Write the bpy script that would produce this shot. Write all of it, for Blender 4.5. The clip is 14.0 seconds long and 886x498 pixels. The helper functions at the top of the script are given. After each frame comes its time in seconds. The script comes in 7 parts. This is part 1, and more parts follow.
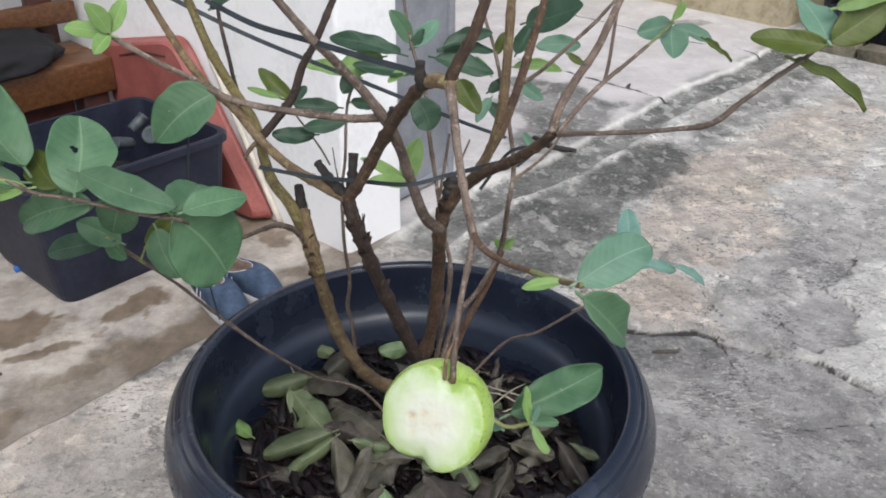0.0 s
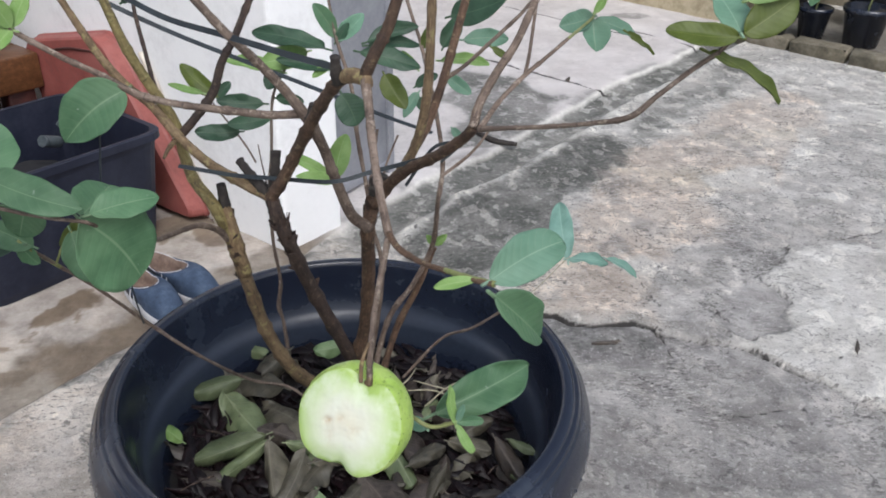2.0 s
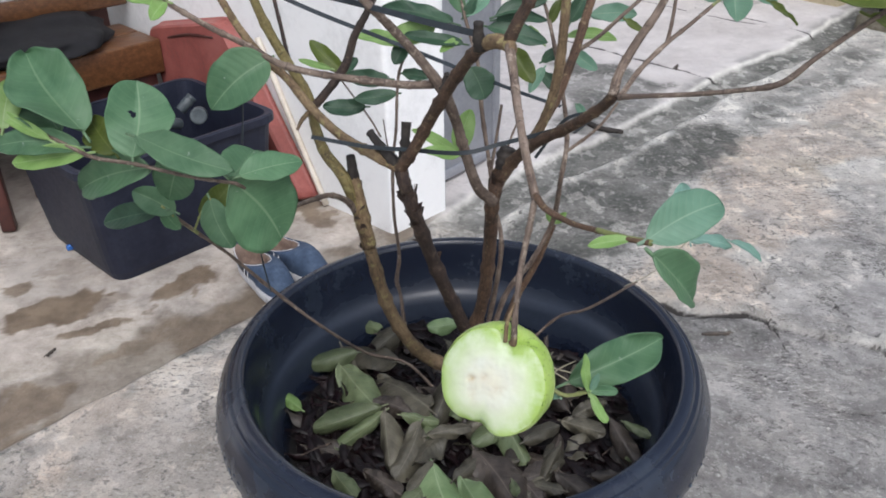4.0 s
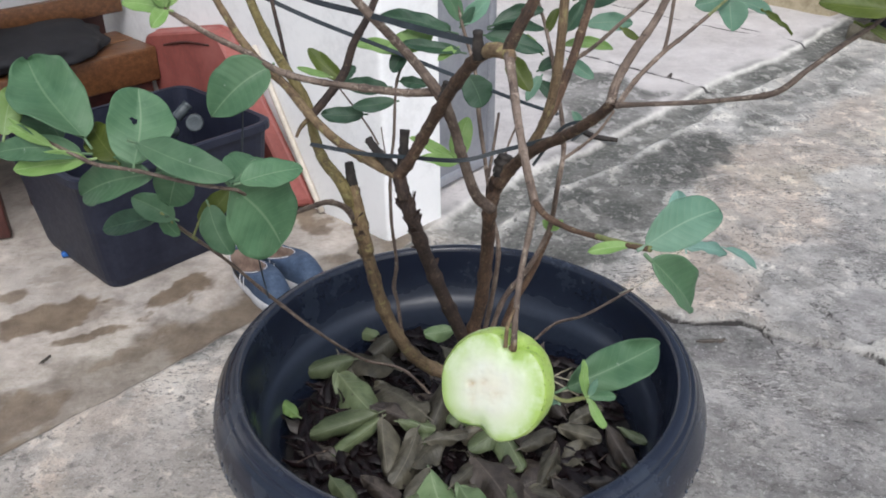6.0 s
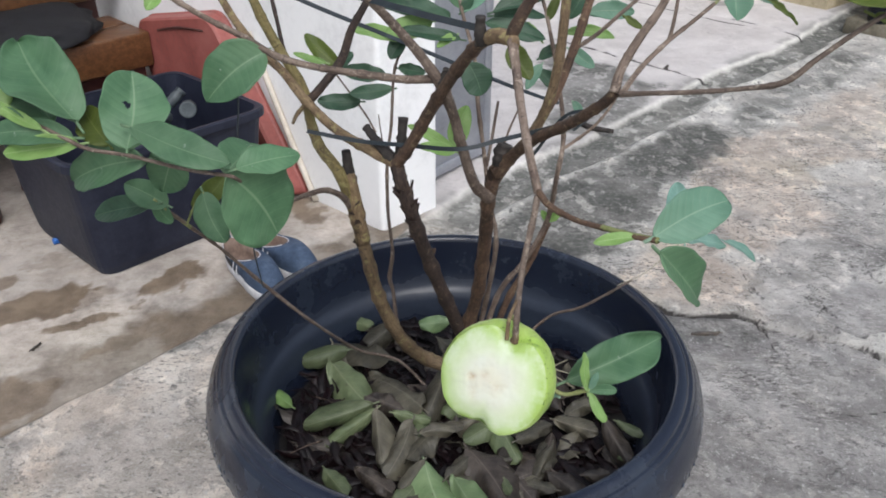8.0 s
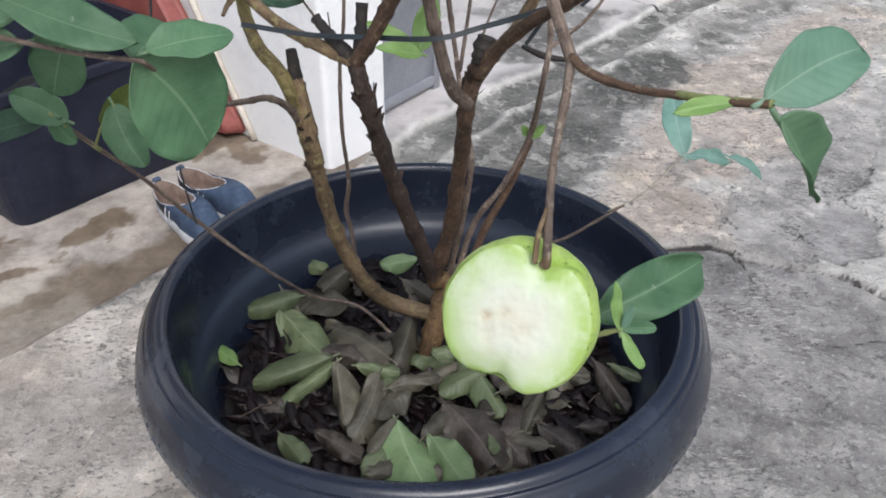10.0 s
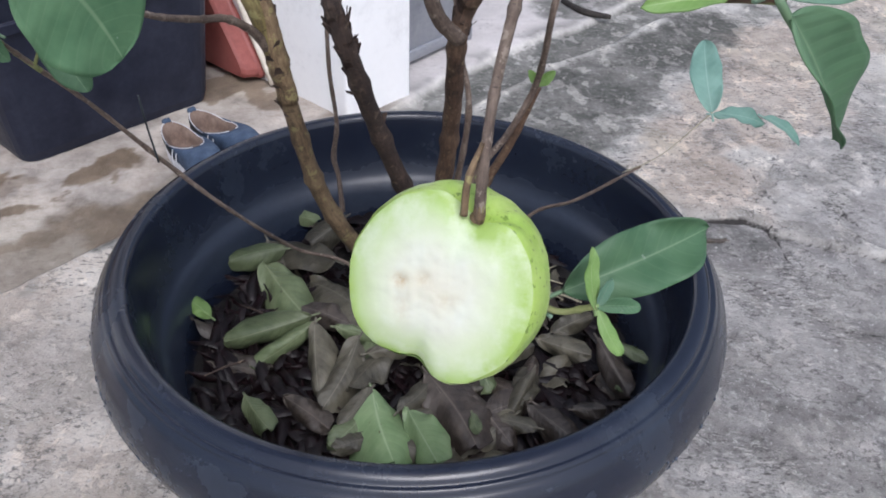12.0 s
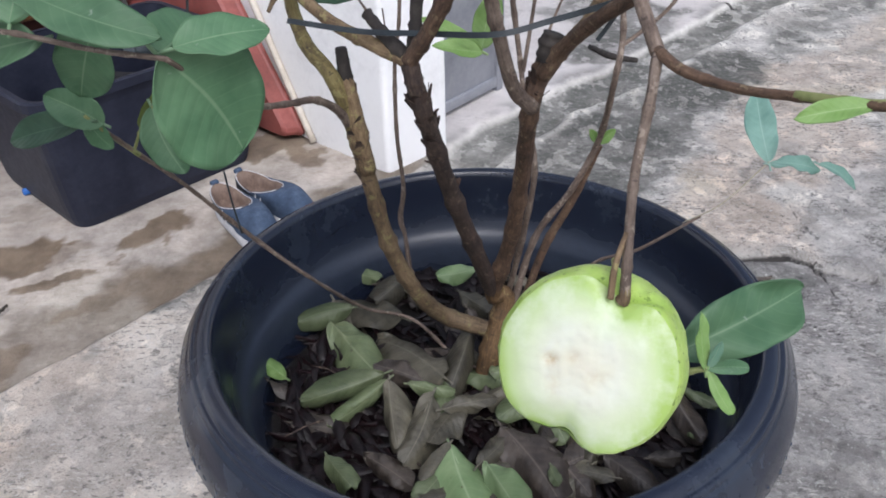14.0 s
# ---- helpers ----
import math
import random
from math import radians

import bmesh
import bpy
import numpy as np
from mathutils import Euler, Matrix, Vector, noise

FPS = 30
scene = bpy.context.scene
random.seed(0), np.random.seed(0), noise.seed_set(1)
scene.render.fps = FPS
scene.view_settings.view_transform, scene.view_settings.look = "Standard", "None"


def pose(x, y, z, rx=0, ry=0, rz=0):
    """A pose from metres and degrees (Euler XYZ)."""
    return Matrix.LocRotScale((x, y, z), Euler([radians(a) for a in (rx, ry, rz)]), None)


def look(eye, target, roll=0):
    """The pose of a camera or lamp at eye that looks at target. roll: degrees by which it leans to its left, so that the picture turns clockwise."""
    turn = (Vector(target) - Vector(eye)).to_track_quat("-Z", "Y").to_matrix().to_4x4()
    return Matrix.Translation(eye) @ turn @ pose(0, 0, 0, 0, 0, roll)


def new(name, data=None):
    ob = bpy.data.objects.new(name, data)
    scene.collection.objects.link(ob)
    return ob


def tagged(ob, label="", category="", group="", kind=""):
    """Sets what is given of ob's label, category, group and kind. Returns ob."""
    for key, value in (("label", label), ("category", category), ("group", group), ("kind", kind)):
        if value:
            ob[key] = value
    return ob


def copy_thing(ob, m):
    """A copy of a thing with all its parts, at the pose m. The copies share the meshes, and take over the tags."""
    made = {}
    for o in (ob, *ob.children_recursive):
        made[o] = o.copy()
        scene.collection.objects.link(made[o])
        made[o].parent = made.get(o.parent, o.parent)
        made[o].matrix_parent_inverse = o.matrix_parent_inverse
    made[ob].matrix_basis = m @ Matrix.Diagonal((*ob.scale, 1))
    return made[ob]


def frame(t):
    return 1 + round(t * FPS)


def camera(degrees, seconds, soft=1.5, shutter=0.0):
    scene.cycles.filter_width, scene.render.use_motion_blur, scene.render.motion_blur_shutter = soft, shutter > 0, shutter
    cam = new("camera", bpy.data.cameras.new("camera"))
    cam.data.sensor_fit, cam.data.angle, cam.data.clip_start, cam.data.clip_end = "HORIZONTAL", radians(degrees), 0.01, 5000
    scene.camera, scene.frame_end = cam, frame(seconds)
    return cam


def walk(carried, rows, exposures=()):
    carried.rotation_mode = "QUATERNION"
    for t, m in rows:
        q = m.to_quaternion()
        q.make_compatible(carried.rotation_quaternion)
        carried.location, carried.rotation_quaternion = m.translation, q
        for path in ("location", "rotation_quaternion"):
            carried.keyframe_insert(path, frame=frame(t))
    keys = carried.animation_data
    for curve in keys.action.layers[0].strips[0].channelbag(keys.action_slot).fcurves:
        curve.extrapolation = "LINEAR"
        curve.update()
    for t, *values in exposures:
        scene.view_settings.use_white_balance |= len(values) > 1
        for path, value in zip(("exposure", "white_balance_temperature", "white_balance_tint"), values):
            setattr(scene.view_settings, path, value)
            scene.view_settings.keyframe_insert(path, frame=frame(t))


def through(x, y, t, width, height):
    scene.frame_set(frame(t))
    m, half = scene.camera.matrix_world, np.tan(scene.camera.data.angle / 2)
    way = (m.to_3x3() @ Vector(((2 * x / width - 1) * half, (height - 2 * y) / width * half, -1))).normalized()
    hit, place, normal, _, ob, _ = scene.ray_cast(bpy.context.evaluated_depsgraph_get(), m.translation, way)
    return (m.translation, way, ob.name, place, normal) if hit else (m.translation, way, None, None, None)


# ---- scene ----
cam = camera(55.52, 14.0, 1.8)
PATH = [
    (0, (0.0088, -0.8656, 1.0810), (0.0240, 0.0062, 0.5913), 0.18),
    (0.5, (0.0141, -0.8767, 1.0849), (0.0452, -0.0088, 0.5892), -0.09),
    (1, (0.0067, -0.8661, 1.0834), (0.0303, 0.0033, 0.5898), 0.35),
    (1.5, (0.0230, -0.8636, 1.0761), (0.1021, -0.0017, 0.5752), -0.06),
    (2, (0.0308, -0.8551, 1.0779), (0.1062, 0.0105, 0.5829), 1.07),
    (2.5, (0.0168, -0.8477, 1.0686), (0.0133, 0.0111, 0.5565), 0.81),
    (3, (0.0060, -0.8528, 1.0654), (-0.0128, 0.0151, 0.5690), -0.16),
    (3.5, (-0.0001, -0.8611, 1.0618), (-0.0336, 0.0025, 0.5589), -1.18),
    (6, (-0.0083, -0.8707, 1.0634), (-0.0334, -0.0019, 0.5688), -0.83),
    (6.5, (-0.0073, -0.8674, 1.0641), (-0.0321, 0.0024, 0.5714), -0.99),
    (7, (-0.0077, -0.8648, 1.0617), (-0.0346, 0.0025, 0.5646), -0.68),
    (7.5, (-0.0121, -0.8626, 1.0591), (-0.0354, 0.0030, 0.5588), 0.14),
    (7.7, (-0.0130, -0.8619, 1.0598), (-0.0341, 0.0036, 0.5592), 0.16),
    (9.8, (-0.0343, -0.7707, 0.9735), (0.0069, 0.0586, 0.4162), -0.04),
    (10, (-0.0419, -0.7459, 0.9611), (0.0091, 0.0834, 0.4047), 0.60),
    (10.5, (-0.0553, -0.7184, 0.9375), (0.0405, 0.0903, 0.3571), 2.14),
    (11, (-0.0551, -0.7126, 0.9173), (0.0542, 0.0800, 0.3175), 1.82),
    (11.5, (-0.0128, -0.6996, 0.9076), (0.0571, 0.0811, 0.2866), 0.17),
    (12, (0.0093, -0.6782, 0.9087), (0.0146, 0.1261, 0.3145), 1.85),
    (12.5, (0.0017, -0.6722, 0.9083), (0.0129, 0.1263, 0.3065), 0.04),
    (13, (-0.0084, -0.6722, 0.9061), (0.0069, 0.1330, 0.3133), -0.44),
    (13.5, (-0.0285, -0.6804, 0.9135), (-0.0467, 0.1346, 0.3342), -1.36),
    (14, (-0.0371, -0.6908, 0.9371), (-0.0589, 0.1412, 0.3827), -1.46),
]
LOOKS = [(0.0, 0.14, 6230, 9), (3.0, 0.13, 6130, 10), (7.7, 0.13, 6200, 9), (10.0, 0.18, 6160, 10), (10.5, 0.19, 5980, 13), (13.0, 0.19, 5940, 13), (14.0, 0.20, 6020, 12)]
walk(cam, [(t, look(eye, target, roll)) for t, eye, target, roll in PATH], LOOKS)

# ---- light: an overcast sky and a weak, wide sun ----
world = bpy.data.worlds.new("overcast_sky")
scene.world = world
world.use_nodes = True
wn, wl = world.node_tree.nodes, world.node_tree.links
sky = wn.new("ShaderNodeTexSky")
sky.sky_type, sky.sun_disc = "NISHITA", False
sky.sun_elevation, sky.sun_rotation = radians(53), radians(167)
sky.air_density, sky.dust_density, sky.ozone_density = 1.0, 4.0, 0.6
soft_sky = wn.new("ShaderNodeHueSaturation")
soft_sky.inputs["Saturation"].default_value = 0.62
wl.new(sky.outputs[0], soft_sky.inputs["Color"])
wl.new(soft_sky.outputs[0], wn["Background"].inputs["Color"])
wn["Background"].inputs["Strength"].default_value = 0.15
sun = new("sun", bpy.data.lights.new("sun", "SUN"))
sun.data.energy, sun.data.angle, sun.data.color = 1.2, radians(35), (1.0, 0.99, 0.985)
sun.matrix_world = look((0.7, -3.1, 4.2), (0, 0, 0))

# ---- materials ----


def nodes_of(name):
    m = bpy.data.materials.new(name)
    m.use_nodes = True
    return m, m.node_tree.nodes, m.node_tree.links, m.node_tree.nodes["Principled BSDF"]


def ramp(nodes, links, source, stops):
    r = nodes.new("ShaderNodeValToRGB")
    while len(r.color_ramp.elements) < len(stops):
        r.color_ramp.elements.new(0.5)
    for e, (p, c) in zip(r.color_ramp.elements, stops):
        e.position, e.color = p, (*c, 1) if len(c) == 3 else c
    links.new(source, r.inputs[0])
    return r.outputs[0]


def noise_of(nodes, links, scale, detail=6, rough=0.6, coords="Object", stretch=None):
    tc = nodes.new("ShaderNodeTexCoord")
    n = nodes.new("ShaderNodeTexNoise")
    n.inputs["Scale"].default_value, n.inputs["Detail"].default_value, n.inputs["Roughness"].default_value = scale, detail, rough
    out = tc.outputs[coords]
    if stretch:
        mp = nodes.new("ShaderNodeMapping")
        mp.inputs["Scale"].default_value = stretch
        links.new(out, mp.inputs[0])
        out = mp.outputs[0]
    links.new(out, n.inputs["Vector"])
    return n.outputs["Fac"]


def mixed(nodes, links, fac, a, b, how="MIX"):
    m = nodes.new("ShaderNodeMix")
    m.data_type, m.blend_type = "RGBA", how
    for sock, v in ((m.inputs[0], fac), (m.inputs[6], a), (m.inputs[7], b)):
        if isinstance(v, (int, float)):
            sock.default_value = v
        elif isinstance(v, tuple):
            sock.default_value = (*v, 1)
        else:
            links.new(v, sock)
    return m.outputs[2]


def maths(nodes, links, op, a, b=0.0):
    m = nodes.new("ShaderNodeMath")
    m.operation = op
    for sock, v in zip(m.inputs, (a, b)):
        if isinstance(v, (int, float)):
            sock.default_value = v
        else:
            links.new(v, sock)
    return m.outputs[0]


def bumped(nodes, links, bsdf, height, strength, distance):
    b = nodes.new("ShaderNodeBump")
    b.inputs["Strength"].default_value, b.inputs["Distance"].default_value = strength, distance
    links.new(height, b.inputs["Height"])
    links.new(b.outputs[0], bsdf.inputs["Normal"])


def surface(name, dark, mid, light, scale=30, rough=(0.6, 0.85), bump=0.3, depth=0.002, fine=4.0, stretch=None, metal=0.0, vary=0.0, shine=0.5):
    """A mottled surface: broad stains, fine grain and relief."""
    m, n, l, b = nodes_of(name)
    broad = noise_of(n, l, scale, 5, 0.6, stretch=stretch)
    grain = noise_of(n, l, scale * fine, 6, 0.7, stretch=stretch)
    both = maths(n, l, "ADD", maths(n, l, "MULTIPLY", broad, 0.62), maths(n, l, "MULTIPLY", grain, 0.38))
    col = ramp(n, l, both, [(0.34, dark), (0.5, mid), (0.66, light)])
    if vary:
        info = n.new("ShaderNodeObjectInfo")
        hsv = n.new("ShaderNodeHueSaturation")
        l.new(col, hsv.inputs["Color"])
        l.new(maths(n, l, "ADD", maths(n, l, "MULTIPLY", info.outputs["Random"], vary), 1 - vary / 2), hsv.inputs["Value"])
        col = hsv.outputs[0]
    l.new(col, b.inputs["Base Color"])
    l.new(ramp(n, l, grain, [(0.3, (rough[0],) * 3), (0.7, (rough[1],) * 3)]), b.inputs["Roughness"])
    b.inputs["Metallic"].default_value, b.inputs["Specular IOR Level"].default_value = metal, shine
    bumped(n, l, b, both, bump, depth)
    return m


def leaf_material(name, blade, edge, vein, rough=0.42, through=0.25, spots=0.0, spot_colour=(0.12, 0.08, 0.03), vary=0.35, crinkle=0.0):
    """A leaf: pale midrib and side veins from the blade's own coordinates, blotches, a little light let through."""
    m, n, l, b = nodes_of(name)
    along, across = n.new("ShaderNodeAttribute"), n.new("ShaderNodeAttribute")
    along.attribute_name, across.attribute_name = "along", "across"
    side = maths(n, l, "ABSOLUTE", across.outputs["Fac"])
    rib = ramp(n, l, side, [(0.012, (1, 1, 1)), (0.045, (0, 0, 0))])
    slant = maths(n, l, "MULTIPLY", side, maths(n, l, "ADD", 0.13, maths(n, l, "MULTIPLY", side, 0.05)))
    wave = maths(n, l, "COSINE", maths(n, l, "MULTIPLY", maths(n, l, "SUBTRACT", along.outputs["Fac"], slant), 62.0))
    veins = ramp(n, l, wave, [(0.86, (0, 0, 0)), (0.995, (0.8, 0.8, 0.8))])
    blot = noise_of(n, l, 45, 4, 0.6)
    body = mixed(n, l, ramp(n, l, blot, [(0.35, (0, 0, 0)), (0.65, (1, 1, 1))]), blade, edge)
    body = mixed(n, l, maths(n, l, "MULTIPLY", ramp(n, l, along.outputs["Fac"], [(0.0, (1, 1, 1)), (0.45, (0, 0, 0))]), 0.22), body, vein)
    body = mixed(n, l, maths(n, l, "MULTIPLY", veins, 0.12), body, vein)
    body = mixed(n, l, maths(n, l, "MULTIPLY", rib, 0.55), body, vein)
    if spots:
        sp = noise_of(n, l, 120, 3, 0.6)
        body = mixed(n, l, ramp(n, l, sp, [(0.72 - spots, (0, 0, 0)), (0.80 - spots, (1, 1, 1))]), body, spot_colour)
    info = n.new("ShaderNodeObjectInfo")
    hsv = n.new("ShaderNodeHueSaturation")
    l.new(body, hsv.inputs["Color"])
    l.new(maths(n, l, "ADD", maths(n, l, "MULTIPLY", info.outputs["Random"], vary), 1 - vary / 2), hsv.inputs["Value"])
    l.new(hsv.outputs[0], b.inputs["Base Color"])
    b.inputs["Roughness"].default_value = rough
    bumped(n, l, b, maths(n, l, "ADD", maths(n, l, "MULTIPLY", wave, -0.22 * (1 - 0.75 * min(crinkle, 1))), maths(n, l, "ADD", blot, maths(n, l, "MULTIPLY", noise_of(n, l, 130, 5, 0.65), crinkle))), 0.24 + 0.3 * min(crinkle, 1), 0.0010 + 0.0010 * crinkle)
    if through:
        t = n.new("ShaderNodeBsdfTranslucent")
        l.new(hsv.outputs[0], t.inputs["Color"])
        mx = n.new("ShaderNodeMixShader")
        mx.inputs[0].default_value = through
        l.new(b.outputs[0], mx.inputs[1])
        l.new(t.outputs[0], mx.inputs[2])
        l.new(mx.outputs[0], n["Material Output"].inputs["Surface"])
    return m


def ground_material():
    """Old concrete: regions named by the mesh's own stain layers, with peeling skin, pits, aggregate and damp."""
    m, n, l, b = nodes_of("old_concrete")
    fields = {}
    for key in ("grey", "warm", "pink", "wet", "moss", "crack_and_shade", "pale", "smooth"):
        a = n.new("ShaderNodeAttribute")
        a.attribute_name = key
        fields[key] = a.outputs["Fac"]
    big, mid, fine, grit = noise_of(n, l, 4.0, 9, 0.66), noise_of(n, l, 15, 10, 0.68), noise_of(n, l, 75, 7, 0.70), noise_of(n, l, 330, 4, 0.75)
    skin, scab, herd = noise_of(n, l, 6.0, 12, 0.62, stretch=(1.0, 1.5, 1.0)), noise_of(n, l, 13.0, 11, 0.63, stretch=(1.3, 0.9, 1.0)), noise_of(n, l, 9.0, 4, 0.6)
    blend = maths(n, l, "ADD", maths(n, l, "MULTIPLY", mid, 0.6), maths(n, l, "MULTIPLY", big, 0.4))
    col = ramp(n, l, blend, [(0.40, (0.39, 0.374, 0.346)), (0.5, (0.54, 0.520, 0.484)), (0.58, (0.68, 0.658, 0.618))])
    warmth = ramp(n, l, blend, [(0.40, (0.47, 0.396, 0.330)), (0.50, (0.65, 0.568, 0.484)), (0.60, (0.77, 0.702, 0.615))])
    warmth = mixed(n, l, ramp(n, l, noise_of(n, l, 3.2, 3, 0.5), [(0.55, (0, 0, 0)), (0.72, (0.4, 0.4, 0.4))]), warmth, (0.46, 0.42, 0.27))
    col = mixed(n, l, maths(n, l, "MULTIPLY", fields["warm"], 0.95), col, warmth)
    col = mixed(n, l, fields["pink"], col, ramp(n, l, big, [(0.35, (0.50, 0.468, 0.455)), (0.65, (0.66, 0.628, 0.612))]))
    col = mixed(n, l, maths(n, l, "MULTIPLY", fields["pale"], 0.92), col, ramp(n, l, blend, [(0.40, (0.60, 0.584, 0.535)), (0.58, (0.80, 0.785, 0.735))]))
    col = mixed(n, l, fields["grey"], col, ramp(n, l, blend, [(0.40, (0.185, 0.177, 0.171)), (0.58, (0.365, 0.351, 0.340))]))
    rough_skin = maths(n, l, "SUBTRACT", 1.0, fields["smooth"])
    # the thin cement skin that has peeled in flakes, with dark broken rims, and paler scabs on it
    peeled = ramp(n, l, skin, [(0.485, (0, 0, 0)), (0.497, (1, 1, 1))])
    scabs = ramp(n, l, scab, [(0.555, (0, 0, 0)), (0.568, (1, 1, 1))])
    col = mixed(n, l, maths(n, l, "MULTIPLY", rough_skin, peeled), col, (0.84, 0.835, 0.83), "MULTIPLY")
    col = mixed(n, l, maths(n, l, "MULTIPLY", rough_skin, scabs), col, (1.32, 1.31, 1.29), "MULTIPLY")
    patchy = ramp(n, l, herd, [(0.42, (0, 0, 0)), (0.55, (1, 1, 1))])
    rim = maths(n, l, "MULTIPLY", ramp(n, l, skin, [(0.480, (0, 0, 0)), (0.488, (1, 1, 1)), (0.492, (1, 1, 1)), (0.499, (0, 0, 0))]), patchy)
    col = mixed(n, l, maths(n, l, "MULTIPLY", rough_skin, maths(n, l, "MULTIPLY", rim, 0.85)), col, (0.10, 0.094, 0.088))
    # weathered pits and pale grains, in herds
    pits = maths(n, l, "MULTIPLY", patchy, ramp(n, l, fine, [(0.40, (0.9, 0.9, 0.9)), (0.425, (0, 0, 0))]))
    col = mixed(n, l, maths(n, l, "MULTIPLY", rough_skin, pits), col, (0.12, 0.115, 0.11))
    grains = ramp(n, l, fine, [(0.59, (0, 0, 0)), (0.63, (0.7, 0.7, 0.7))])
    col = mixed(n, l, maths(n, l, "MULTIPLY", rough_skin, grains), col, (0.64, 0.625, 0.60))
    col = mixed(n, l, maths(n, l, "MULTIPLY", patchy, ramp(n, l, grit, [(0.34, (0.4, 0.4, 0.4)), (0.39, (0, 0, 0))])), col, (0.11, 0.105, 0.10))
    col = mixed(n, l, ramp(n, l, grit, [(0.60, (0, 0, 0)), (0.66, (0.2, 0.2, 0.2))]), col, (0.64, 0.62, 0.60))
    speck = noise_of(n, l, 160, 5, 0.72)
    coarse = maths(n, l, "SUBTRACT", 1.0, maths(n, l, "MULTIPLY", fields["smooth"], 0.7))
    col = mixed(n, l, maths(n, l, "MULTIPLY", coarse, ramp(n, l, speck, [(0.37, (0.7, 0.7, 0.7)), (0.40, (0, 0, 0))])), col, (0.14, 0.132, 0.122))
    col = mixed(n, l, maths(n, l, "MULTIPLY", coarse, ramp(n, l, speck, [(0.60, (0, 0, 0)), (0.65, (0.6, 0.6, 0.6))])), col, (0.68, 0.66, 0.63))
    fleck = maths(n, l, "MULTIPLY", ramp(n, l, noise_of(n, l, 3.6, 4, 0.6), [(0.46, (0, 0, 0)), (0.60, (1, 1, 1))]), coarse)
    chip = noise_of(n, l, 95, 3, 0.62, stretch=(0.6, 1.5, 1.0))
    col = mixed(n, l, maths(n, l, "MULTIPLY", fleck, ramp(n, l, chip, [(0.375, (0.85, 0.85, 0.85)), (0.395, (0, 0, 0))])), col, (0.085, 0.078, 0.070))
    col = mixed(n, l, maths(n, l, "MULTIPLY", fleck, ramp(n, l, chip, [(0.60, (0, 0, 0)), (0.62, (0.7, 0.7, 0.7))])), col, (0.74, 0.71, 0.66))
    mossy = maths(n, l, "MULTIPLY", fields["moss"], maths(n, l, "SUBTRACT", 1.0, maths(n, l, "MULTIPLY", maths(n, l, "ADD", scabs, grains), 0.40)))
    col = mixed(n, l, mossy, col, ramp(n, l, maths(n, l, "ADD", maths(n, l, "MULTIPLY", blend, 0.6), maths(n, l, "MULTIPLY", fine, 0.4)), [(0.42, (0.066, 0.068, 0.060)), (0.51, (0.125, 0.126, 0.114)), (0.58, (0.215, 0.212, 0.195))]))
    col = mixed(n, l, maths(n, l, "MULTIPLY", fields["wet"], 0.88), col, ramp(n, l, mid, [(0.38, (0.105, 0.072, 0.044)), (0.62, (0.185, 0.134, 0.083))]))
    col = mixed(n, l, ramp(n, l, maths(n, l, "ADD", fields["crack_and_shade"], maths(n, l, "MULTIPLY", maths(n, l, "SUBTRACT", fine, 0.5), 0.7)), [(0.42, (0, 0, 0)), (0.72, (1, 1, 1))]), col, (0.050, 0.045, 0.042))
    l.new(col, b.inputs["Base Color"])
    l.new(maths(n, l, "SUBTRACT", 0.86, maths(n, l, "MULTIPLY", fields["wet"], 0.38)), b.inputs["Roughness"])
    high = maths(n, l, "ADD", maths(n, l, "MULTIPLY", mid, 0.8), maths(n, l, "ADD", maths(n, l, "MULTIPLY", fine, 0.6), maths(n, l, "MULTIPLY", grit, 0.2)))
    high = maths(n, l, "SUBTRACT", maths(n, l, "ADD", high, maths(n, l, "MULTIPLY", scabs, 0.07)), maths(n, l, "MULTIPLY", peeled, 0.13))
    high = maths(n, l, "SUBTRACT", maths(n, l, "ADD", high, maths(n, l, "MULTIPLY", speck, 0.22)), 0.86)
    bumped(n, l, b, maths(n, l, "MULTIPLY", high, maths(n, l, "SUBTRACT", 1.0, maths(n, l, "MULTIPLY", fields["smooth"], 0.80))), 1.0, 0.015)
    return m


CONCRETE = ground_material()


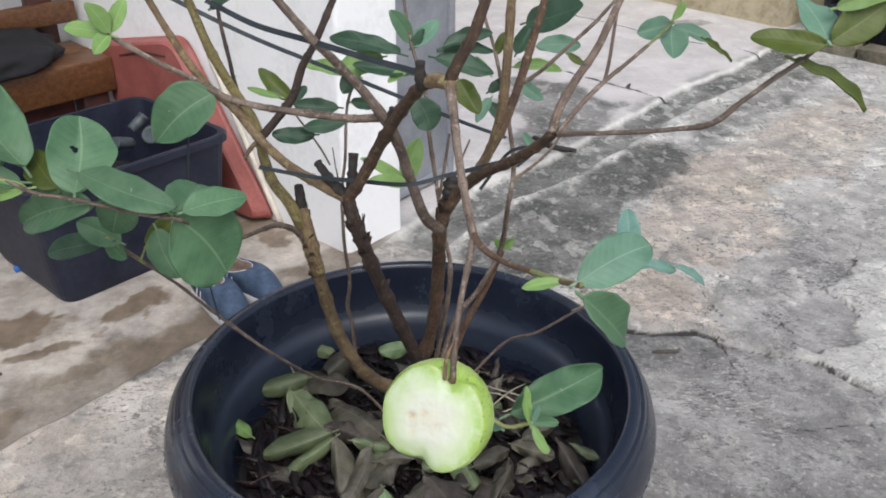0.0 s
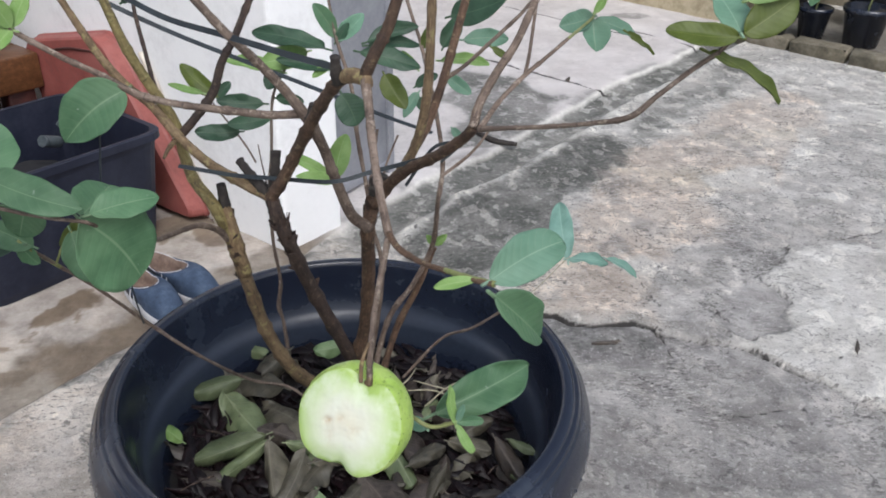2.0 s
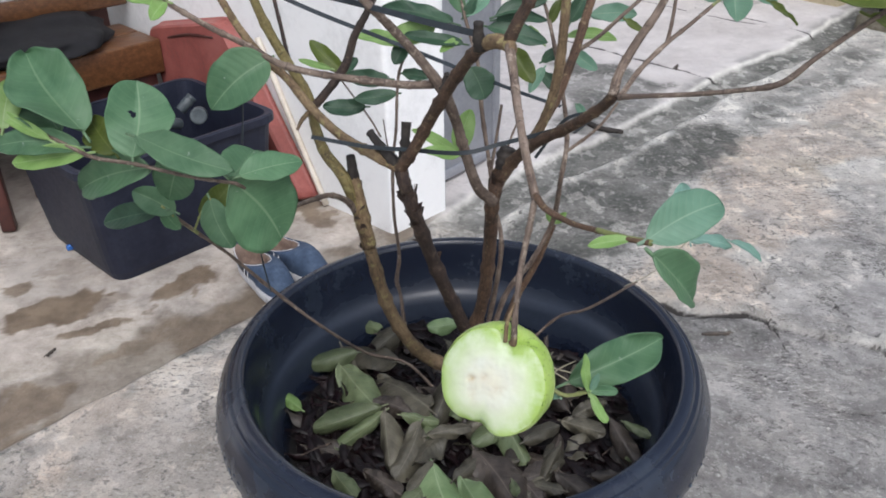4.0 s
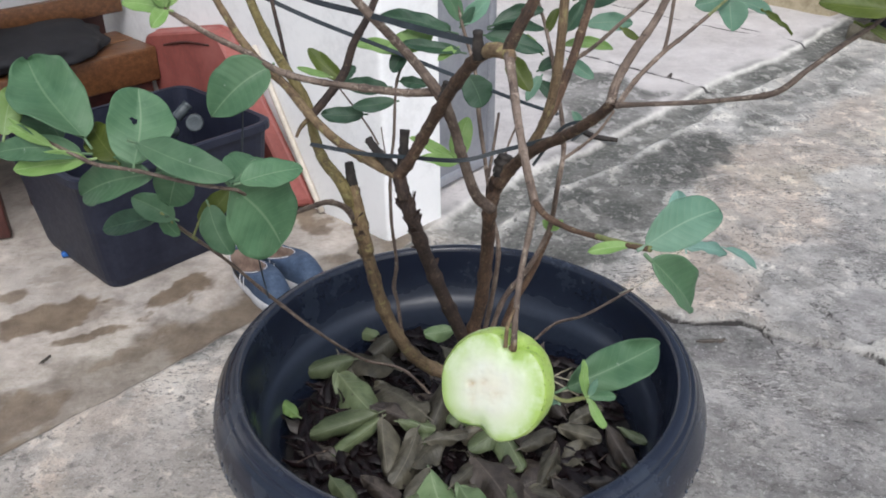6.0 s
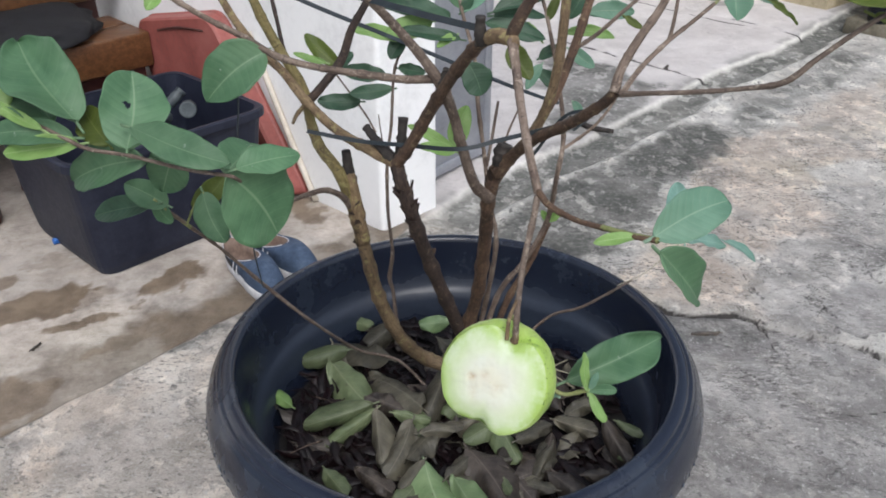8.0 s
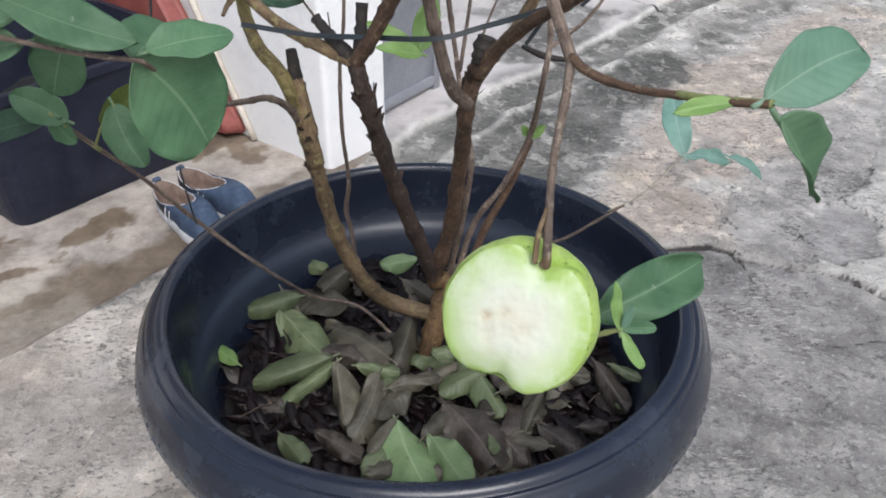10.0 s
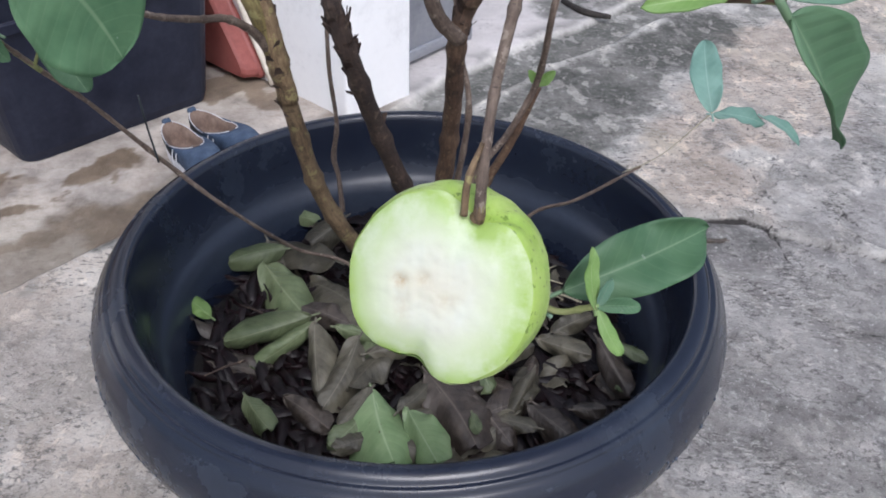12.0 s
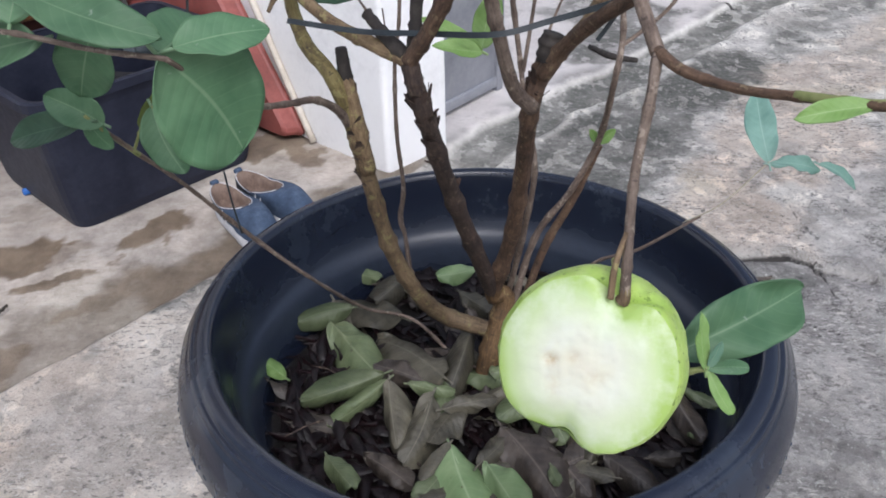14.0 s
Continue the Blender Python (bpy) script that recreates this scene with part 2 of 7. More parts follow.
def pot_material():
    """Black plastic, glossy, with dull dusty patches where water has dried."""
    m, n, l, b = nodes_of("black_plastic")
    broad, fine = noise_of(n, l, 11, 6, 0.7), noise_of(n, l, 120, 5, 0.7)
    dust = ramp(n, l, broad, [(0.48, (0, 0, 0)), (0.60, (0.30, 0.30, 0.30)), (0.75, (0.8, 0.8, 0.8))])
    tc, axis = n.new("ShaderNodeTexCoord"), n.new("ShaderNodeSeparateXYZ")
    l.new(tc.outputs["Object"], axis.inputs[0])
    # a tide mark of dried silt low on the wall
    level = maths(n, l, "ADD", axis.outputs["Z"], maths(n, l, "MULTIPLY", maths(n, l, "SUBTRACT", broad, 0.5), 0.05))
    tide = ramp(n, l, maths(n, l, "MULTIPLY", maths(n, l, "SUBTRACT", level, 0.28), 8.0), [(0.05, (0, 0, 0)), (0.25, (0.62, 0.62, 0.62)), (0.45, (0.45, 0.45, 0.45)), (0.80, (0.06, 0.06, 0.06))])
    reach = n.new("ShaderNodeVectorMath")
    reach.operation = "LENGTH"
    flat_ = n.new("ShaderNodeCombineXYZ")
    l.new(axis.outputs["X"], flat_.inputs["X"])
    l.new(axis.outputs["Y"], flat_.inputs["Y"])
    l.new(flat_.outputs[0], reach.inputs[0])
    tide = maths(n, l, "MULTIPLY", tide, maths(n, l, "LESS_THAN", reach.outputs["Value"], 0.2705))
    dry = maths(n, l, "MULTIPLY", ramp(n, l, noise_of(n, l, 17, 8, 0.62), [(0.52, (0, 0, 0)), (0.55, (0.42, 0.42, 0.42))]), maths(n, l, "GREATER_THAN", reach.outputs["Value"], 0.2995))
    dust = maths(n, l, "MAXIMUM", dust, dry)
    dust = maths(n, l, "MAXIMUM", dust, tide)
    col = mixed(n, l, maths(n, l, "MULTIPLY", dust, 0.50), (0.0095, 0.0132, 0.0260), ramp(n, l, fine, [(0.3, (0.030, 0.042, 0.066)), (0.7, (0.066, 0.088, 0.122))]))
    l.new(col, b.inputs["Base Color"])
    l.new(maths(n, l, "ADD", 0.20, maths(n, l, "MULTIPLY", dust, 0.26)), b.inputs["Roughness"])
    b.inputs["Specular IOR Level"].default_value = 0.6
    bumped(n, l, b, maths(n, l, "ADD", broad, maths(n, l, "MULTIPLY", fine, 0.2)), 0.05, 0.001)
    return m


POT = pot_material()
DROPS = surface("dried_water_drops", (0.030, 0.042, 0.062), (0.045, 0.060, 0.085), (0.070, 0.090, 0.12), 60, (0.15, 0.35), 0.1, 0.0005, 4)
POT_BODY = surface("scuffed_grey_plastic", (0.10, 0.095, 0.09), (0.16, 0.155, 0.15), (0.22, 0.215, 0.21), 12, (0.5, 0.7), 0.1, 0.001, 6)
CRATE = surface("dark_blue_plastic", (0.010, 0.012, 0.023), (0.017, 0.020, 0.035), (0.027, 0.031, 0.049), 14, (0.40, 0.55), 0.08, 0.001, 6, shine=0.25)
TERRACOTTA = surface("terracotta_plastic", (0.19, 0.054, 0.045), (0.285, 0.082, 0.070), (0.35, 0.118, 0.102), 11, (0.45, 0.65), 0.1, 0.001, 6)
WHITE_WALL = surface("white_painted_plaster", (0.74, 0.74, 0.74), (0.86, 0.86, 0.86), (0.89, 0.89, 0.89), 6, (0.7, 0.9), 0.12, 0.002, 9)
SHEET = surface("grey_sheet_metal", (0.22, 0.23, 0.26), (0.30, 0.31, 0.34), (0.38, 0.39, 0.42), 8, (0.35, 0.55), 0.05, 0.001, 9, metal=0.3)
YELLOW_WALL = surface("stained_yellow_plaster", (0.30, 0.24, 0.15), (0.50, 0.43, 0.29), (0.62, 0.55, 0.41), 9, (0.8, 0.95), 0.3, 0.004, 5)
KERB = surface("mossy_stone", (0.07, 0.065, 0.045), (0.16, 0.14, 0.10), (0.27, 0.24, 0.19), 16, (0.8, 0.95), 0.5, 0.006, 5)
WOOD = surface("varnished_wood", (0.055, 0.022, 0.009), (0.115, 0.050, 0.020), (0.18, 0.086, 0.036), 9, (0.3, 0.5), 0.12, 0.001, 5, stretch=(1, 9, 9))
RED_WOOD = surface("dark_red_wood", (0.03, 0.010, 0.009), (0.06, 0.02, 0.017), (0.09, 0.03, 0.024), 12, (0.4, 0.6), 0.1, 0.001, 5)
PRINT = surface("printed_cloth", (0.012, 0.012, 0.025), (0.035, 0.018, 0.035), (0.30, 0.05, 0.11), 45, (0.8, 0.95), 0.4, 0.003, 2)
CLOTH = surface("dark_cloth", (0.0030, 0.0032, 0.005), (0.0055, 0.0058, 0.0085), (0.011, 0.011, 0.016), 30, (0.8, 0.95), 0.4, 0.004, 4)


def bark_material(name, dark, mid, light, lichen, patchy=0.56):
    """Bark with lengthwise grain, scars across it, and blotches of lichen."""
    m, n, l, b = nodes_of(name)
    at = n.new("ShaderNodeAttribute")
    at.attribute_name = "bark"

    def grain(scale, stretch, detail=6):
        mp = n.new("ShaderNodeMapping")
        mp.inputs["Scale"].default_value = stretch
        l.new(at.outputs["Vector"], mp.inputs[0])
        t = n.new("ShaderNodeTexNoise")
        t.inputs["Scale"].default_value, t.inputs["Detail"].default_value, t.inputs["Roughness"].default_value = scale, detail, 0.68
        l.new(mp.outputs[0], t.inputs["Vector"])
        return t.outputs["Fac"]
    long_, cross, broad, spots = grain(420, (1, 1, 0.22)), grain(260, (0.35, 0.35, 1.6), 4), noise_of(n, l, 38, 6, 0.7), noise_of(n, l, 120, 5, 0.7)
    both = maths(n, l, "ADD", maths(n, l, "MULTIPLY", long_, 0.45), maths(n, l, "MULTIPLY", broad, 0.55))
    col = ramp(n, l, both, [(0.38, dark), (0.5, mid), (0.62, light)])
    col = mixed(n, l, ramp(n, l, cross, [(0.34, (0.75, 0.75, 0.75)), (0.40, (0, 0, 0))]), col, tuple(c * 0.45 for c in dark))
    col = mixed(n, l, ramp(n, l, spots, [(patchy, (0, 0, 0)), (patchy + 0.05, (0.7, 0.7, 0.7))]), col, lichen)
    info = n.new("ShaderNodeObjectInfo")
    hsv = n.new("ShaderNodeHueSaturation")
    l.new(col, hsv.inputs["Color"])
    l.new(maths(n, l, "ADD", maths(n, l, "MULTIPLY", info.outputs["Random"], 0.4), 0.8), hsv.inputs["Value"])
    l.new(hsv.outputs[0], b.inputs["Base Color"])
    b.inputs["Roughness"].default_value = 0.72
    high = maths(n, l, "ADD", maths(n, l, "MULTIPLY", long_, 0.5), maths(n, l, "ADD", maths(n, l, "MULTIPLY", cross, 0.35), maths(n, l, "MULTIPLY", spots, 0.5)))
    bumped(n, l, b, high, 0.9, 0.0022)
    return m


BARK_TAN = bark_material("tan_bark", (0.060, 0.038, 0.020), (0.150, 0.100, 0.054), (0.25, 0.18, 0.10), (0.27, 0.235, 0.10))
BARK_DARK = bark_material("dark_brown_bark", (0.014, 0.009, 0.008), (0.042, 0.026, 0.020), (0.100, 0.066, 0.048), (0.17, 0.125, 0.085), 0.60)
BARK_RED = bark_material("red_brown_bark", (0.030, 0.017, 0.011), (0.085, 0.048, 0.029), (0.165, 0.102, 0.062), (0.22, 0.165, 0.095), 0.58)
BARK_GREY = bark_material("grey_brown_twig_bark", (0.058, 0.040, 0.031), (0.135, 0.098, 0.075), (0.235, 0.182, 0.145), (0.34, 0.28, 0.225), 0.58)
BARK_GREEN = surface("green_twig_bark", (0.10, 0.12, 0.035), (0.19, 0.21, 0.075), (0.28, 0.29, 0.13), 90, (0.5, 0.8), 0.3, 0.0008, 3)
CUT_WOOD = surface("cut_stub_wood", (0.012, 0.010, 0.009), (0.026, 0.021, 0.018), (0.06, 0.05, 0.043), 90, (0.7, 0.9), 0.5, 0.001, 3)
STRAP = surface("black_plastic_strap", (0.010, 0.014, 0.017), (0.016, 0.022, 0.027), (0.03, 0.04, 0.046), 40, (0.35, 0.5), 0.1, 0.0005, 4)
BARK_ORANGE = bark_material("orange_brown_bark", (0.042, 0.022, 0.009), (0.115, 0.064, 0.024), (0.20, 0.122, 0.052), (0.30, 0.23, 0.10), 0.58)
BARK_YELLOW = bark_material("yellow_green_bark", (0.070, 0.050, 0.022), (0.165, 0.130, 0.048), (0.26, 0.22, 0.085), (0.27, 0.245, 0.10), 0.56)
BARK_PALE = surface("pale_stem", (0.20, 0.18, 0.12), (0.34, 0.31, 0.22), (0.44, 0.41, 0.30), 90, (0.5, 0.8), 0.3, 0.0008, 3)
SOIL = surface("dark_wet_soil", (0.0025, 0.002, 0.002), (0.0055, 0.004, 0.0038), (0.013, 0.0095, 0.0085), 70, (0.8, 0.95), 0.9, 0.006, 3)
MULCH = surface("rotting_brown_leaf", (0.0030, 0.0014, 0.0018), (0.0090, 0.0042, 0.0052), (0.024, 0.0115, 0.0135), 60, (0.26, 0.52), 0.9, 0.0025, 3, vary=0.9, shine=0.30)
GREEN = leaf_material("guava_leaf", (0.064, 0.150, 0.072), (0.098, 0.200, 0.100), (0.22, 0.33, 0.19), 0.55, 0.2, 0.01, (0.34, 0.40, 0.34))
DEEP = leaf_material("dark_guava_leaf", (0.026, 0.068, 0.036), (0.042, 0.098, 0.054), (0.11, 0.18, 0.10), 0.5, 0.2)
SAGE = leaf_material("pale_guava_leaf", (0.115, 0.235, 0.155), (0.155, 0.29, 0.20), (0.31, 0.43, 0.31), 0.58, 0.2)
LIME = leaf_material("young_leaf", (0.185, 0.325, 0.085), (0.255, 0.40, 0.13), (0.40, 0.52, 0.26), 0.5, 0.3)
BLUE_SAGE = leaf_material("blue_green_leaf", (0.15, 0.29, 0.235), (0.205, 0.36, 0.30), (0.34, 0.47, 0.40), 0.6, 0.2)
OLIVE = leaf_material("olive_leaf", (0.066, 0.095, 0.010), (0.098, 0.132, 0.020), (0.18, 0.21, 0.06), 0.5, 0.3)
DRY_GREEN = leaf_material("fading_leaf", (0.080, 0.108, 0.050), (0.135, 0.165, 0.084), (0.23, 0.255, 0.155), 0.48, 0.08, 0.03, (0.05, 0.04, 0.025), 0.5, 0.8)
DRY_GREY = leaf_material("dry_grey_leaf", (0.048, 0.043, 0.031), (0.112, 0.102, 0.072), (0.195, 0.180, 0.136), 0.5, 0.04, 0.03, (0.02, 0.015, 0.012), 0.7, 1.2)
DRY_BROWN = leaf_material("dry_brown_leaf", (0.025, 0.0190, 0.0160), (0.068, 0.055, 0.044), (0.130, 0.108, 0.088), 0.45, 0.04, 0.03, (0.014, 0.010, 0.008), 0.8, 1.3)
FRESH_LEAF = leaf_material("light_fallen_leaf", (0.150, 0.235, 0.100), (0.205, 0.290, 0.140), (0.34, 0.42, 0.26), 0.5, 0.15, 0.01, (0.08, 0.06, 0.03))
SHOE_BLUE = surface("blue_denim_cloth", (0.020, 0.036, 0.070), (0.042, 0.068, 0.118), (0.085, 0.12, 0.18), 40, (0.75, 0.9), 0.3, 0.001, 6)
SHOE_GREY = surface("dark_grey_cloth", (0.03, 0.03, 0.035), (0.055, 0.055, 0.06), (0.09, 0.09, 0.095), 50, (0.75, 0.9), 0.3, 0.001, 5)
SHOE_LINING = surface("brown_lining", (0.10, 0.065, 0.05), (0.165, 0.115, 0.09), (0.22, 0.16, 0.13), 40, (0.8, 0.95), 0.2, 0.001, 5)
RUBBER = surface("off_white_rubber", (0.40, 0.40, 0.42), (0.55, 0.55, 0.57), (0.66, 0.66, 0.67), 40, (0.6, 0.8), 0.1, 0.001, 4)
PVC = surface("cream_plastic_pipe", (0.45, 0.40, 0.33), (0.58, 0.53, 0.45), (0.68, 0.63, 0.56), 14, (0.4, 0.6), 0.05, 0.001, 5)
BLUE_PLASTIC = surface("blue_plastic", (0.02, 0.09, 0.32), (0.03, 0.14, 0.46), (0.06, 0.20, 0.55), 30, (0.35, 0.5), 0.05, 0.001, 4)
GREY_PLASTIC = surface("grey_plastic", (0.030, 0.04, 0.048), (0.055, 0.068, 0.076), (0.09, 0.105, 0.112), 30, (0.4, 0.6), 0.1, 0.001, 4)


def fruit_materials():
    m, n, l, b = nodes_of("guava_skin")
    broad, fine = noise_of(n, l, 55, 5, 0.6), noise_of(n, l, 330, 4, 0.6)
    col = ramp(n, l, broad, [(0.33, (0.27, 0.42, 0.060)), (0.52, (0.37, 0.52, 0.115)), (0.68, (0.47, 0.59, 0.20))])
    col = mixed(n, l, ramp(n, l, fine, [(0.585, (0, 0, 0)), (0.66, (0.85, 0.85, 0.85))]), col, (0.10, 0.17, 0.02))
    l.new(col, b.inputs["Base Color"])
    b.inputs["Roughness"].default_value = 0.34
    b.inputs["Subsurface Weight"].default_value = 0.15
    b.inputs["Subsurface Radius"].default_value = (0.004, 0.006, 0.002)
    bumped(n, l, b, maths(n, l, "ADD", broad, maths(n, l, "MULTIPLY", fine, 0.3)), 0.4, 0.002)
    f, n, l, b = nodes_of("guava_flesh")
    ring = n.new("ShaderNodeAttribute")
    ring.attribute_name = "ring"
    broad, fine = noise_of(n, l, 75, 5, 0.6), noise_of(n, l, 420, 4, 0.65)
    col = ramp(n, l, ring.outputs["Fac"], [(0.0, (0.62, 0.60, 0.48)), (0.42, (0.62, 0.635, 0.52)), (0.66, (0.56, 0.625, 0.43)), (0.88, (0.44, 0.56, 0.26)), (1.0, (0.32, 0.46, 0.11))])
    col = mixed(n, l, ramp(n, l, broad, [(0.45, (0, 0, 0)), (0.66, (0.5, 0.5, 0.5))]), col, (0.64, 0.68, 0.58))
    brown = n.new("ShaderNodeAttribute")
    brown.attribute_name = "brown"
    col = mixed(n, l, maths(n, l, "MULTIPLY", brown.outputs["Fac"], ramp(n, l, fine, [(0.36, (0.2, 0.2, 0.2)), (0.56, (0.85, 0.85, 0.85))])), col, (0.42, 0.29, 0.13))
    l.new(col, b.inputs["Base Color"])
    b.inputs["Roughness"].default_value = 0.45
    b.inputs["Subsurface Weight"].default_value = 0.2
    b.inputs["Subsurface Radius"].default_value = (0.005, 0.005, 0.003)
    bumped(n, l, b, maths(n, l, "ADD", broad, maths(n, l, "MULTIPLY", fine, 0.25)), 0.18, 0.0020)
    return m, f


SKIN, FLESH = fruit_materials()
CRUMB = surface("pale_cement", (0.36, 0.35, 0.33), (0.50, 0.49, 0.46), (0.62, 0.60, 0.57), 60, (0.8, 0.95), 0.3, 0.001, 4)

# ---- helpers for building ----


def mesh_of(name, verts, faces, material, smooth=True, fields=None):
    me = bpy.data.meshes.new(name)
    me.from_pydata([tuple(v) for v in verts], [], [tuple(f) for f in faces])
    me.materials.append(material)
    me.polygons.foreach_set("use_smooth", [smooth] * len(me.polygons))
    for key, values in (fields or {}).items():
        me.attributes.new(key, "FLOAT", "POINT").data.foreach_set("value", np.asarray(values, dtype=np.float32))
    me.update()
    return me


def put_mesh(name, me, parent=None, label="", m=None):
    ob = new(name, me)
    if parent:
        ob.parent = parent
    if m is not None:
        ob.matrix_basis = m
    return tagged(ob, label) if label else ob


def part(name, bm, material, parent=None, label="", smooth=True):
    """Links a bmesh as one mesh object under a thing or under a part."""
    me = bpy.data.meshes.new(name)
    bmesh.ops.recalc_face_normals(bm, faces=bm.faces)
    bm.to_mesh(me)
    bm.free()
    me.materials.append(material)
    me.polygons.foreach_set("use_smooth", [smooth] * len(me.polygons))
    return put_mesh(name, me, parent, label)


def thing(name, label, category, group="", m=None):
    ob = new(name)
    ob.empty_display_size = 0.05
    if m is not None:
        ob.matrix_basis = m
    return tagged(ob, label, category, group)


def block(bm, size, m=None, bevel=0.004, segments=2):
    """A bevelled box centred on its pose, added to bm."""
    made = bmesh.ops.create_cube(bm, size=1.0, matrix=(m or Matrix()) @ Matrix.Diagonal((*size, 1)))
    if bevel:
        edges = list({e for v in made["verts"] for e in v.link_edges})
        bmesh.ops.bevel(bm, geom=edges, offset=bevel, segments=segments, affect="EDGES", profile=0.5)
    return bm


def curve_points(points, n):
    """A smooth line through points (Catmull-Rom), n steps a span; extra values ride along."""
    p = [np.array(q, float) for q in points]
    p = [2 * p[0] - p[1]] + p + [2 * p[-1] - p[-2]]
    out = []
    for a, b, c, d in zip(p, p[1:], p[2:], p[3:]):
        for k in range(n):
            t = k / n
            out.append(0.5 * (2 * b + (c - a) * t + (2 * a - 5 * b + 4 * c - d) * t * t + (3 * b - a - 3 * c + d) * t ** 3))
    out.append(p[-2])
    return out


def tube(points, radii, sides=9, steps=5, knobs=0.0, seed=0, flat=1.0, nodes=0.0):
    """Vertices and faces of a tapering, slightly knobbly tube through points, with closed ends. nodes: metres between its swollen joints."""
    return tube_full(points, radii, sides, steps, knobs, seed, flat, nodes)[:2]


def tube_full(points, radii, sides=9, steps=5, knobs=0.0, seed=0, flat=1.0, nodes=0.0):
    rng = random.Random(seed)
    rows = curve_points([(*p, r) for p, r in zip(points, radii)], steps)
    verts, faces, grain = [], [], []
    side, gone, due = None, 0.0, nodes * rng.uniform(0.3, 1.0)
    for i, row in enumerate(rows):
        here, r = Vector(row[:3]), max(row[3], 0.0004)
        ahead = Vector(rows[min(i + 1, len(rows) - 1)][:3]) - Vector(rows[max(i - 1, 0)][:3])
        if i:
            gone += (here - Vector(rows[i - 1][:3])).length
        ahead.normalize()
        side = ahead.orthogonal() if side is None else (side - ahead * side.dot(ahead))
        side.normalize()
        up = ahead.cross(side)
        swell = 1 + knobs * (rng.random() - 0.4) * 0.8
        if nodes and gone >= due:
            swell *= rng.uniform(1.08, 1.24)
            due = gone + nodes * rng.uniform(0.7, 1.35)
        for k in range(sides):
            a = 2 * math.pi * k / sides
            w = r * swell * (1 + knobs * 0.4 * (rng.random() - 0.5))
            verts.append(here + side * (math.cos(a) * w) + up * (math.sin(a) * w * flat))
            grain += [math.cos(a) * r * 1.3, math.sin(a) * r * 1.3, gone + seed * 0.37]
        if i:
            o = (i - 1) * sides
            faces += [(o + k, o + (k + 1) % sides, o + sides + (k + 1) % sides, o + sides + k) for k in range(sides)]
    faces.append(tuple(range(sides))[::-1])
    faces.append(tuple(len(verts) - sides + k for k in range(sides)))
    return verts, faces, grain


def bark_mesh(name, points, radii, material, sides=9, steps=8, knobs=0.2, seed=0, nodes=0.0):
    v, f, g = tube_full(points, radii, sides, steps, knobs, seed, 1.0, nodes)
    me = mesh_of(name, v, f, material)
    me.attributes.new("bark", "FLOAT_VECTOR", "POINT").data.foreach_set("vector", np.asarray(g, dtype=np.float32))
    return me


def lathe(profile, sides, centre=(0, 0), wobble=0.0):
    verts, faces = [], []
    for r, z in profile:
        for k in range(sides):
            a = 2 * math.pi * k / sides
            w = 1 + wobble * math.sin(3 * a + 1.0) + wobble * 0.6 * math.sin(5 * a)
            verts.append((centre[0] + r * w * math.cos(a), centre[1] + r * w * math.sin(a), z))
    for i in range(len(profile) - 1):
        for k in range(sides):
            o, q = i * sides, (k + 1) % sides
            faces.append((o + k, o + q, o + sides + q, o + sides + k))
    return verts, faces


# ---- the ground: one sheet of old concrete ----
HASH = np.random.RandomState(7).rand(256, 256)


def value_noise(x, y, scale, octaves=4, shift=0.0):
    total, amp, norm = np.zeros_like(x), 1.0, 0.0
    for o in range(octaves):
        u, v = x * scale + shift + 13.7 * o, y * scale + shift * 1.7 + 7.3 * o
        iu, iv = np.floor(u).astype(int), np.floor(v).astype(int)
        fu, fv = u - iu, v - iv
        fu, fv = fu * fu * (3 - 2 * fu), fv * fv * (3 - 2 * fv)
        a, b = HASH[iu % 256, iv % 256], HASH[(iu + 1) % 256, iv % 256]
        c, d = HASH[iu % 256, (iv + 1) % 256], HASH[(iu + 1) % 256, (iv + 1) % 256]
        total += amp * ((a * (1 - fu) + b * fu) * (1 - fv) + (c * (1 - fu) + d * fu) * fv)
        norm += amp
        amp, scale = amp * 0.55, scale * 2.1
    return total / norm


def step(x, a, b):
    t = np.clip((x - a) / (b - a), 0, 1)
    return t * t * (3 - 2 * t)


def along_line(x, y, points):
    """The distance to a polyline, and on which side (left of its way is plus)."""
    best, sign = np.full_like(x, 1e9), np.ones_like(x)
    for (ax, ay), (bx, by) in zip(points, points[1:]):
        dx, dy = bx - ax, by - ay
        t = np.clip(((x - ax) * dx + (y - ay) * dy) / (dx * dx + dy * dy), 0, 1)
        d = np.hypot(x - ax - t * dx, y - ay - t * dy)
        near = d < best
        best = np.where(near, d, best)
        sign = np.where(near, np.sign(dx * (y - ay) - dy * (x - ax)), sign)
    return best, sign


def spot(x, y, cx, cy, long, short, turn):
    c, s = math.cos(radians(turn)), math.sin(radians(turn))
    u, v = (x - cx) * c + (y - cy) * s, -(x - cx) * s + (y - cy) * c
    return np.hypot(u / long, v / short)


def spread(inner, fine, outer):
    """Grid lines: fine steps within inner, growing to the horizon outside."""
    a = list(np.arange(inner[0], inner[1], fine))
    for way, start in ((1, inner[1]), (-1, inner[0])):
        d, p = fine * 1.3, start
        while abs(p) < outer:
            if way > 0:
                a.append(p)
            p += way * d
            if way < 0:
                a.insert(0, p)
            d *= 1.012 if abs(p) < 3.6 else 1.35
        if way > 0:
            a.append(p)
    return np.array(a)


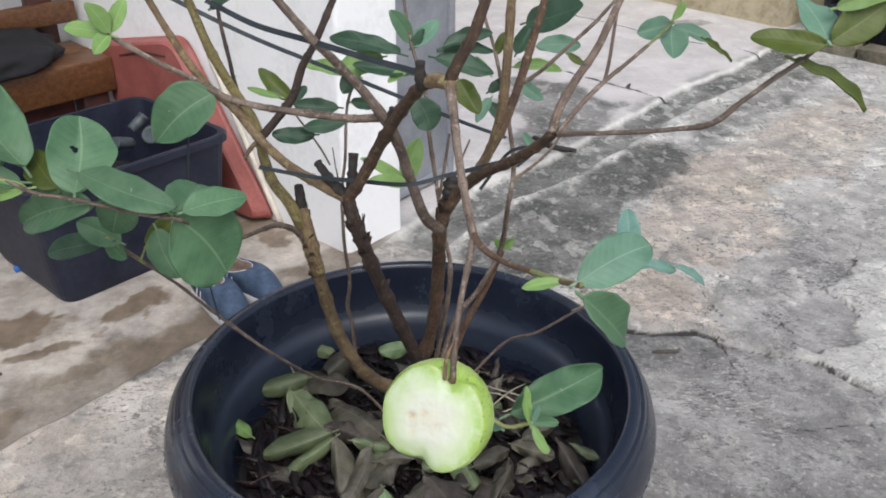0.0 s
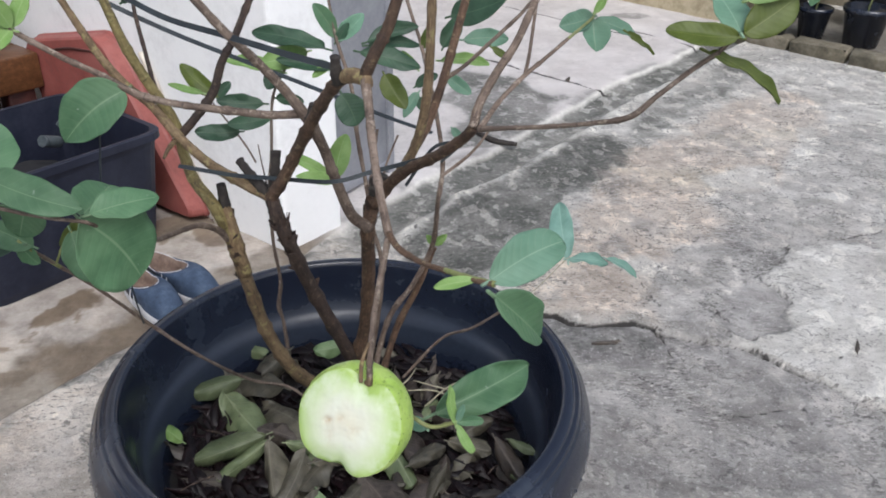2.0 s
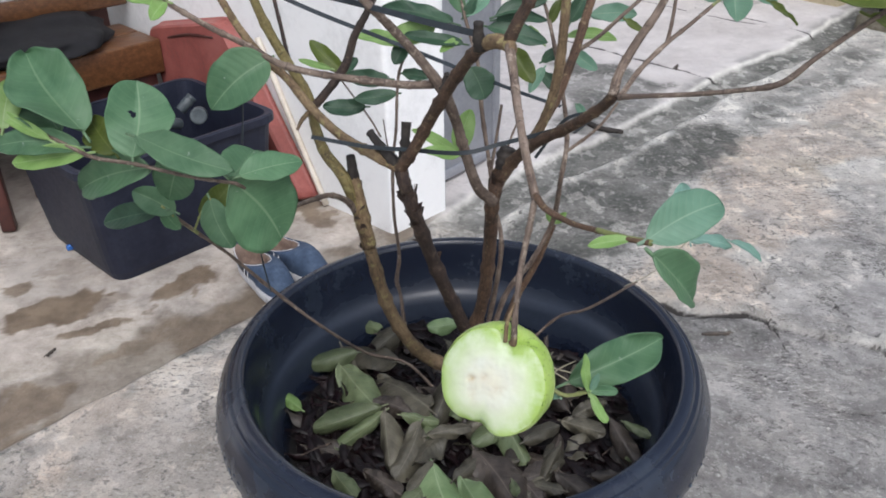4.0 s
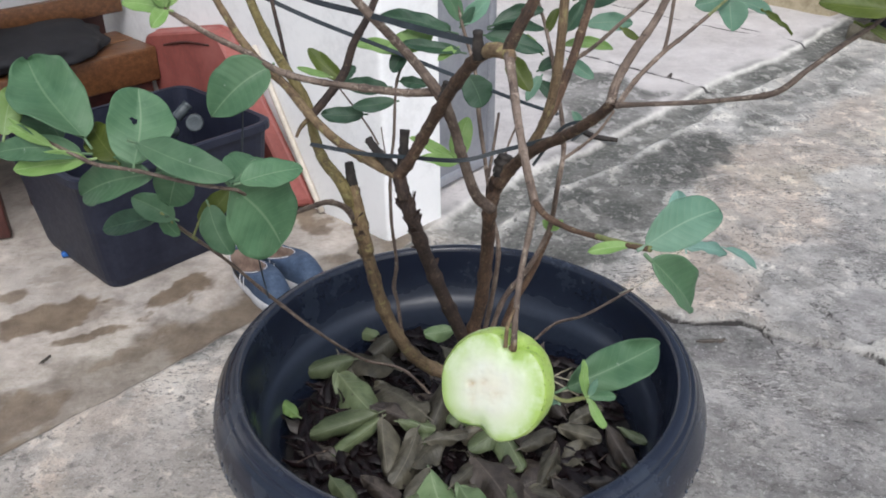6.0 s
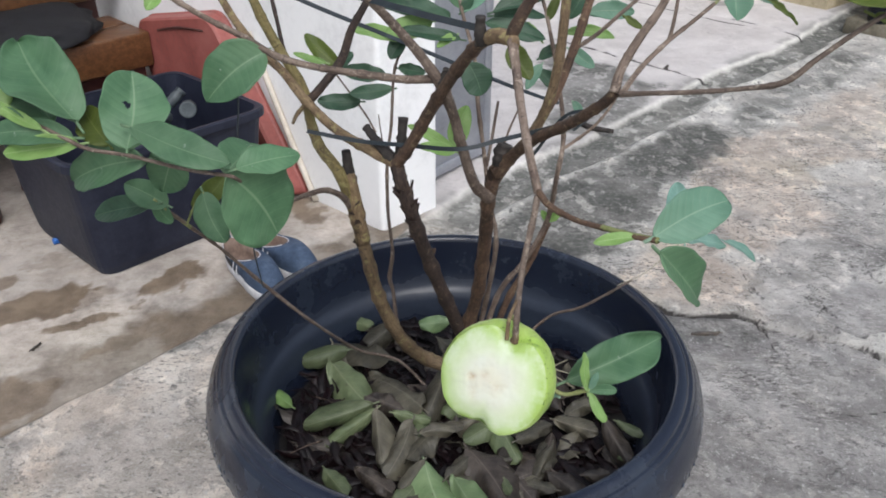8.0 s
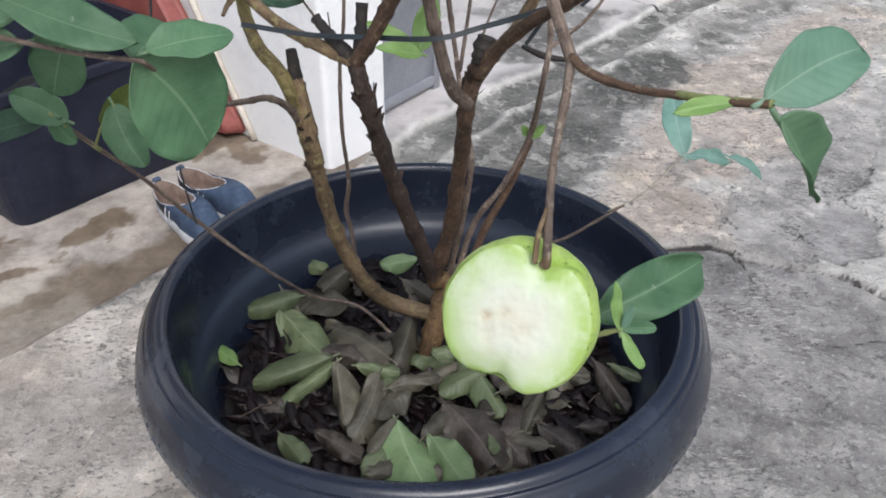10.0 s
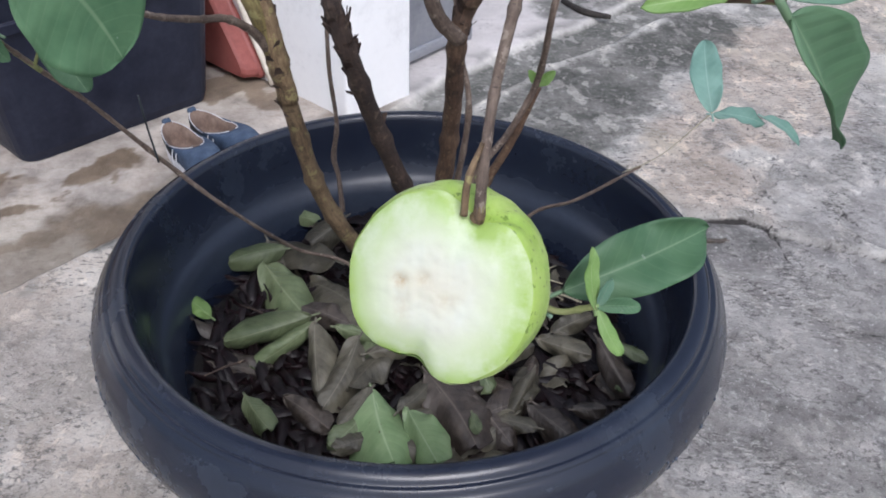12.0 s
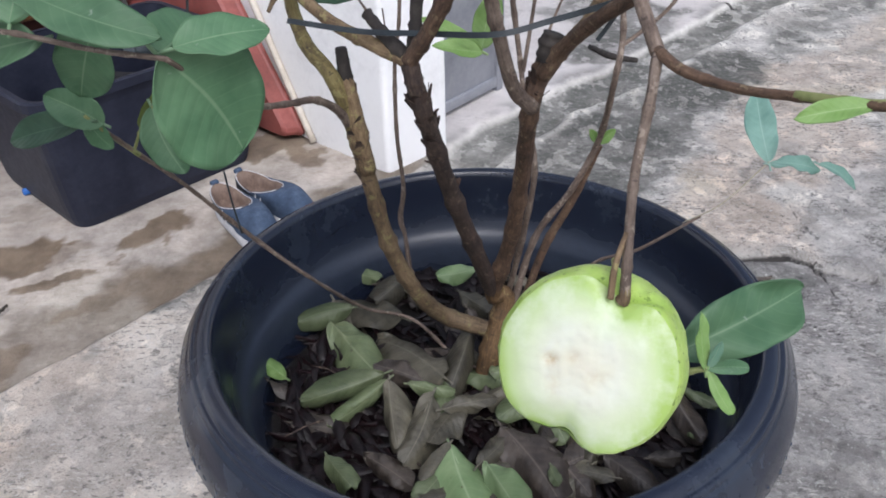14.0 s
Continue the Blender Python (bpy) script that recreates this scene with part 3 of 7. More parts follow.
def within(x, y, corners):
    """The distance to the edge of a patch: plus inside, minus outside."""
    d, _ = along_line(x, y, [*corners, corners[0]])
    odd = np.zeros(x.shape, bool)
    for (ax, ay), (bx, by) in zip(corners, [*corners[1:], corners[0]]):
        if ay != by:
            odd ^= ((ay > y) != (by > y)) & (x < (bx - ax) * (y - ay) / (by - ay) + ax)
    return np.where(odd, d, -d)


# patches of the yard, corner by corner
MOSSY = [(0.34, 1.38), (0.44, 1.52), (0.61, 1.69), (0.72, 1.80), (0.81, 1.82), (0.88, 1.73), (0.87, 1.66), (0.74, 1.53), (0.65, 1.36), (0.56, 1.23), (0.50, 1.08), (0.41, 0.91), (0.12, 0.88), (0.06, 1.04)]
GREY_BAND = [(0.86, 1.80), (1.04, 2.02), (1.19, 2.17), (1.37, 2.36), (1.58, 2.62), (1.66, 2.52), (1.41, 2.22), (1.2, 2.0), (1.03, 1.8), (0.91, 1.70)]
PINKISH = [(0.88, 1.69), (1.07, 1.83), (1.21, 1.96), (1.39, 2.1), (1.6, 2.25), (1.71, 2.09), (1.64, 1.81), (1.48, 1.64), (1.31, 1.48), (1.2, 1.38), (1.07, 1.34), (0.99, 1.25), (0.98, 1.14), (0.92, 1.03), (0.8, 0.96), (0.68, 0.87), (0.69, 0.76), (0.65, 0.68), (0.53, 0.7), (0.30, 0.74), (0.36, 0.86), (0.52, 1.1), (0.64, 1.34), (0.75, 1.53)]
GREY_FAR = [(1.61, 1.75), (1.76, 1.84), (1.98, 1.80), (1.75, 1.30), (1.41, 1.28), (1.32, 1.24), (1.27, 1.31), (1.3, 1.45)]
GREY_MID = [(0.98, 1.14), (1.19, 1.13), (1.12, 1.02), (0.98, 0.86), (0.93, 0.84), (0.85, 0.77), (0.8, 0.64), (0.75, 0.61), (0.7, 0.66), (0.69, 0.76), (0.68, 0.87), (0.8, 0.96), (0.92, 1.03)]
WORN_HOLE = [(0.85, 0.77), (0.93, 0.84), (0.98, 0.81), (0.99, 0.74), (0.95, 0.68), (0.96, 0.64), (0.9, 0.62), (0.84, 0.6), (0.8, 0.64), (0.82, 0.72)]
PALE_SKIN = [(0.98, 0.86), (1.12, 0.98), (1.23, 1.01), (1.42, 0.96), (1.40, 0.30), (1.02, 0.36), (0.96, 0.39), (0.94, 0.44), (0.89, 0.49), (0.83, 0.57), (0.77, 0.59), (0.79, 0.63), (0.84, 0.6), (0.96, 0.64), (0.95, 0.68), (0.99, 0.74), (0.98, 0.81)]
SLAB_STAIN = [(0.30, 2.55), (0.50, 2.48), (0.59, 2.43), (0.68, 2.16), (0.78, 2.16), (0.69, 2.09), (0.68, 1.95), (0.62, 1.85), (0.50, 1.74), (0.30, 1.66)]
WHITE_SPOTS = ([(1.78, 2.13), (2.15, 2.28), (2.0, 1.85), (1.79, 1.84), (1.76, 1.98)], [(1.5, 1.87), (1.65, 1.90), (1.53, 1.65), (1.41, 1.66)], [(1.02, 1.82), (1.16, 1.88), (1.12, 1.76), (0.95, 1.68)],
               [(0.98, 1.45), (1.26, 1.50), (1.2, 1.38), (1.02, 1.33)], [(0.62, 0.92), (0.72, 0.98), (0.76, 0.92), (0.66, 0.86)], [(1.66, 2.40), (1.80, 2.62), (1.95, 2.45), (1.78, 2.28)])


def build_ground():
    gx, gy = spread((-1.05, 1.72), 0.0068, 300), spread((0.15, 2.95), 0.0068, 300)
    X, Y = np.meshgrid(gx, gy)
    x, y = X.ravel(), Y.ravel()
    wob = value_noise(x, y, 9, 4, 3.0) - 0.5
    wob2 = value_noise(x, y, 30, 3, 9.0) - 0.5
    wob3 = value_noise(x, y, 17, 4, 41.0) - 0.5
    blot = value_noise(x, y, 2.3, 5, 1.0)
    blot2 = value_noise(x, y, 7.0, 5, 21.0)
    patch = value_noise(x, y, 5.0, 5, 33.0) - 0.5
    jx, jy = x + 0.05 * wob + 0.025 * wob2, y + 0.05 * wob3 - 0.025 * wob2

    def patch_of(corners, soft=0.012, ragged=0.10):
        return step(within(jx, jy, corners) + ragged * (patch if soft > 0.01 else value_noise(x, y, 9.0, 2, 57.0) - 0.5), -soft, soft)
    # the slab beside the house, the gutter along it and the white ridge of its far lip
    slab = [(-2.6, -1.9), (-0.80, 0.26), (-0.525, 0.600), (-0.20, 0.93), (0.177, 1.424), (0.39, 1.61), (0.54, 1.77), (0.76, 2.01), (0.96, 2.26), (1.29, 2.56), (1.45, 2.74), (1.75, 3.10), (5, 6.8)]
    wide_wob = value_noise(x, y, 3.2, 2, 61.0) - 0.5
    soft1, soft2 = value_noise(x, y, 8.0, 2, 13.0) - 0.5, value_noise(x, y, 8.0, 2, 37.0) - 0.5
    d, side = along_line(x + 0.03 * wide_wob + 0.028 * soft1, y + 0.03 * wide_wob + 0.028 * soft2, slab)
    right = step(x + y, 0.85, 1.15)
    s = d * side - 0.026 * right
    in_slab = step(s, -0.004, 0.022)
    gutter = right * step(s, -0.148, -0.116) * (1 - step(s, -0.012, 0.006))
    lumps = step(value_noise(x, y, 6.0, 3, 51.0) + 0.10 * step(x, 0.7, 0.9) * (1 - step(x, 1.05, 1.2)), 0.36, 0.52)
    ridge = right * np.exp(-((s + 0.150) / (0.012 + 0.016 * lumps)) ** 2) * (0.60 + 0.40 * lumps)
    z = 0.005 * wob + 0.0022 * wob2 + in_slab * 0.005 * right - gutter * 0.013 + ridge * 0.008
    # the left step of the front slab over the porch floor
    left = (1 - right) * step(y, -0.5, 0.2)
    z += left * (1 - in_slab) * 0.012
    pink = in_slab * right
    band = step(s, 0.0, 0.012) * (1 - step(s + 0.14 * wob + 0.06 * wob3 - 0.32 * np.clip(-x - 0.58, 0, 0.6), 0.095, 0.135))
    wet = left * band * (0.50 + 0.36 * step(blot2 + 0.4 * wob3, 0.40, 0.55))
    porch = left * in_slab
    # Whole porch floor toned darker and browner, apart from its wet stains.
    wet = np.maximum(wet, porch * (0.13 + 0.10 * step(blot2 + 0.4 * wob3, 0.45, 0.60)))
    for cx, cy, lo, sh, turn, deep in ((-0.679, 0.800, 0.110, 0.042, 55, 1.0), (-0.640, 0.800, 0.075, 0.022, 60, 0.55), (-0.945, 0.680, 0.105, 0.062, 42, 1.0), (-0.86, 0.70, 0.05, 0.022, 40, 0.6), (-0.826, 0.616, 0.078, 0.024, 36, 0.95), (-1.055, 0.778, 0.042, 0.022, 20, 0.9),
                                       (-0.64, 0.742, 0.012, 0.008, 20, 0.9), (-0.655, 0.755, 0.008, 0.006, 0, 0.9), (-1.0, 0.868, 0.06, 0.028, 25, 0.5), (-0.415, 1.150, 0.10, 0.040, -40, 0.9), (-0.50, 1.20, 0.12, 0.06, 40, 0.9), (-0.72, 0.55, 0.10, 0.02, 45, 0.8), (-0.90, 0.30, 0.15, 0.065, 50, 0.9), (-1.02, 0.18, 0.2, 0.08, 50, 0.9), (-0.585, 0.62, 0.09, 0.034, 50, 0.8)):
        e = spot(x + 0.10 * wob + 0.05 * wob2, y + 0.10 * wob3 + 0.05 * wob2, cx, cy, lo, sh, turn)
        wet = np.maximum(wet, deep * porch * (1 - step(e, 0.93, 1.05)))
    # the dark, lower patch with its broken edge
    edge = [(-0.4, 0.50), (0.30, 0.745), (0.434, 0.738), (0.46, 0.695), (0.51, 0.680), (0.60, 0.688), (0.640, 0.665), (0.645, 0.632), (0.69, 0.620), (0.74, 0.592), (0.83, 0.568), (0.885, 0.495), (0.94, 0.440), (0.96, 0.392), (1.02, 0.36), (1.3, 0.27), (1.9, 0.2)]
    d2, side2 = along_line(x + 0.034 * soft1, y + 0.034 * soft2, edge)
    s2 = d2 * side2
    outer = step(x, 0.05, 0.2)
    low = outer * (1 - step(s2, -0.010, 0.003)) * (1 - step(np.hypot(x - 0.45, y - 0.35) + 0.5 * (blot - 0.5), 0.42, 0.72))
    z -= low * 0.009
    main = step(x, 0.2, 0.4) * (1 - step(x, 0.60, 0.68))
    # The crack gap, with the shadow under the broken edge painted into it.
    crack_and_shade = 1.1 * outer * np.exp(-((s2 + 0.003) / (0.0042 + 0.0034 * main)) ** 2) * (0.50 + 0.50 * main) * step(x, 0.2, 0.4) * (0.75 + 0.5 * step(blot2, 0.4, 0.6))
    depth = crack_and_shade * 0.015
    for line, wide, deep in (([(0.54, 0.51), (0.58, 0.46), (0.64, 0.42)], 0.0040, 0.004), ([(0.62, 0.43), (0.67, 0.39), (0.73, 0.36), (0.77, 0.37), (0.83, 0.372), (0.875, 0.366)], 0.0040, 0.006), ([(0.64, 0.63), (0.645, 0.59), (0.64, 0.55)], 0.0040, 0.004),
                             ([(0.69, 0.76), (0.73, 0.785)], 0.003, 0.004), ([(0.75, 0.76), (0.79, 0.70), (0.82, 0.67)], 0.0045, 0.004), ([(0.48, 0.60), (0.52, 0.605), (0.56, 0.61)], 0.0025, 0.003),
                             ([(0.75, 1.53), (0.86, 1.58), (0.97, 1.61)], 0.004, 0.005), ([(1.67, 1.83), (1.73, 1.83), (1.76, 1.77)], 0.005, 0.005), ([(1.10, 1.10), (1.25, 1.02), (1.40, 1.08)], 0.004, 0.005),
                             ([(0.40, 2.76), (0.59, 2.59), (0.77, 2.38), (0.91, 2.23), (0.97, 2.24)], 0.013, 0.012), ([(1.09, 3.29), (1.28, 3.08), (1.40, 2.95), (1.48, 2.80)], 0.012, 0.010), ([(0.70, 3.60), (1.22, 3.02), (1.30, 2.98)], 0.008, 0.004)):
        dl, _ = along_line(x + 0.045 * soft1, y + 0.045 * soft2, line)
        c_ = np.exp(-(dl / wide) ** 2)
        crack_and_shade = np.maximum(crack_and_shade, c_ * (0.95 if wide > 0.0045 else 0.75) * (0.45 + 0.65 * step(blot2, 0.38, 0.55)))
        depth = np.maximum(depth, c_ * deep)
    # short ticks where the skin has chipped
    ticks = step(value_noise(x * 0.75 + y * 0.66, (y * 0.75 - x * 0.66) * 2.2, 44.0, 2, 91.0), 0.76, 0.82) * step(blot, 0.40, 0.60) * (1 - in_slab) * right
    crack_and_shade = np.maximum(crack_and_shade, 0.62 * ticks)
    depth = np.maximum(depth, 0.0015 * ticks)
    z -= depth
    field = (1 - in_slab) * right * (1 - low)
    hole, skin = patch_of(WORN_HOLE, 0.006, 0.03), patch_of(PALE_SKIN, 0.006, 0.03)
    skin = skin * (1 - hole)
    z += (skin * 0.004 - hole * 0.002) * (1 - low)
    chips = value_noise(x, y, 26.0, 3, 83.0) - 0.5
    # Thin dark lines along patch edges paint the shadow of the peeled lips.
    for corners in (PALE_SKIN, WORN_HOLE, GREY_MID):
        lip_shade = np.exp(-((within(jx, jy, corners) + 0.020 * chips + 0.004) / 0.0052) ** 2) * field
        crack_and_shade = np.maximum(crack_and_shade, lip_shade * 0.66 * step(value_noise(x, y, 12.0, 3, 87.0), 0.40, 0.64))
    moss = np.maximum(gutter * (0.80 + 0.18 * step(blot2, 0.4, 0.6)), (1 - in_slab) * right * patch_of(MOSSY, 0.030, 0.16) * (0.72 + 0.26 * step(blot2, 0.40, 0.56)))
    moss = np.maximum(moss, (1 - in_slab) * right * patch_of(GREY_BAND, 0.035, 0.14) * (0.52 + 0.40 * step(blot2 + 0.3 * wob, 0.46, 0.62)))
    moss = moss * (1 - 0.95 * ridge)
    moss = np.maximum(moss, low * 0.45 * (1 - step(spot(jx, jy, 0.51, 0.63, 0.15, 0.055, -10) + 0.9 * patch, 0.7, 1.1)))
    moss = np.maximum(moss, pink * patch_of(SLAB_STAIN, 0.03, 0.22) * (0.70 + 0.22 * step(blot2, 0.4, 0.6)))
    moss = np.maximum(moss, pink * (1 - step(spot(jx, jy, 1.33, 3.36, 0.10, 0.06, 0), 0.8, 1.1)) * 0.55)
    moss = np.maximum(moss, pink * np.exp(-((s - 0.02) / 0.03) ** 2) * step(blot2, 0.45, 0.6) * 0.5)
    warm = field * patch_of(PINKISH, 0.03, 0.16)
    grey = low * (0.50 + 0.34 * step(blot2 + 0.5 * patch, 0.40, 0.60))
    grey = np.maximum(grey, low * 0.95 * (1 - step(spot(jx, jy, 0.52, 0.60, 0.20, 0.09, -15) + 0.8 * patch, 0.75, 1.15)))
    grey = np.maximum(grey, field * patch_of(GREY_FAR, 0.04, 0.30) * (0.14 + 0.46 * step(blot2, 0.42, 0.58)))
    grey = np.maximum(grey, field * patch_of(GREY_MID, 0.025, 0.20) * (0.14 + 0.44 * step(blot2, 0.42, 0.55)))
    grey = np.maximum(grey, field * hole * 0.80)
    grey = np.maximum(grey, field * warm * 0.50 * step(blot2 + 0.8 * patch, 0.60, 0.72))
    grey = np.maximum(grey, porch * (0.40 + 0.20 * step(blot2, 0.45, 0.6)))
    grey = np.maximum(grey, left * (1 - in_slab) * (1 - low) * (0.08 + 0.32 * step(blot2 + 0.5 * patch, 0.44, 0.60)))
    warm = np.maximum(warm, np.maximum(porch * 0.95, left * (1 - in_slab) * (1 - low) * 1.0))
    pale = np.maximum(ridge * 1.0, field * skin * (0.30 + 0.45 * step(blot2, 0.36, 0.58)))
    pale = np.maximum(pale, field * step(x + y, 2.3, 3.0) * (0.36 + 0.50 * step(blot2, 0.40, 0.58)) * (1 - 0.6 * warm))
    for spot_ in WHITE_SPOTS:
        pale = np.maximum(pale, field * patch_of(spot_, 0.02, 0.18) * 0.9)
    pale = np.maximum(pale, left * (1 - in_slab) * (1 - low) * (0.06 + 0.24 * step(blot2, 0.36, 0.56)))
    moss = np.maximum(moss, left * band * (0.42 + 0.22 * step(blot2, 0.4, 0.6)))
    moss = np.maximum(moss, left * (1 - in_slab) * np.exp(-(s / 0.03) ** 2) * step(blot2 + 0.5 * wob2, 0.50, 0.62) * 0.8)
    smooth = np.clip(gutter * 0.6 + right * np.exp(-(s / 0.05) ** 2) + pink * 0.85 + porch * 0.9 + wet * 0.3 + low * 0.15 + hole * 0.6 + skin * 0.35 + left * (1 - in_slab) * (1 - step(x, -0.2, 0.1)) * 0.20, 0, 1)
    # flakes of the skin that stand proud
    flake = step(value_noise(x, y, 11.0, 6, 71.0), 0.53, 0.55) * (1 - smooth) * (1 - in_slab)
    z += flake * 0.0018
    # under the pot the sheet stays even
    flat = np.hypot(x, y) < 0.26
    z = np.where(flat, 0.0, np.where(np.hypot(x, y) > 6, 0.0, z))
    nx, ny = len(gx), len(gy)
    i = np.arange(ny - 1)[:, None] * nx + np.arange(nx - 1)[None, :]
    faces = np.stack([i, i + 1, i + nx + 1, i + nx], -1).reshape(-1, 4)
    me = mesh_of("ground", np.stack([x, y, z], 1).tolist(), faces.tolist(), CONCRETE, True,
                 {"grey": grey, "warm": warm, "pink": pink, "wet": wet, "moss": moss, "crack_and_shade": crack_and_shade, "pale": pale, "smooth": smooth})
    return tagged(new("ground", me), "cracked, stained old concrete yard floor with damp patches", "ground", kind="structure")


GROUND = build_ground()


def build_crumbs():
    """Loose crumbs of cement on the worn patch."""
    rng = random.Random(5)
    sheet = np.empty(len(GROUND.data.vertices) * 3)
    GROUND.data.vertices.foreach_get("co", sheet)
    sheet = sheet.reshape(-1, 3)
    sheet = sheet[(np.abs(sheet[:, 0]) < 1.1) & (np.abs(sheet[:, 1]) < 1.1)]
    verts, faces = [], []
    for k in range(150):
        r, a = rng.uniform(0.33, 1.0), radians(rng.uniform(-20, 75))
        x, y, w = r * math.cos(a), r * math.sin(a), rng.choice((0.0015, 0.002, 0.0025, 0.004))
        o, floor_z = len(verts), sheet[np.argmin(np.hypot(sheet[:, 0] - x, sheet[:, 1] - y)), 2]
        for q in ((1, 0, 0), (0, 1, 0), (-1, 0, 0), (0, -1, 0), (0, 0, 0.8)):
            verts.append((x + w * (q[0] + rng.uniform(-0.4, 0.4)), y + w * (q[1] + rng.uniform(-0.4, 0.4)), floor_z - 0.0006 + w * q[2] * 1.2))
        faces += [(o, o + 1, o + 4), (o + 1, o + 2, o + 4), (o + 2, o + 3, o + 4), (o + 3, o, o + 4)]
    me = mesh_of("cement_crumbs", verts, faces, CRUMB, False)
    tagged(new("cement_crumbs", me), "pale loose crumbs of cement on the yard floor", "gravel", kind="stuff")


build_crumbs()

# ---- the house corner, the sheet-metal gate and the far wall ----
C1, C2, BACK = Vector((-0.203, 1.035, 0)), Vector((-0.066, 1.168, 0)), Vector((-0.754, 0.657, 0))


def prism(name, corners, low, high, material, bevel=0.012):
    bm = bmesh.new()
    a = [bm.verts.new((p[0], p[1], low)) for p in corners]
    b = [bm.verts.new((p[0], p[1], high)) for p in corners]
    bm.faces.new(a[::-1]), bm.faces.new(b)
    for k in range(len(a)):
        bm.faces.new((a[k], a[(k + 1) % len(a)], b[(k + 1) % len(a)], b[k]))
    if bevel:
        bmesh.ops.bevel(bm, geom=[e for e in bm.edges if abs(e.verts[0].co.z - e.verts[1].co.z) > 0.1], offset=bevel, segments=3, affect="EDGES", profile=0.5)
    return part(name, bm, material, smooth=False)


tagged(prism("wall_house", [C1, C2, C2 + BACK * 2.6, C1 + BACK * 2.6], -0.02, 2.9, WHITE_WALL), "white painted house wall with a worn corner", "wall", kind="structure")
tagged(prism("wall_porch", [C1 + BACK * 1.38 + Vector((-0.07, -0.06, 0)), C1 + BACK * 1.38, C1 + BACK * 1.38 + Vector((-1.45, -1.6, 0)), C1 + BACK * 1.38 + Vector((-1.52, -1.54, 0))], -0.02, 2.9, WHITE_WALL, 0), "plain painted porch wall behind the bench", "wall", kind="structure")
out_ = Vector((-0.657, -0.754, 0))
# Unseen roof slab, added to keep light off the bench and porch.
tagged(prism("unseen_roof", [C1 + BACK * 0.42 + out_ * 1.5, C1 + BACK * 0.42 - out_ * 0.1, C1 + BACK * 2.7 - out_ * 0.1, C1 + BACK * 2.7 + out_ * 1.5], 1.95, 2.05, WHITE_WALL, 0), "unseen plain roof slab added to shade the bench", "roof", kind="structure")
gate = thing("metal_gate", "grey sheet-metal gate leaf standing behind the house corner", "gate")
ga, gb = Vector((-0.16, 1.235, 0)), Vector((0.064, 1.512, 0))
gdir = (gb - ga).normalized()
gturn = math.degrees(math.atan2(gdir.y, gdir.x))
gm = (ga + gb) / 2
bm = block(bmesh.new(), ((gb - ga).length, 0.012, 0.95), pose(gm.x, gm.y, 0.495, 0, 0, gturn), 0.003)
part("panel", bm, SHEET, gate)
for h in (0.032, 0.955):
    bm = block(bmesh.new(), ((gb - ga).length + 0.004, 0.026, 0.03), pose(gm.x, gm.y, h, 0, 0, gturn), 0.004)
    part("rail", bm, SHEET, gate)
for p in (ga, gb):
    bm = block(bmesh.new(), (0.028, 0.030, 0.97), pose(p.x, p.y, 0.487, 0, 0, gturn), 0.004)
    part("stile", bm, SHEET, gate)
W1, W2 = Vector((0.2, 5.05, 0)), Vector((2.9, 1.92, 0))
wn_ = Vector((0.757, 0.653, 0))
W3 = W1.lerp(W2, 0.575)
tagged(prism("wall_boundary", [W1, W1 + wn_ * 0.15, W3 + wn_ * 0.15, W3], -0.02, 1.6, YELLOW_WALL, 0), "weathered yellow boundary wall with stains", "wall", kind="structure")
tagged(prism("wall_return", [W3 + wn_ * 0.153, W3 + wn_ * 0.95, W3.lerp(W1, 0.08) + wn_ * 0.95, W3.lerp(W1, 0.08) + wn_ * 0.153], -0.02, 1.6, YELLOW_WALL, 0), "short return of the yellow boundary wall", "wall", kind="structure")
# Added wall in the kerb's dark colour, standing in for the recess's shade.
tagged(prism("wall_dark_backing", [W3 + wn_ * 0.80, W3 + wn_ * 0.95, W2 + wn_ * 0.95, W2 + wn_ * 0.80], -0.02, 0.9, KERB, 0), "dark low wall added for the dim recess behind the planting strip", "wall", kind="structure")


def kerb_stone(a, b, wide, high, seed):
    bm = bmesh.new()
    d = Vector(b) - Vector(a)
    mid = (Vector(a) + Vector(b)) / 2
    block(bm, (d.length - 0.012, wide, high + 0.02), pose(mid.x, mid.y, high / 2 - 0.01, 0, 0, math.degrees(math.atan2(d.y, d.x))), 0.012, 2)
    rng = random.Random(seed)
    for v in bm.verts:
        v.co += Vector((rng.uniform(-1, 1), rng.uniform(-1, 1), rng.uniform(-1, 1))) * 0.006
    return part("kerb_stone", bm, KERB)


DUST = surface("dusty_grey_soil", (0.09, 0.08, 0.065), (0.17, 0.155, 0.13), (0.27, 0.25, 0.215), 14, (0.85, 0.95), 0.6, 0.008, 6)
bm = bmesh.new()
sa, sb = Vector((1.80, 3.03, 0)), Vector((2.68, 2.08, 0))
block(bm, ((sb - sa).length, 0.66, 0.06), pose(*((sa + sb) / 2 + wn_ * 0.34).xy, 0.008, 0, 0, math.degrees(math.atan2((sb - sa).y, (sb - sa).x))), 0.008, 2)
tagged(part("planting_soil", bm, DUST), "dusty bare soil of the planting strip", "soil", kind="stuff")
for k in range(5):
    f, g = k / 5, (k + 1) / 5
    ka, kb = Vector((1.74, 2.97, 0)), Vector((2.62, 2.02, 0))
    tagged(kerb_stone(ka.lerp(kb, f), ka.lerp(kb, g), 0.10, 0.055, k), "mossy rough stone edging a planting strip", "kerb", "edging stones")

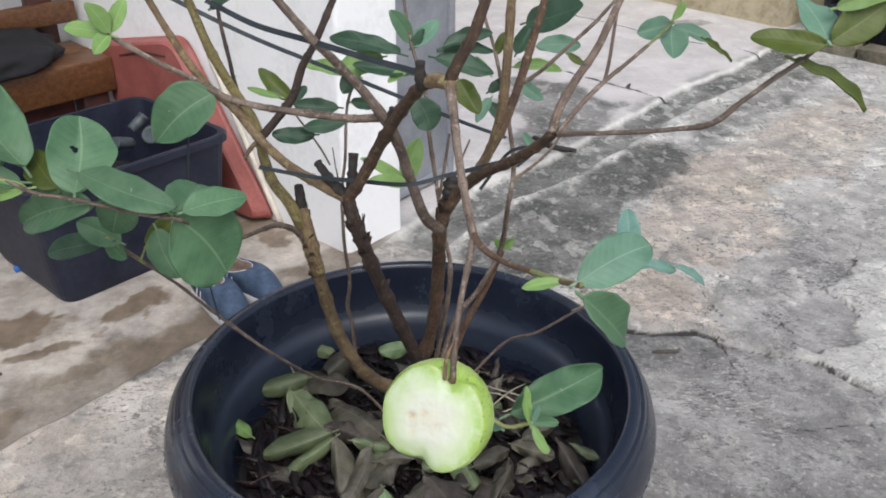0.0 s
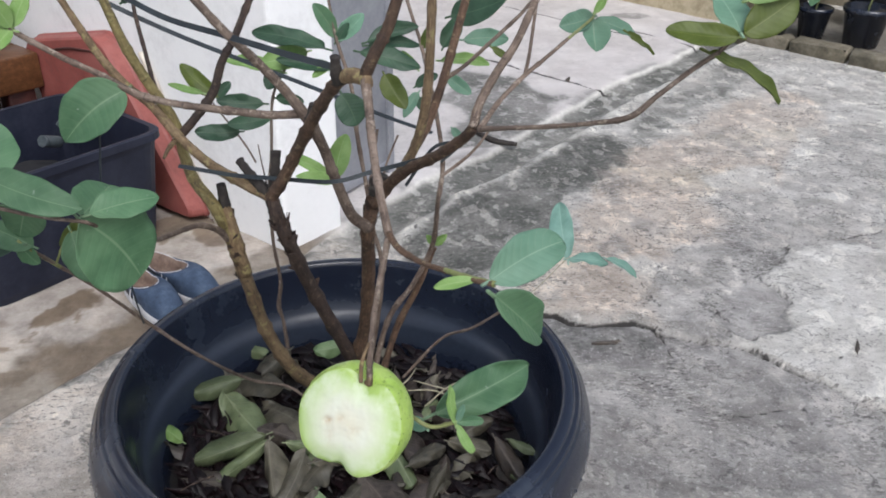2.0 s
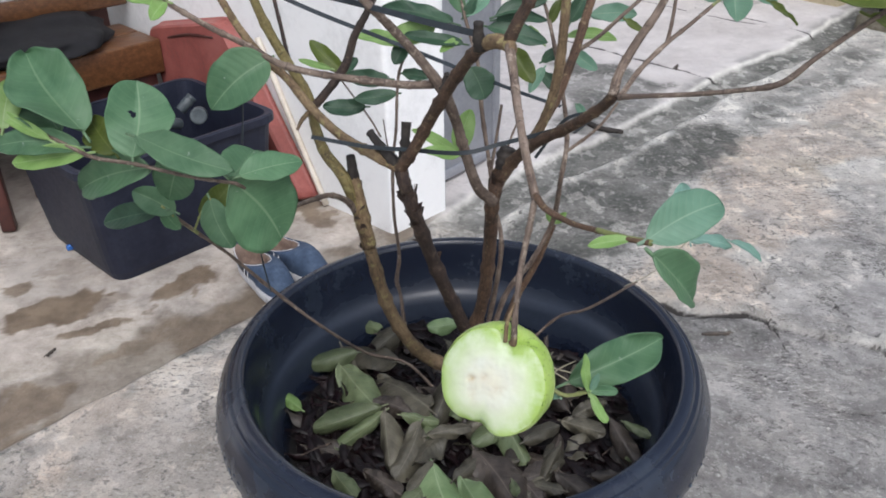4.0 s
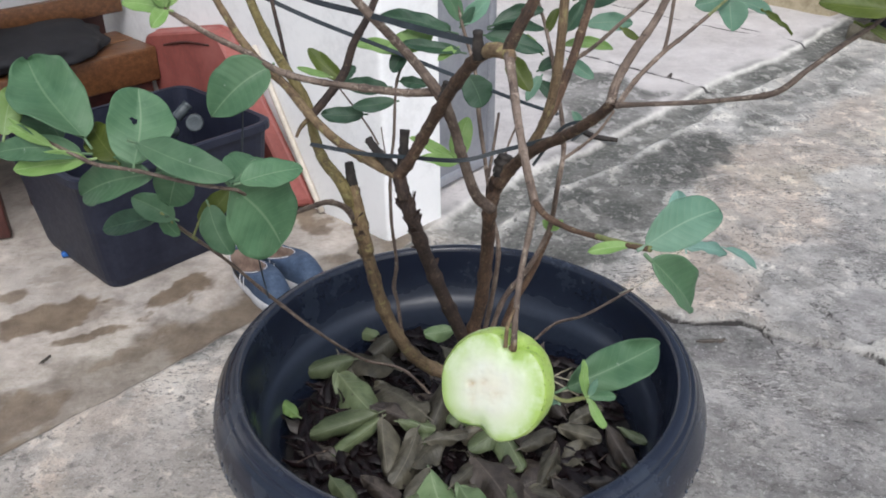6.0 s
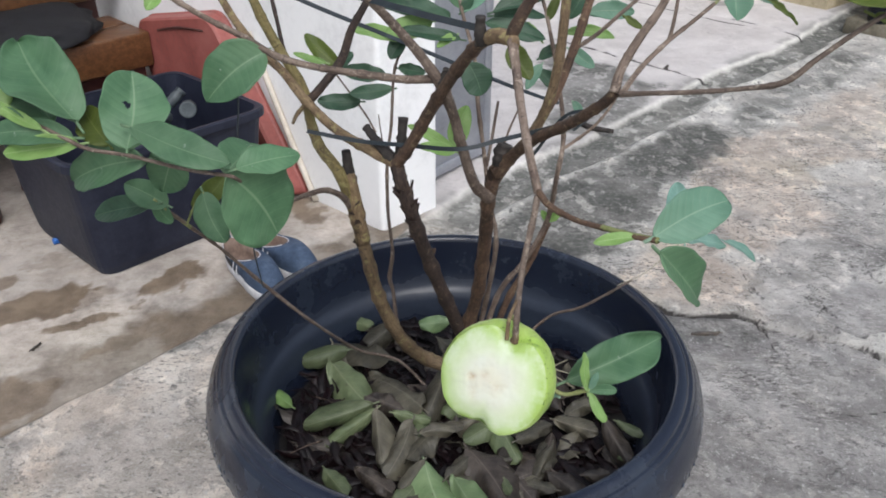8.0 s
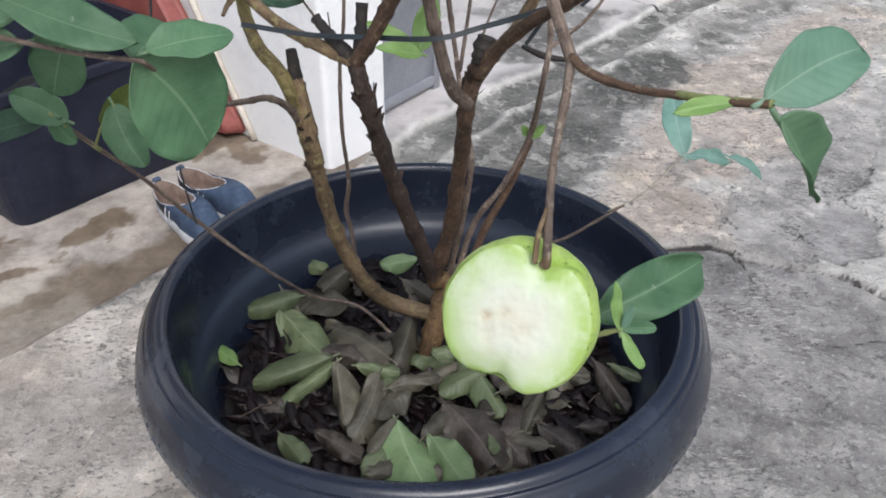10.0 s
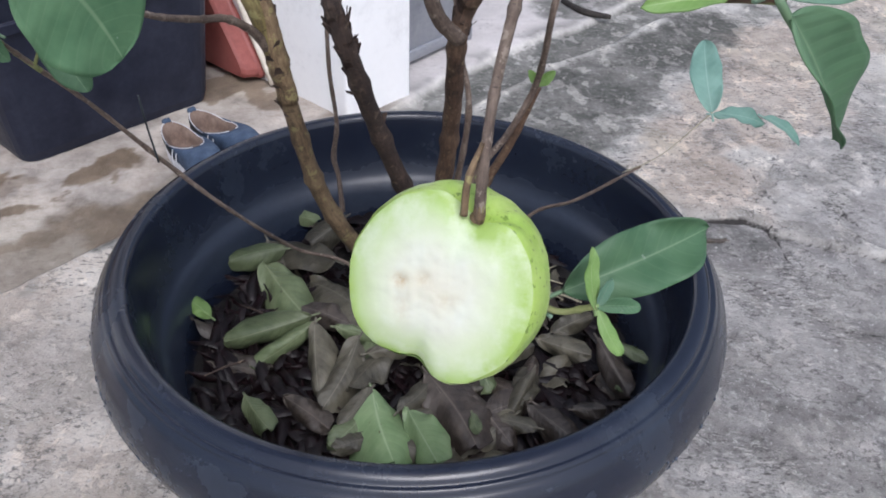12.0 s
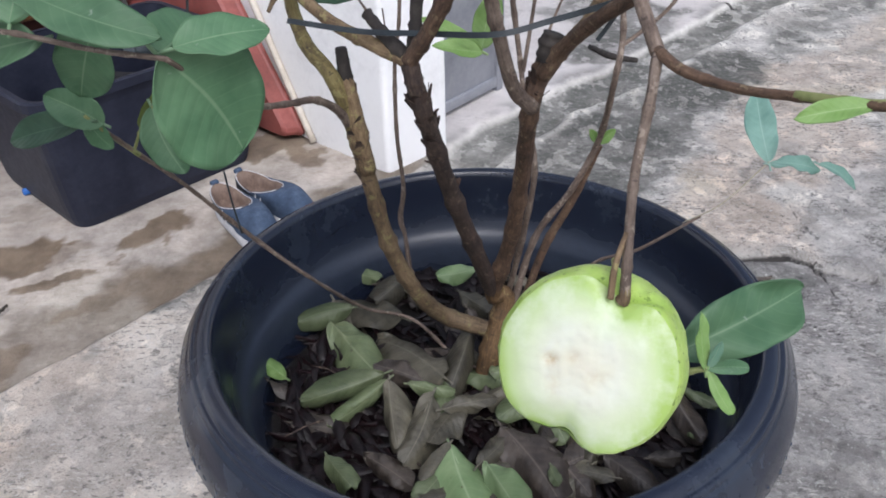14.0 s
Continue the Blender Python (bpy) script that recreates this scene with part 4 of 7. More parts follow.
# ---- the black pot ----
PX0, PY0 = -0.016, -0.006
PROFILE_RIM = [(0.246, 0.309), (0.262, 0.311), (0.280, 0.317), (0.297, 0.328), (0.307, 0.344), (0.3115, 0.360), (0.3105, 0.376), (0.3055, 0.393), (0.2985, 0.4035),
               (0.2966, 0.4058), (0.2954, 0.4066), (0.2942, 0.4090), (0.2926, 0.4115), (0.2908, 0.4126), (0.2896, 0.4118), (0.2884, 0.4126), (0.2872, 0.4146), (0.2856, 0.4170), (0.2800, 0.4195), (0.2745, 0.4190), (0.2715, 0.4165), (0.2700, 0.4120),
               (0.2675, 0.395), (0.2620, 0.365), (0.2570, 0.345), (0.2520, 0.338), (0.2480, 0.334), (0.2440, 0.322), (0.2370, 0.296), (0.2270, 0.262)]
PROFILE_BODY = [(0.0, 0.004), (0.190, 0.004), (0.198, 0.0), (0.203, 0.004), (0.212, 0.08), (0.226, 0.17), (0.238, 0.26), (0.2435, 0.308), (0.2475, 0.3102)]
pot = thing("plant_pot", "large round black plastic plant pot with a rolled rim", "plant pot", m=pose(PX0, PY0, 0))
v, f = lathe(PROFILE_RIM, 128, (0, 0), 0.0016)
pot_rim = put_mesh("rim", mesh_of("rim", v, f, POT), pot, "glossy black rolled rim with fine ridges")
v, f = lathe(PROFILE_BODY, 96)
put_mesh("body", mesh_of("body", v, f, POT_BODY), pot, "scuffed dusty grey pot body")
v, f = lathe([(0.0, 0.0012), (0.0018, 0.0010), (0.0024, 0.0)], 10)


def rim_drops():
    """Dried and wet drops on the outer shoulder of the rim, joined into one part."""
    rng = random.Random(77)
    verts, faces = [], []
    line = [(0.3105, 0.376), (0.3115, 0.360), (0.307, 0.344), (0.297, 0.328)]
    for k in range(230):
        a = radians(rng.gauss(238, 22) if k % 4 else rng.uniform(180, 350))
        f = min(2.99, abs(rng.gauss(1.2, 0.9)))
        i, t = int(f), f - int(f)
        r, z = line[i][0] * (1 - t) + line[i + 1][0] * t, line[i][1] * (1 - t) + line[i + 1][1] * t
        dr, dz = line[i + 1][0] - line[i][0], line[i + 1][1] - line[i][1]
        length = math.hypot(dr, dz)
        out = Vector((-dz / length * math.cos(a), -dz / length * math.sin(a), dr / length))
        at_ = Vector((r * math.cos(a), r * math.sin(a), z))
        side = Vector((-math.sin(a), math.cos(a), 0))
        down = out.cross(side)
        w = rng.choice((0.0010, 0.0013, 0.0018, 0.0026))
        o = len(verts)
        for ring_, lift in ((1.0, -0.0004), (0.7, 0.0004)):
            for q in range(8):
                b = q * math.pi / 4
                verts.append(at_ + (side * math.cos(b) + down * math.sin(b) * rng.uniform(1.0, 1.5)) * w * ring_ + out * lift)
        verts.append(at_ + out * 0.0006)
        faces += [(o + q, o + (q + 1) % 8, o + 8 + (q + 1) % 8, o + 8 + q) for q in range(8)] + [(o + 8 + q, o + 8 + (q + 1) % 8, o + 16) for q in range(8)]
    return mesh_of("water_drops", verts, faces, DROPS)


tagged(put_mesh("water_drops", rim_drops(), pot_rim), "pale dried water drops on the rim", kind="stuff")
chip = put_mesh("paint_fleck", mesh_of("paint_fleck", v, f, RUBBER), pot_rim, "white paint fleck", pose(-0.040, -0.2935, 0.3965, 62, 0, 0))


def soil_mesh():
    verts, faces, rings, sides = [], [], 26, 80
    for i in range(rings):
        r = 0.236 * i / (rings - 1)
        for k in range(sides):
            a = 2 * math.pi * k / sides
            x, y = r * math.cos(a), r * math.sin(a)
            h = 0.012 * noise.noise((x * 14, y * 14, 1)) + 0.007 * noise.noise((x * 45, y * 45, 4)) + 0.004 * noise.noise((x * 110, y * 110, 9))
            verts.append((x, y, 0.280 + h * (1 - 0.4 * (r / 0.236) ** 4)))
    for i in range(rings - 1):
        for k in range(sides):
            o, q = i * sides, (k + 1) % sides
            faces.append((o + k, o + q, o + sides + q, o + sides + k))
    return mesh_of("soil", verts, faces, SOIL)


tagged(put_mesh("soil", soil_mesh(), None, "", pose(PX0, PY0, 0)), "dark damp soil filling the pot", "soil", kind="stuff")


# ---- leaves ----
def leaf_mesh(name, material, length, width, bend=0.15, fold=0.25, wave=0.02, seed=0, blunt=0.5, roll=0.0, holes=(), ribs=0.0, twist=0.0):
    """A leaf blade along +x from its base at the origin, its upper side +z, thick, folded along the midrib and arched."""
    rng = random.Random(seed)
    nu, nv = (64, 40) if holes else (60, 14) if ribs else (24, 10)
    pa, pb = 0.57, max(0.40, 0.72 - 0.22 * blunt)
    peak = pa / (pa + pb)
    ph, ph2, ph3 = rng.uniform(0, 6.3), rng.uniform(0, 6.3), rng.uniform(0, 6.3)
    lean, uneven = rng.uniform(-0.06, 0.06), rng.uniform(0.02, 0.06)
    verts, al, ac = [], [], []
    for i in range(nu + 1):
        u = i / nu
        half = 0.50 * width * (u / peak) ** pa * ((1 - u) / (1 - peak)) ** pb
        half = max(half, 0.002 * width)
        ang = bend * 2.0 * (u - 0.1)
        cx, cz = length * u * (1 - 0.12 * abs(bend) * u), -length * 0.5 * bend * 2 * u * u
        for j in range(nv + 1):
            v = 2 * j / nv - 1
            yy = v * half * (1 + uneven * math.sin(5.5 * u + ph3 + (1.9 if v > 0 else 0)) + 0.4 * uneven * math.sin(19 * u + ph2 * (1 if v > 0 else 2))) + lean * length * math.sin(math.pi * u)
            up = fold * abs(yy) - roll * yy * yy / max(width, 1e-6) * 4
            up += wave * length * 0.5 * math.sin(7 * u + 2.2 * v + ph) * abs(v) + wave * length * 0.35 * math.sin(17 * u + ph2) * v * v
            up += ribs * length * (abs(math.sin(31 * (u - 0.13 * abs(v) - 0.05 * v * v))) - 0.6) * min(1.0, 4 * abs(v)) * (1 - v ** 6)
            squeeze = 1 - 0.25 * min(1, abs(fold)) * abs(v) - (0.25 * abs(roll) * v * v)
            tw = twist * (u - 0.35)
            yy, up = yy * squeeze * math.cos(tw) - up * math.sin(tw), yy * squeeze * math.sin(tw) + up * math.cos(tw)
            verts.append((cx - math.sin(ang) * up * 0.3, yy, cz + up))
            al.append(u), ac.append(v)
    n = len(verts)
    thick = 0.0005
    verts += [(x, y, z - thick) for x, y, z in verts]
    al, ac = al * 2, ac * 2
    faces, w = [], nv + 1
    for i in range(nu):
        for j in range(nv):
            a = i * w + j
            if any(math.hypot((i + 0.5) / nu - hu, (2 * (j + 0.5) / nv - 1 - hv) * 0.4) < hr for hu, hv, hr in holes):
                continue
            faces.append((a, a + w, a + w + 1, a + 1))
            faces.append((n + a, n + a + 1, n + a + w + 1, n + a + w))
    rim = [j for j in range(w)] + [i * w + nv for i in range(1, nu + 1)] + [nu * w + j for j in range(nv - 1, -1, -1)] + [i * w for i in range(nu - 1, 0, -1)]
    faces += [(a, b, n + b, n + a) for a, b in zip(rim, rim[1:] + rim[:1])]
    # the midrib below and the stalk
    sv, sf = tube([(-0.11 * length, 0, -0.012 * length), (0.0, 0, -0.001), (0.3 * length * 0.985, 0, -0.3 * 0.3 * length * bend - 0.0008)], [0.0011, 0.0012, 0.0005], 5, 2)
    o = len(verts)
    verts += [tuple(q) for q in sv]
    al, ac = al + [0.3] * len(sv), ac + [0.0] * len(sv)
    faces += [tuple(o + k for k in q) for q in sf]
    return mesh_of(name, verts, faces, material, True, {"along": al, "across": ac})


def leaf_pose(base, tip, face, turn=0.0):
    """The pose of a leaf from base to tip whose upper side turns towards face."""
    ahead = (Vector(tip) - Vector(base)).normalized()
    up = Vector(face) - ahead * Vector(face).dot(ahead)
    up.normalize()
    side = up.cross(ahead)
    m = Matrix((ahead, side, up)).transposed().to_4x4()
    return Matrix.Translation(base) @ m @ pose(0, 0, 0, turn)


def add_leaf(parent, base, tip, ratio, material, face=(0.0, -0.6, 0.8), bend=0.12, fold=0.2, wave=0.02, blunt=0.5, roll=0.0, seed=None, name="leaf", label="", holes=(), ribs=0.0):
    length = (Vector(tip) - Vector(base)).length
    seed = int(1000 * abs(base[0] * 7 + tip[1] * 3 + length)) if seed is None else seed
    rng, twist = random.Random(seed + 5), 0.0
    if name == "leaf":
        twist, wave = rng.uniform(-0.6, 0.6), wave * rng.uniform(1.0, 1.8)
        fold, bend = fold + rng.uniform(-0.05, 0.28), bend + rng.uniform(-0.03, 0.14)
    me = leaf_mesh(name, material, length * 1.02, length * ratio, bend, fold, wave * 1.5, seed, blunt, roll, holes, ribs or (0.0022 if length > 0.03 else 0.0), twist)
    return put_mesh(name, me, parent, label, leaf_pose(base, tip, face))

# ---- the guava tree ----
tree = thing("guava_tree", "young potted guava tree with pruned bare branches and few leaves", "tree", m=pose(0, 0, 0))


def branch(points, radii, material, knobs=0.22, sides=9, steps=6, name="branch", label="", onward=0.0):
    """One limb or twig. onward: metres by which it runs on beyond its last point."""
    if onward:
        ahead = (Vector(points[-1]) - Vector(points[-2])).normalized()
        points, radii = [*points, tuple(Vector(points[-1]) + ahead * onward)], [*radii, radii[-1] * 0.9]
    seed = int(abs(points[0][0] * 1000) + abs(points[-1][2] * 777))
    thin = name == "twig"
    me = bark_mesh(name, points, [r * (0.70 if thin else 0.80) for r in radii], material, sides, 9, knobs * 0.5, seed, 0.032 if thin or radii[-1] < 0.0035 else 0.055)
    return put_mesh(name, me, tree, label)


def stub(points, radii, flakes=0, seed=1):
    """A pruned, blackened stub, with loose flakes of bark."""
    v, f = tube(points, radii, 10, 6, 0.35, seed)
    return put_mesh("pruned_stub", mesh_of("pruned_stub", v, f, CUT_WOOD), tree, "blackened pruned stub")


def bark_flakes(points, count, reach, seed):
    """Curling flakes of peeling bark along a limb, each a part."""
    rng = random.Random(seed)
    line = curve_points(points, 12)
    for _ in range(count):
        k = rng.randrange(1, len(line) - 1)
        p, d = Vector(line[k]), (Vector(line[k + 1]) - Vector(line[k - 1])).normalized()
        out = (d.cross(Vector((rng.uniform(-1, 1), rng.uniform(-1, 1), rng.uniform(-1, 1))))).normalized()
        base, long, wide = p + out * reach * 0.75, rng.uniform(0.004, 0.009), rng.uniform(0.0022, 0.0045)
        side = d.cross(out)
        tipv = base + out * long * rng.uniform(0.3, 0.8) + d * long * rng.uniform(0.2, 1.0)
        verts = []
        for q in (base - side * wide - d * wide, base + side * wide - d * wide, tipv + side * wide * 0.6, tipv - side * wide * 0.3):
            verts += [q, q + out * 0.0010 + d * 0.0008]
        faces = [(0, 2, 4, 6), (1, 7, 5, 3), (0, 1, 3, 2), (2, 3, 5, 4), (4, 5, 7, 6), (6, 7, 1, 0)]
        put_mesh("bark_flake", mesh_of("bark_flake", verts, faces, BARK_DARK, False), tree)


TRUNK_FOOT, FORK = (-0.015, -0.001, 0.262), (-0.004, 0.030, 0.402)
branch([TRUNK_FOOT, (-0.007, 0.013, 0.325), (0.009, 0.036, 0.385), FORK, (0.006, 0.024, 0.440), (0.010, 0.012, 0.475)], [0.0185, 0.0160, 0.0145, 0.0118, 0.0085, 0.003], BARK_ORANGE, 0.16, 12, 8, "trunk", "thick orange-brown trunk")
# the tan limb and its stub
A = [(0.002, 0.026, 0.350), (-0.054, 0.035, 0.365), (-0.082, 0.003, 0.420), (-0.105, -0.017, 0.490), (-0.117, -0.040, 0.574), (-0.125, -0.055, 0.632)]
branch(A, [0.0115, 0.0115, 0.0105, 0.0098, 0.0090, 0.0085], BARK_TAN, 0.20, 10, 7)
branch([A[-1], (-0.137, -0.064, 0.682), (-0.159, -0.042, 0.702), (-0.169, -0.029, 0.726), (-0.175, -0.022, 0.758), (-0.202, -0.009, 0.803), (-0.219, -0.002, 0.837), (-0.235, 0.009, 0.878)], [0.0080, 0.0078, 0.0074, 0.0070, 0.0068, 0.0066, 0.0062, 0.0056], BARK_YELLOW, onward=0.075)
branch([(-0.1185, -0.043, 0.588), (-0.1245, -0.056, 0.645), (-0.127, -0.0595, 0.674), (-0.1280, -0.0590, 0.682)], [0.0100, 0.0104, 0.0082, 0.0064], BARK_TAN, 0.3)
stub([(-0.1265, -0.0590, 0.664), (-0.128, -0.0585, 0.684), (-0.130, -0.057, 0.705)], [0.0056, 0.0054, 0.0046], seed=3)
bark_flakes([A[-2], A[-1], (-0.126, -0.060, 0.672)], 14, 0.0082, 15)
# the dark limb with peeling bark
B = [FORK, (-0.018, 0.005, 0.457), (-0.045, -0.044, 0.564), (-0.063, -0.091, 0.657), (-0.070, -0.099, 0.689), (-0.074, -0.099, 0.709)]
branch(B, [0.0105, 0.0105, 0.0098, 0.0092, 0.0088, 0.0086], BARK_DARK, 0.24, 10, 7)
bark_flakes(B[2:5], 34, 0.0082, 5)
stub([(-0.077, -0.097, 0.712), (-0.092, -0.085, 0.724), (-0.106, -0.070, 0.736)], [0.0062, 0.0052, 0.0044], seed=4)
stub([(-0.072, -0.100, 0.713), (-0.069, -0.095, 0.731), (-0.067, -0.088, 0.754)], [0.0056, 0.0050, 0.0045], seed=6)
branch([B[-1], (-0.106, -0.078, 0.717), (-0.136, -0.061, 0.728), (-0.167, -0.044, 0.751), (-0.194, -0.032, 0.782), (-0.214, -0.033, 0.802), (-0.233, -0.031, 0.828), (-0.247, -0.028, 0.853), (-0.262, -0.024, 0.882)], [0.0078, 0.0070, 0.0062, 0.0060, 0.0056, 0.0054, 0.0050, 0.0046, 0.0042], BARK_TAN, onward=0.075)
K = [B[-1], (-0.059, -0.112, 0.735), (-0.039, -0.133, 0.778), (-0.017, -0.179, 0.829), (0.001, -0.226, 0.867), (0.012, -0.255, 0.882)]
branch(K, [0.0084, 0.0076, 0.0072, 0.0066, 0.0062, 0.0062], BARK_RED, 0.26)
branch([K[-2], (0.012, -0.256, 0.883), (0.023, -0.267, 0.884), (0.026, -0.279, 0.883)], [0.0050, 0.0068, 0.0066, 0.0042], BARK_TAN, 0.2, 10, 5, "knot", "swollen tan branch knot")
branch([(0.023, -0.267, 0.885), (0.030, -0.269, 0.901), (0.040, -0.269, 0.920), (0.047, -0.269, 0.940)], [0.0060, 0.0056, 0.0053, 0.0050], BARK_RED, onward=0.075)
stub([(0.004, -0.245, 0.874), (0.002, -0.247, 0.885), (0.002, -0.248, 0.895)], [0.0052, 0.0044, 0.0040], seed=8)
# the branch that crosses it
branch([(0.020, -0.078, 0.661), (0.003, -0.093, 0.686), (-0.010, -0.116, 0.737), (-0.018, -0.130, 0.773), (-0.029, -0.148, 0.808), (-0.047, -0.148, 0.835), (-0.070, -0.150, 0.863), (-0.091, -0.154, 0.887), (-0.113, -0.151, 0.913)], [0.0078, 0.0070, 0.0064, 0.0062, 0.0066, 0.0054, 0.0050, 0.0048, 0.0044], BARK_GREY, onward=0.075)
stub([(-0.030, -0.150, 0.810), (-0.025, -0.150, 0.819), (-0.024, -0.151, 0.824)], [0.0046, 0.0034, 0.0028], seed=9)
# the slanting dark stem behind
branch([(-0.172, -0.030, 0.745), (-0.153, -0.024, 0.765), (-0.134, -0.015, 0.789), (-0.123, -0.010, 0.818), (-0.108, -0.007, 0.843), (-0.091, 0.002, 0.878)], [0.0058, 0.0056, 0.0058, 0.0052, 0.0048, 0.0044], BARK_DARK, onward=0.075)
branch([(-0.165, -0.023, 0.736), (-0.184, -0.008, 0.763), (-0.198, 0.008, 0.792), (-0.205, 0.022, 0.817), (-0.214, 0.040, 0.850), (-0.218, 0.052, 0.871)], [0.0022, 0.0024, 0.0026, 0.0028, 0.0026, 0.0024], BARK_DARK, onward=0.075)
branch([(-0.168, -0.038, 0.750), (-0.178, -0.049, 0.742), (-0.182, -0.059, 0.735)], [0.0042, 0.0032, 0.0022], BARK_TAN, name="twig")
# the right limb
C = [FORK, (0.012, 0.007, 0.485), (0.018, -0.031, 0.581), (0.019, -0.069, 0.655), (0.025, -0.071, 0.682), (0.032, -0.071, 0.707)]
branch(C, [0.0100, 0.0098, 0.0094, 0.0092, 0.0092, 0.0098], BARK_RED, 0.24, 10, 7)
stub([(0.030, -0.078, 0.699), (0.031, -0.076, 0.709), (0.034, -0.075, 0.720)], [0.0090, 0.0096, 0.0080], seed=11)
bark_flakes(C[3:], 16, 0.0088, 8)
branch([(0.027, -0.077, 0.688), (0.041, -0.092, 0.716), (0.059, -0.134, 0.752), (0.081, -0.179, 0.784), (0.100, -0.222, 0.818), (0.108, -0.236, 0.834)], [0.0090, 0.0076, 0.0066, 0.0060, 0.0054, 0.0056], BARK_RED)
branch([(0.107, -0.236, 0.833), (0.112, -0.227, 0.849), (0.126, -0.215, 0.870), (0.143, -0.202, 0.891), (0.158, -0.187, 0.918)], [0.0054, 0.0046, 0.0042, 0.0040, 0.0036], BARK_GREY, onward=0.075)
branch([(0.112, -0.241, 0.835), (0.128, -0.226, 0.851), (0.150, -0.210, 0.867), (0.168, -0.198, 0.877), (0.188, -0.185, 0.889)], [0.0034, 0.0029, 0.0028, 0.0024, 0.0021], BARK_GREY, name="twig")
branch([(0.150, -0.210, 0.867), (0.154, -0.202, 0.882), (0.160, -0.184, 0.913)], [0.0024, 0.0021, 0.0019], BARK_GREY, name="twig", onward=0.075)
branch([(0.110, -0.241, 0.834), (0.127, -0.250, 0.838), (0.162, -0.263, 0.844), (0.191, -0.275, 0.851), (0.215, -0.287, 0.860), (0.234, -0.288, 0.877), (0.256, -0.284, 0.893), (0.275, -0.282, 0.906)], [0.0040, 0.0027, 0.0027, 0.0026, 0.0034, 0.0028, 0.0027, 0.0026], BARK_GREY, name="twig")
branch([(0.275, -0.282, 0.906), (0.290, -0.279, 0.920), (0.307, -0.274, 0.938)], [0.0026, 0.0022, 0.0018], BARK_GREY, name="twig", onward=0.075)
# upright stems right of the knot
branch([(0.041, -0.092, 0.716), (0.057, -0.096, 0.738), (0.070, -0.097, 0.766), (0.078, -0.102, 0.808), (0.081, -0.101, 0.850), (0.083, -0.096, 0.899)], [0.0070, 0.0062, 0.0060, 0.0058, 0.0055, 0.0052], BARK_TAN, onward=0.075)
branch([(0.057, -0.087, 0.734), (0.079, -0.077, 0.770), (0.095, -0.066, 0.810), (0.107, -0.055, 0.848), (0.119, -0.044, 0.888)], [0.0058, 0.0056, 0.0056, 0.0052, 0.0048], BARK_RED, onward=0.075)
branch([(0.096, -0.063, 0.814), (0.119, -0.055, 0.827), (0.144, -0.044, 0.846), (0.173, -0.030, 0.868), (0.186, -0.023, 0.880)], [0.0032, 0.0029, 0.0028, 0.0026, 0.0024], BARK_GREY, name="twig", onward=0.075)
# thin shoots from the foot
branch([(0.012, 0.036, 0.345), (0.039, 0.048, 0.455), (0.073, 0.046, 0.514), (0.096, 0.043, 0.571), (0.099, 0.008, 0.646), (0.105, 0.022, 0.690), (0.097, 0.037, 0.748), (0.083, 0.061, 0.811), (0.074, 0.076, 0.838)], [0.0044, 0.0044, 0.0040, 0.0038, 0.0036, 0.0034, 0.0030, 0.0026, 0.0024], BARK_GREY, onward=0.075)
branch([(0.103, 0.018, 0.674), (0.130, 0.020, 0.695), (0.146, 0.023, 0.711), (0.160, 0.029, 0.730)], [0.0028, 0.0026, 0.0023, 0.0018], BARK_GREY, name="twig")
branch([(0.020, 0.045, 0.33), (0.050, 0.058, 0.434), (0.078, 0.055, 0.501), (0.099, 0.049, 0.563)], [0.0060, 0.0056, 0.0050, 0.0036], BARK_RED)
branch([(0.010, 0.060, 0.35), (0.033, 0.020, 0.538), (0.024, 0.024, 0.606), (0.017, 0.032, 0.661), (0.009, 0.040, 0.717), (0.004, 0.057, 0.768), (-0.010, 0.072, 0.815), (-0.019, 0.087, 0.862)], [0.0040, 0.0036, 0.0032, 0.0030, 0.0032, 0.0028, 0.0024, 0.0020], BARK_GREY, onward=0.075)
branch([(0.020, 0.025, 0.650), (0.026, 0.039, 0.683), (0.032, 0.053, 0.719)], [0.0028, 0.0026, 0.0022], BARK_GREY, name="twig")
branch([(0.034, 0.014, 0.669), (0.044, 0.024, 0.696), (0.055, 0.032, 0.720)], [0.0020, 0.0018, 0.0015], BARK_GREY, name="twig")
branch([(-0.094, 0.067, 0.404), (-0.098, 0.077, 0.443), (-0.102, 0.078, 0.465), (-0.097, 0.078, 0.504), (-0.100, 0.068, 0.568), (-0.098, 0.063, 0.641), (-0.092, 0.064, 0.684), (-0.087, 0.083, 0.747), (-0.069, 0.087, 0.783)], [0.0036, 0.0030, 0.0036, 0.0028, 0.0026, 0.0024, 0.0022, 0.0021, 0.0017], BARK_GREY)
branch([(-0.101, 0.066, 0.647), (-0.105, 0.070, 0.673), (-0.107, 0.070, 0.695)], [0.0014, 0.0012, 0.001], BARK_GREY, name="twig")
branch([(-0.110, 0.060, 0.677), (-0.126, 0.081, 0.695), (-0.161, 0.112, 0.731)], [0.0016, 0.0016, 0.0014], BARK_GREY, name="twig")
# the twig in the pot that ends in blue-green leaves
branch([(0.060, 0.120, 0.305), (0.116, 0.123, 0.371), (0.156, 0.082, 0.418), (0.210, 0.054, 0.478)], [0.0030, 0.0028, 0.0026, 0.0019], BARK_GREY, name="twig")
branch([(0.194, 0.059, 0.467), (0.226, 0.048, 0.495), (0.262, 0.056, 0.530), (0.270, 0.058, 0.538)], [0.0009, 0.0008, 0.0011, 0.0013], BARK_PALE, name="twig")
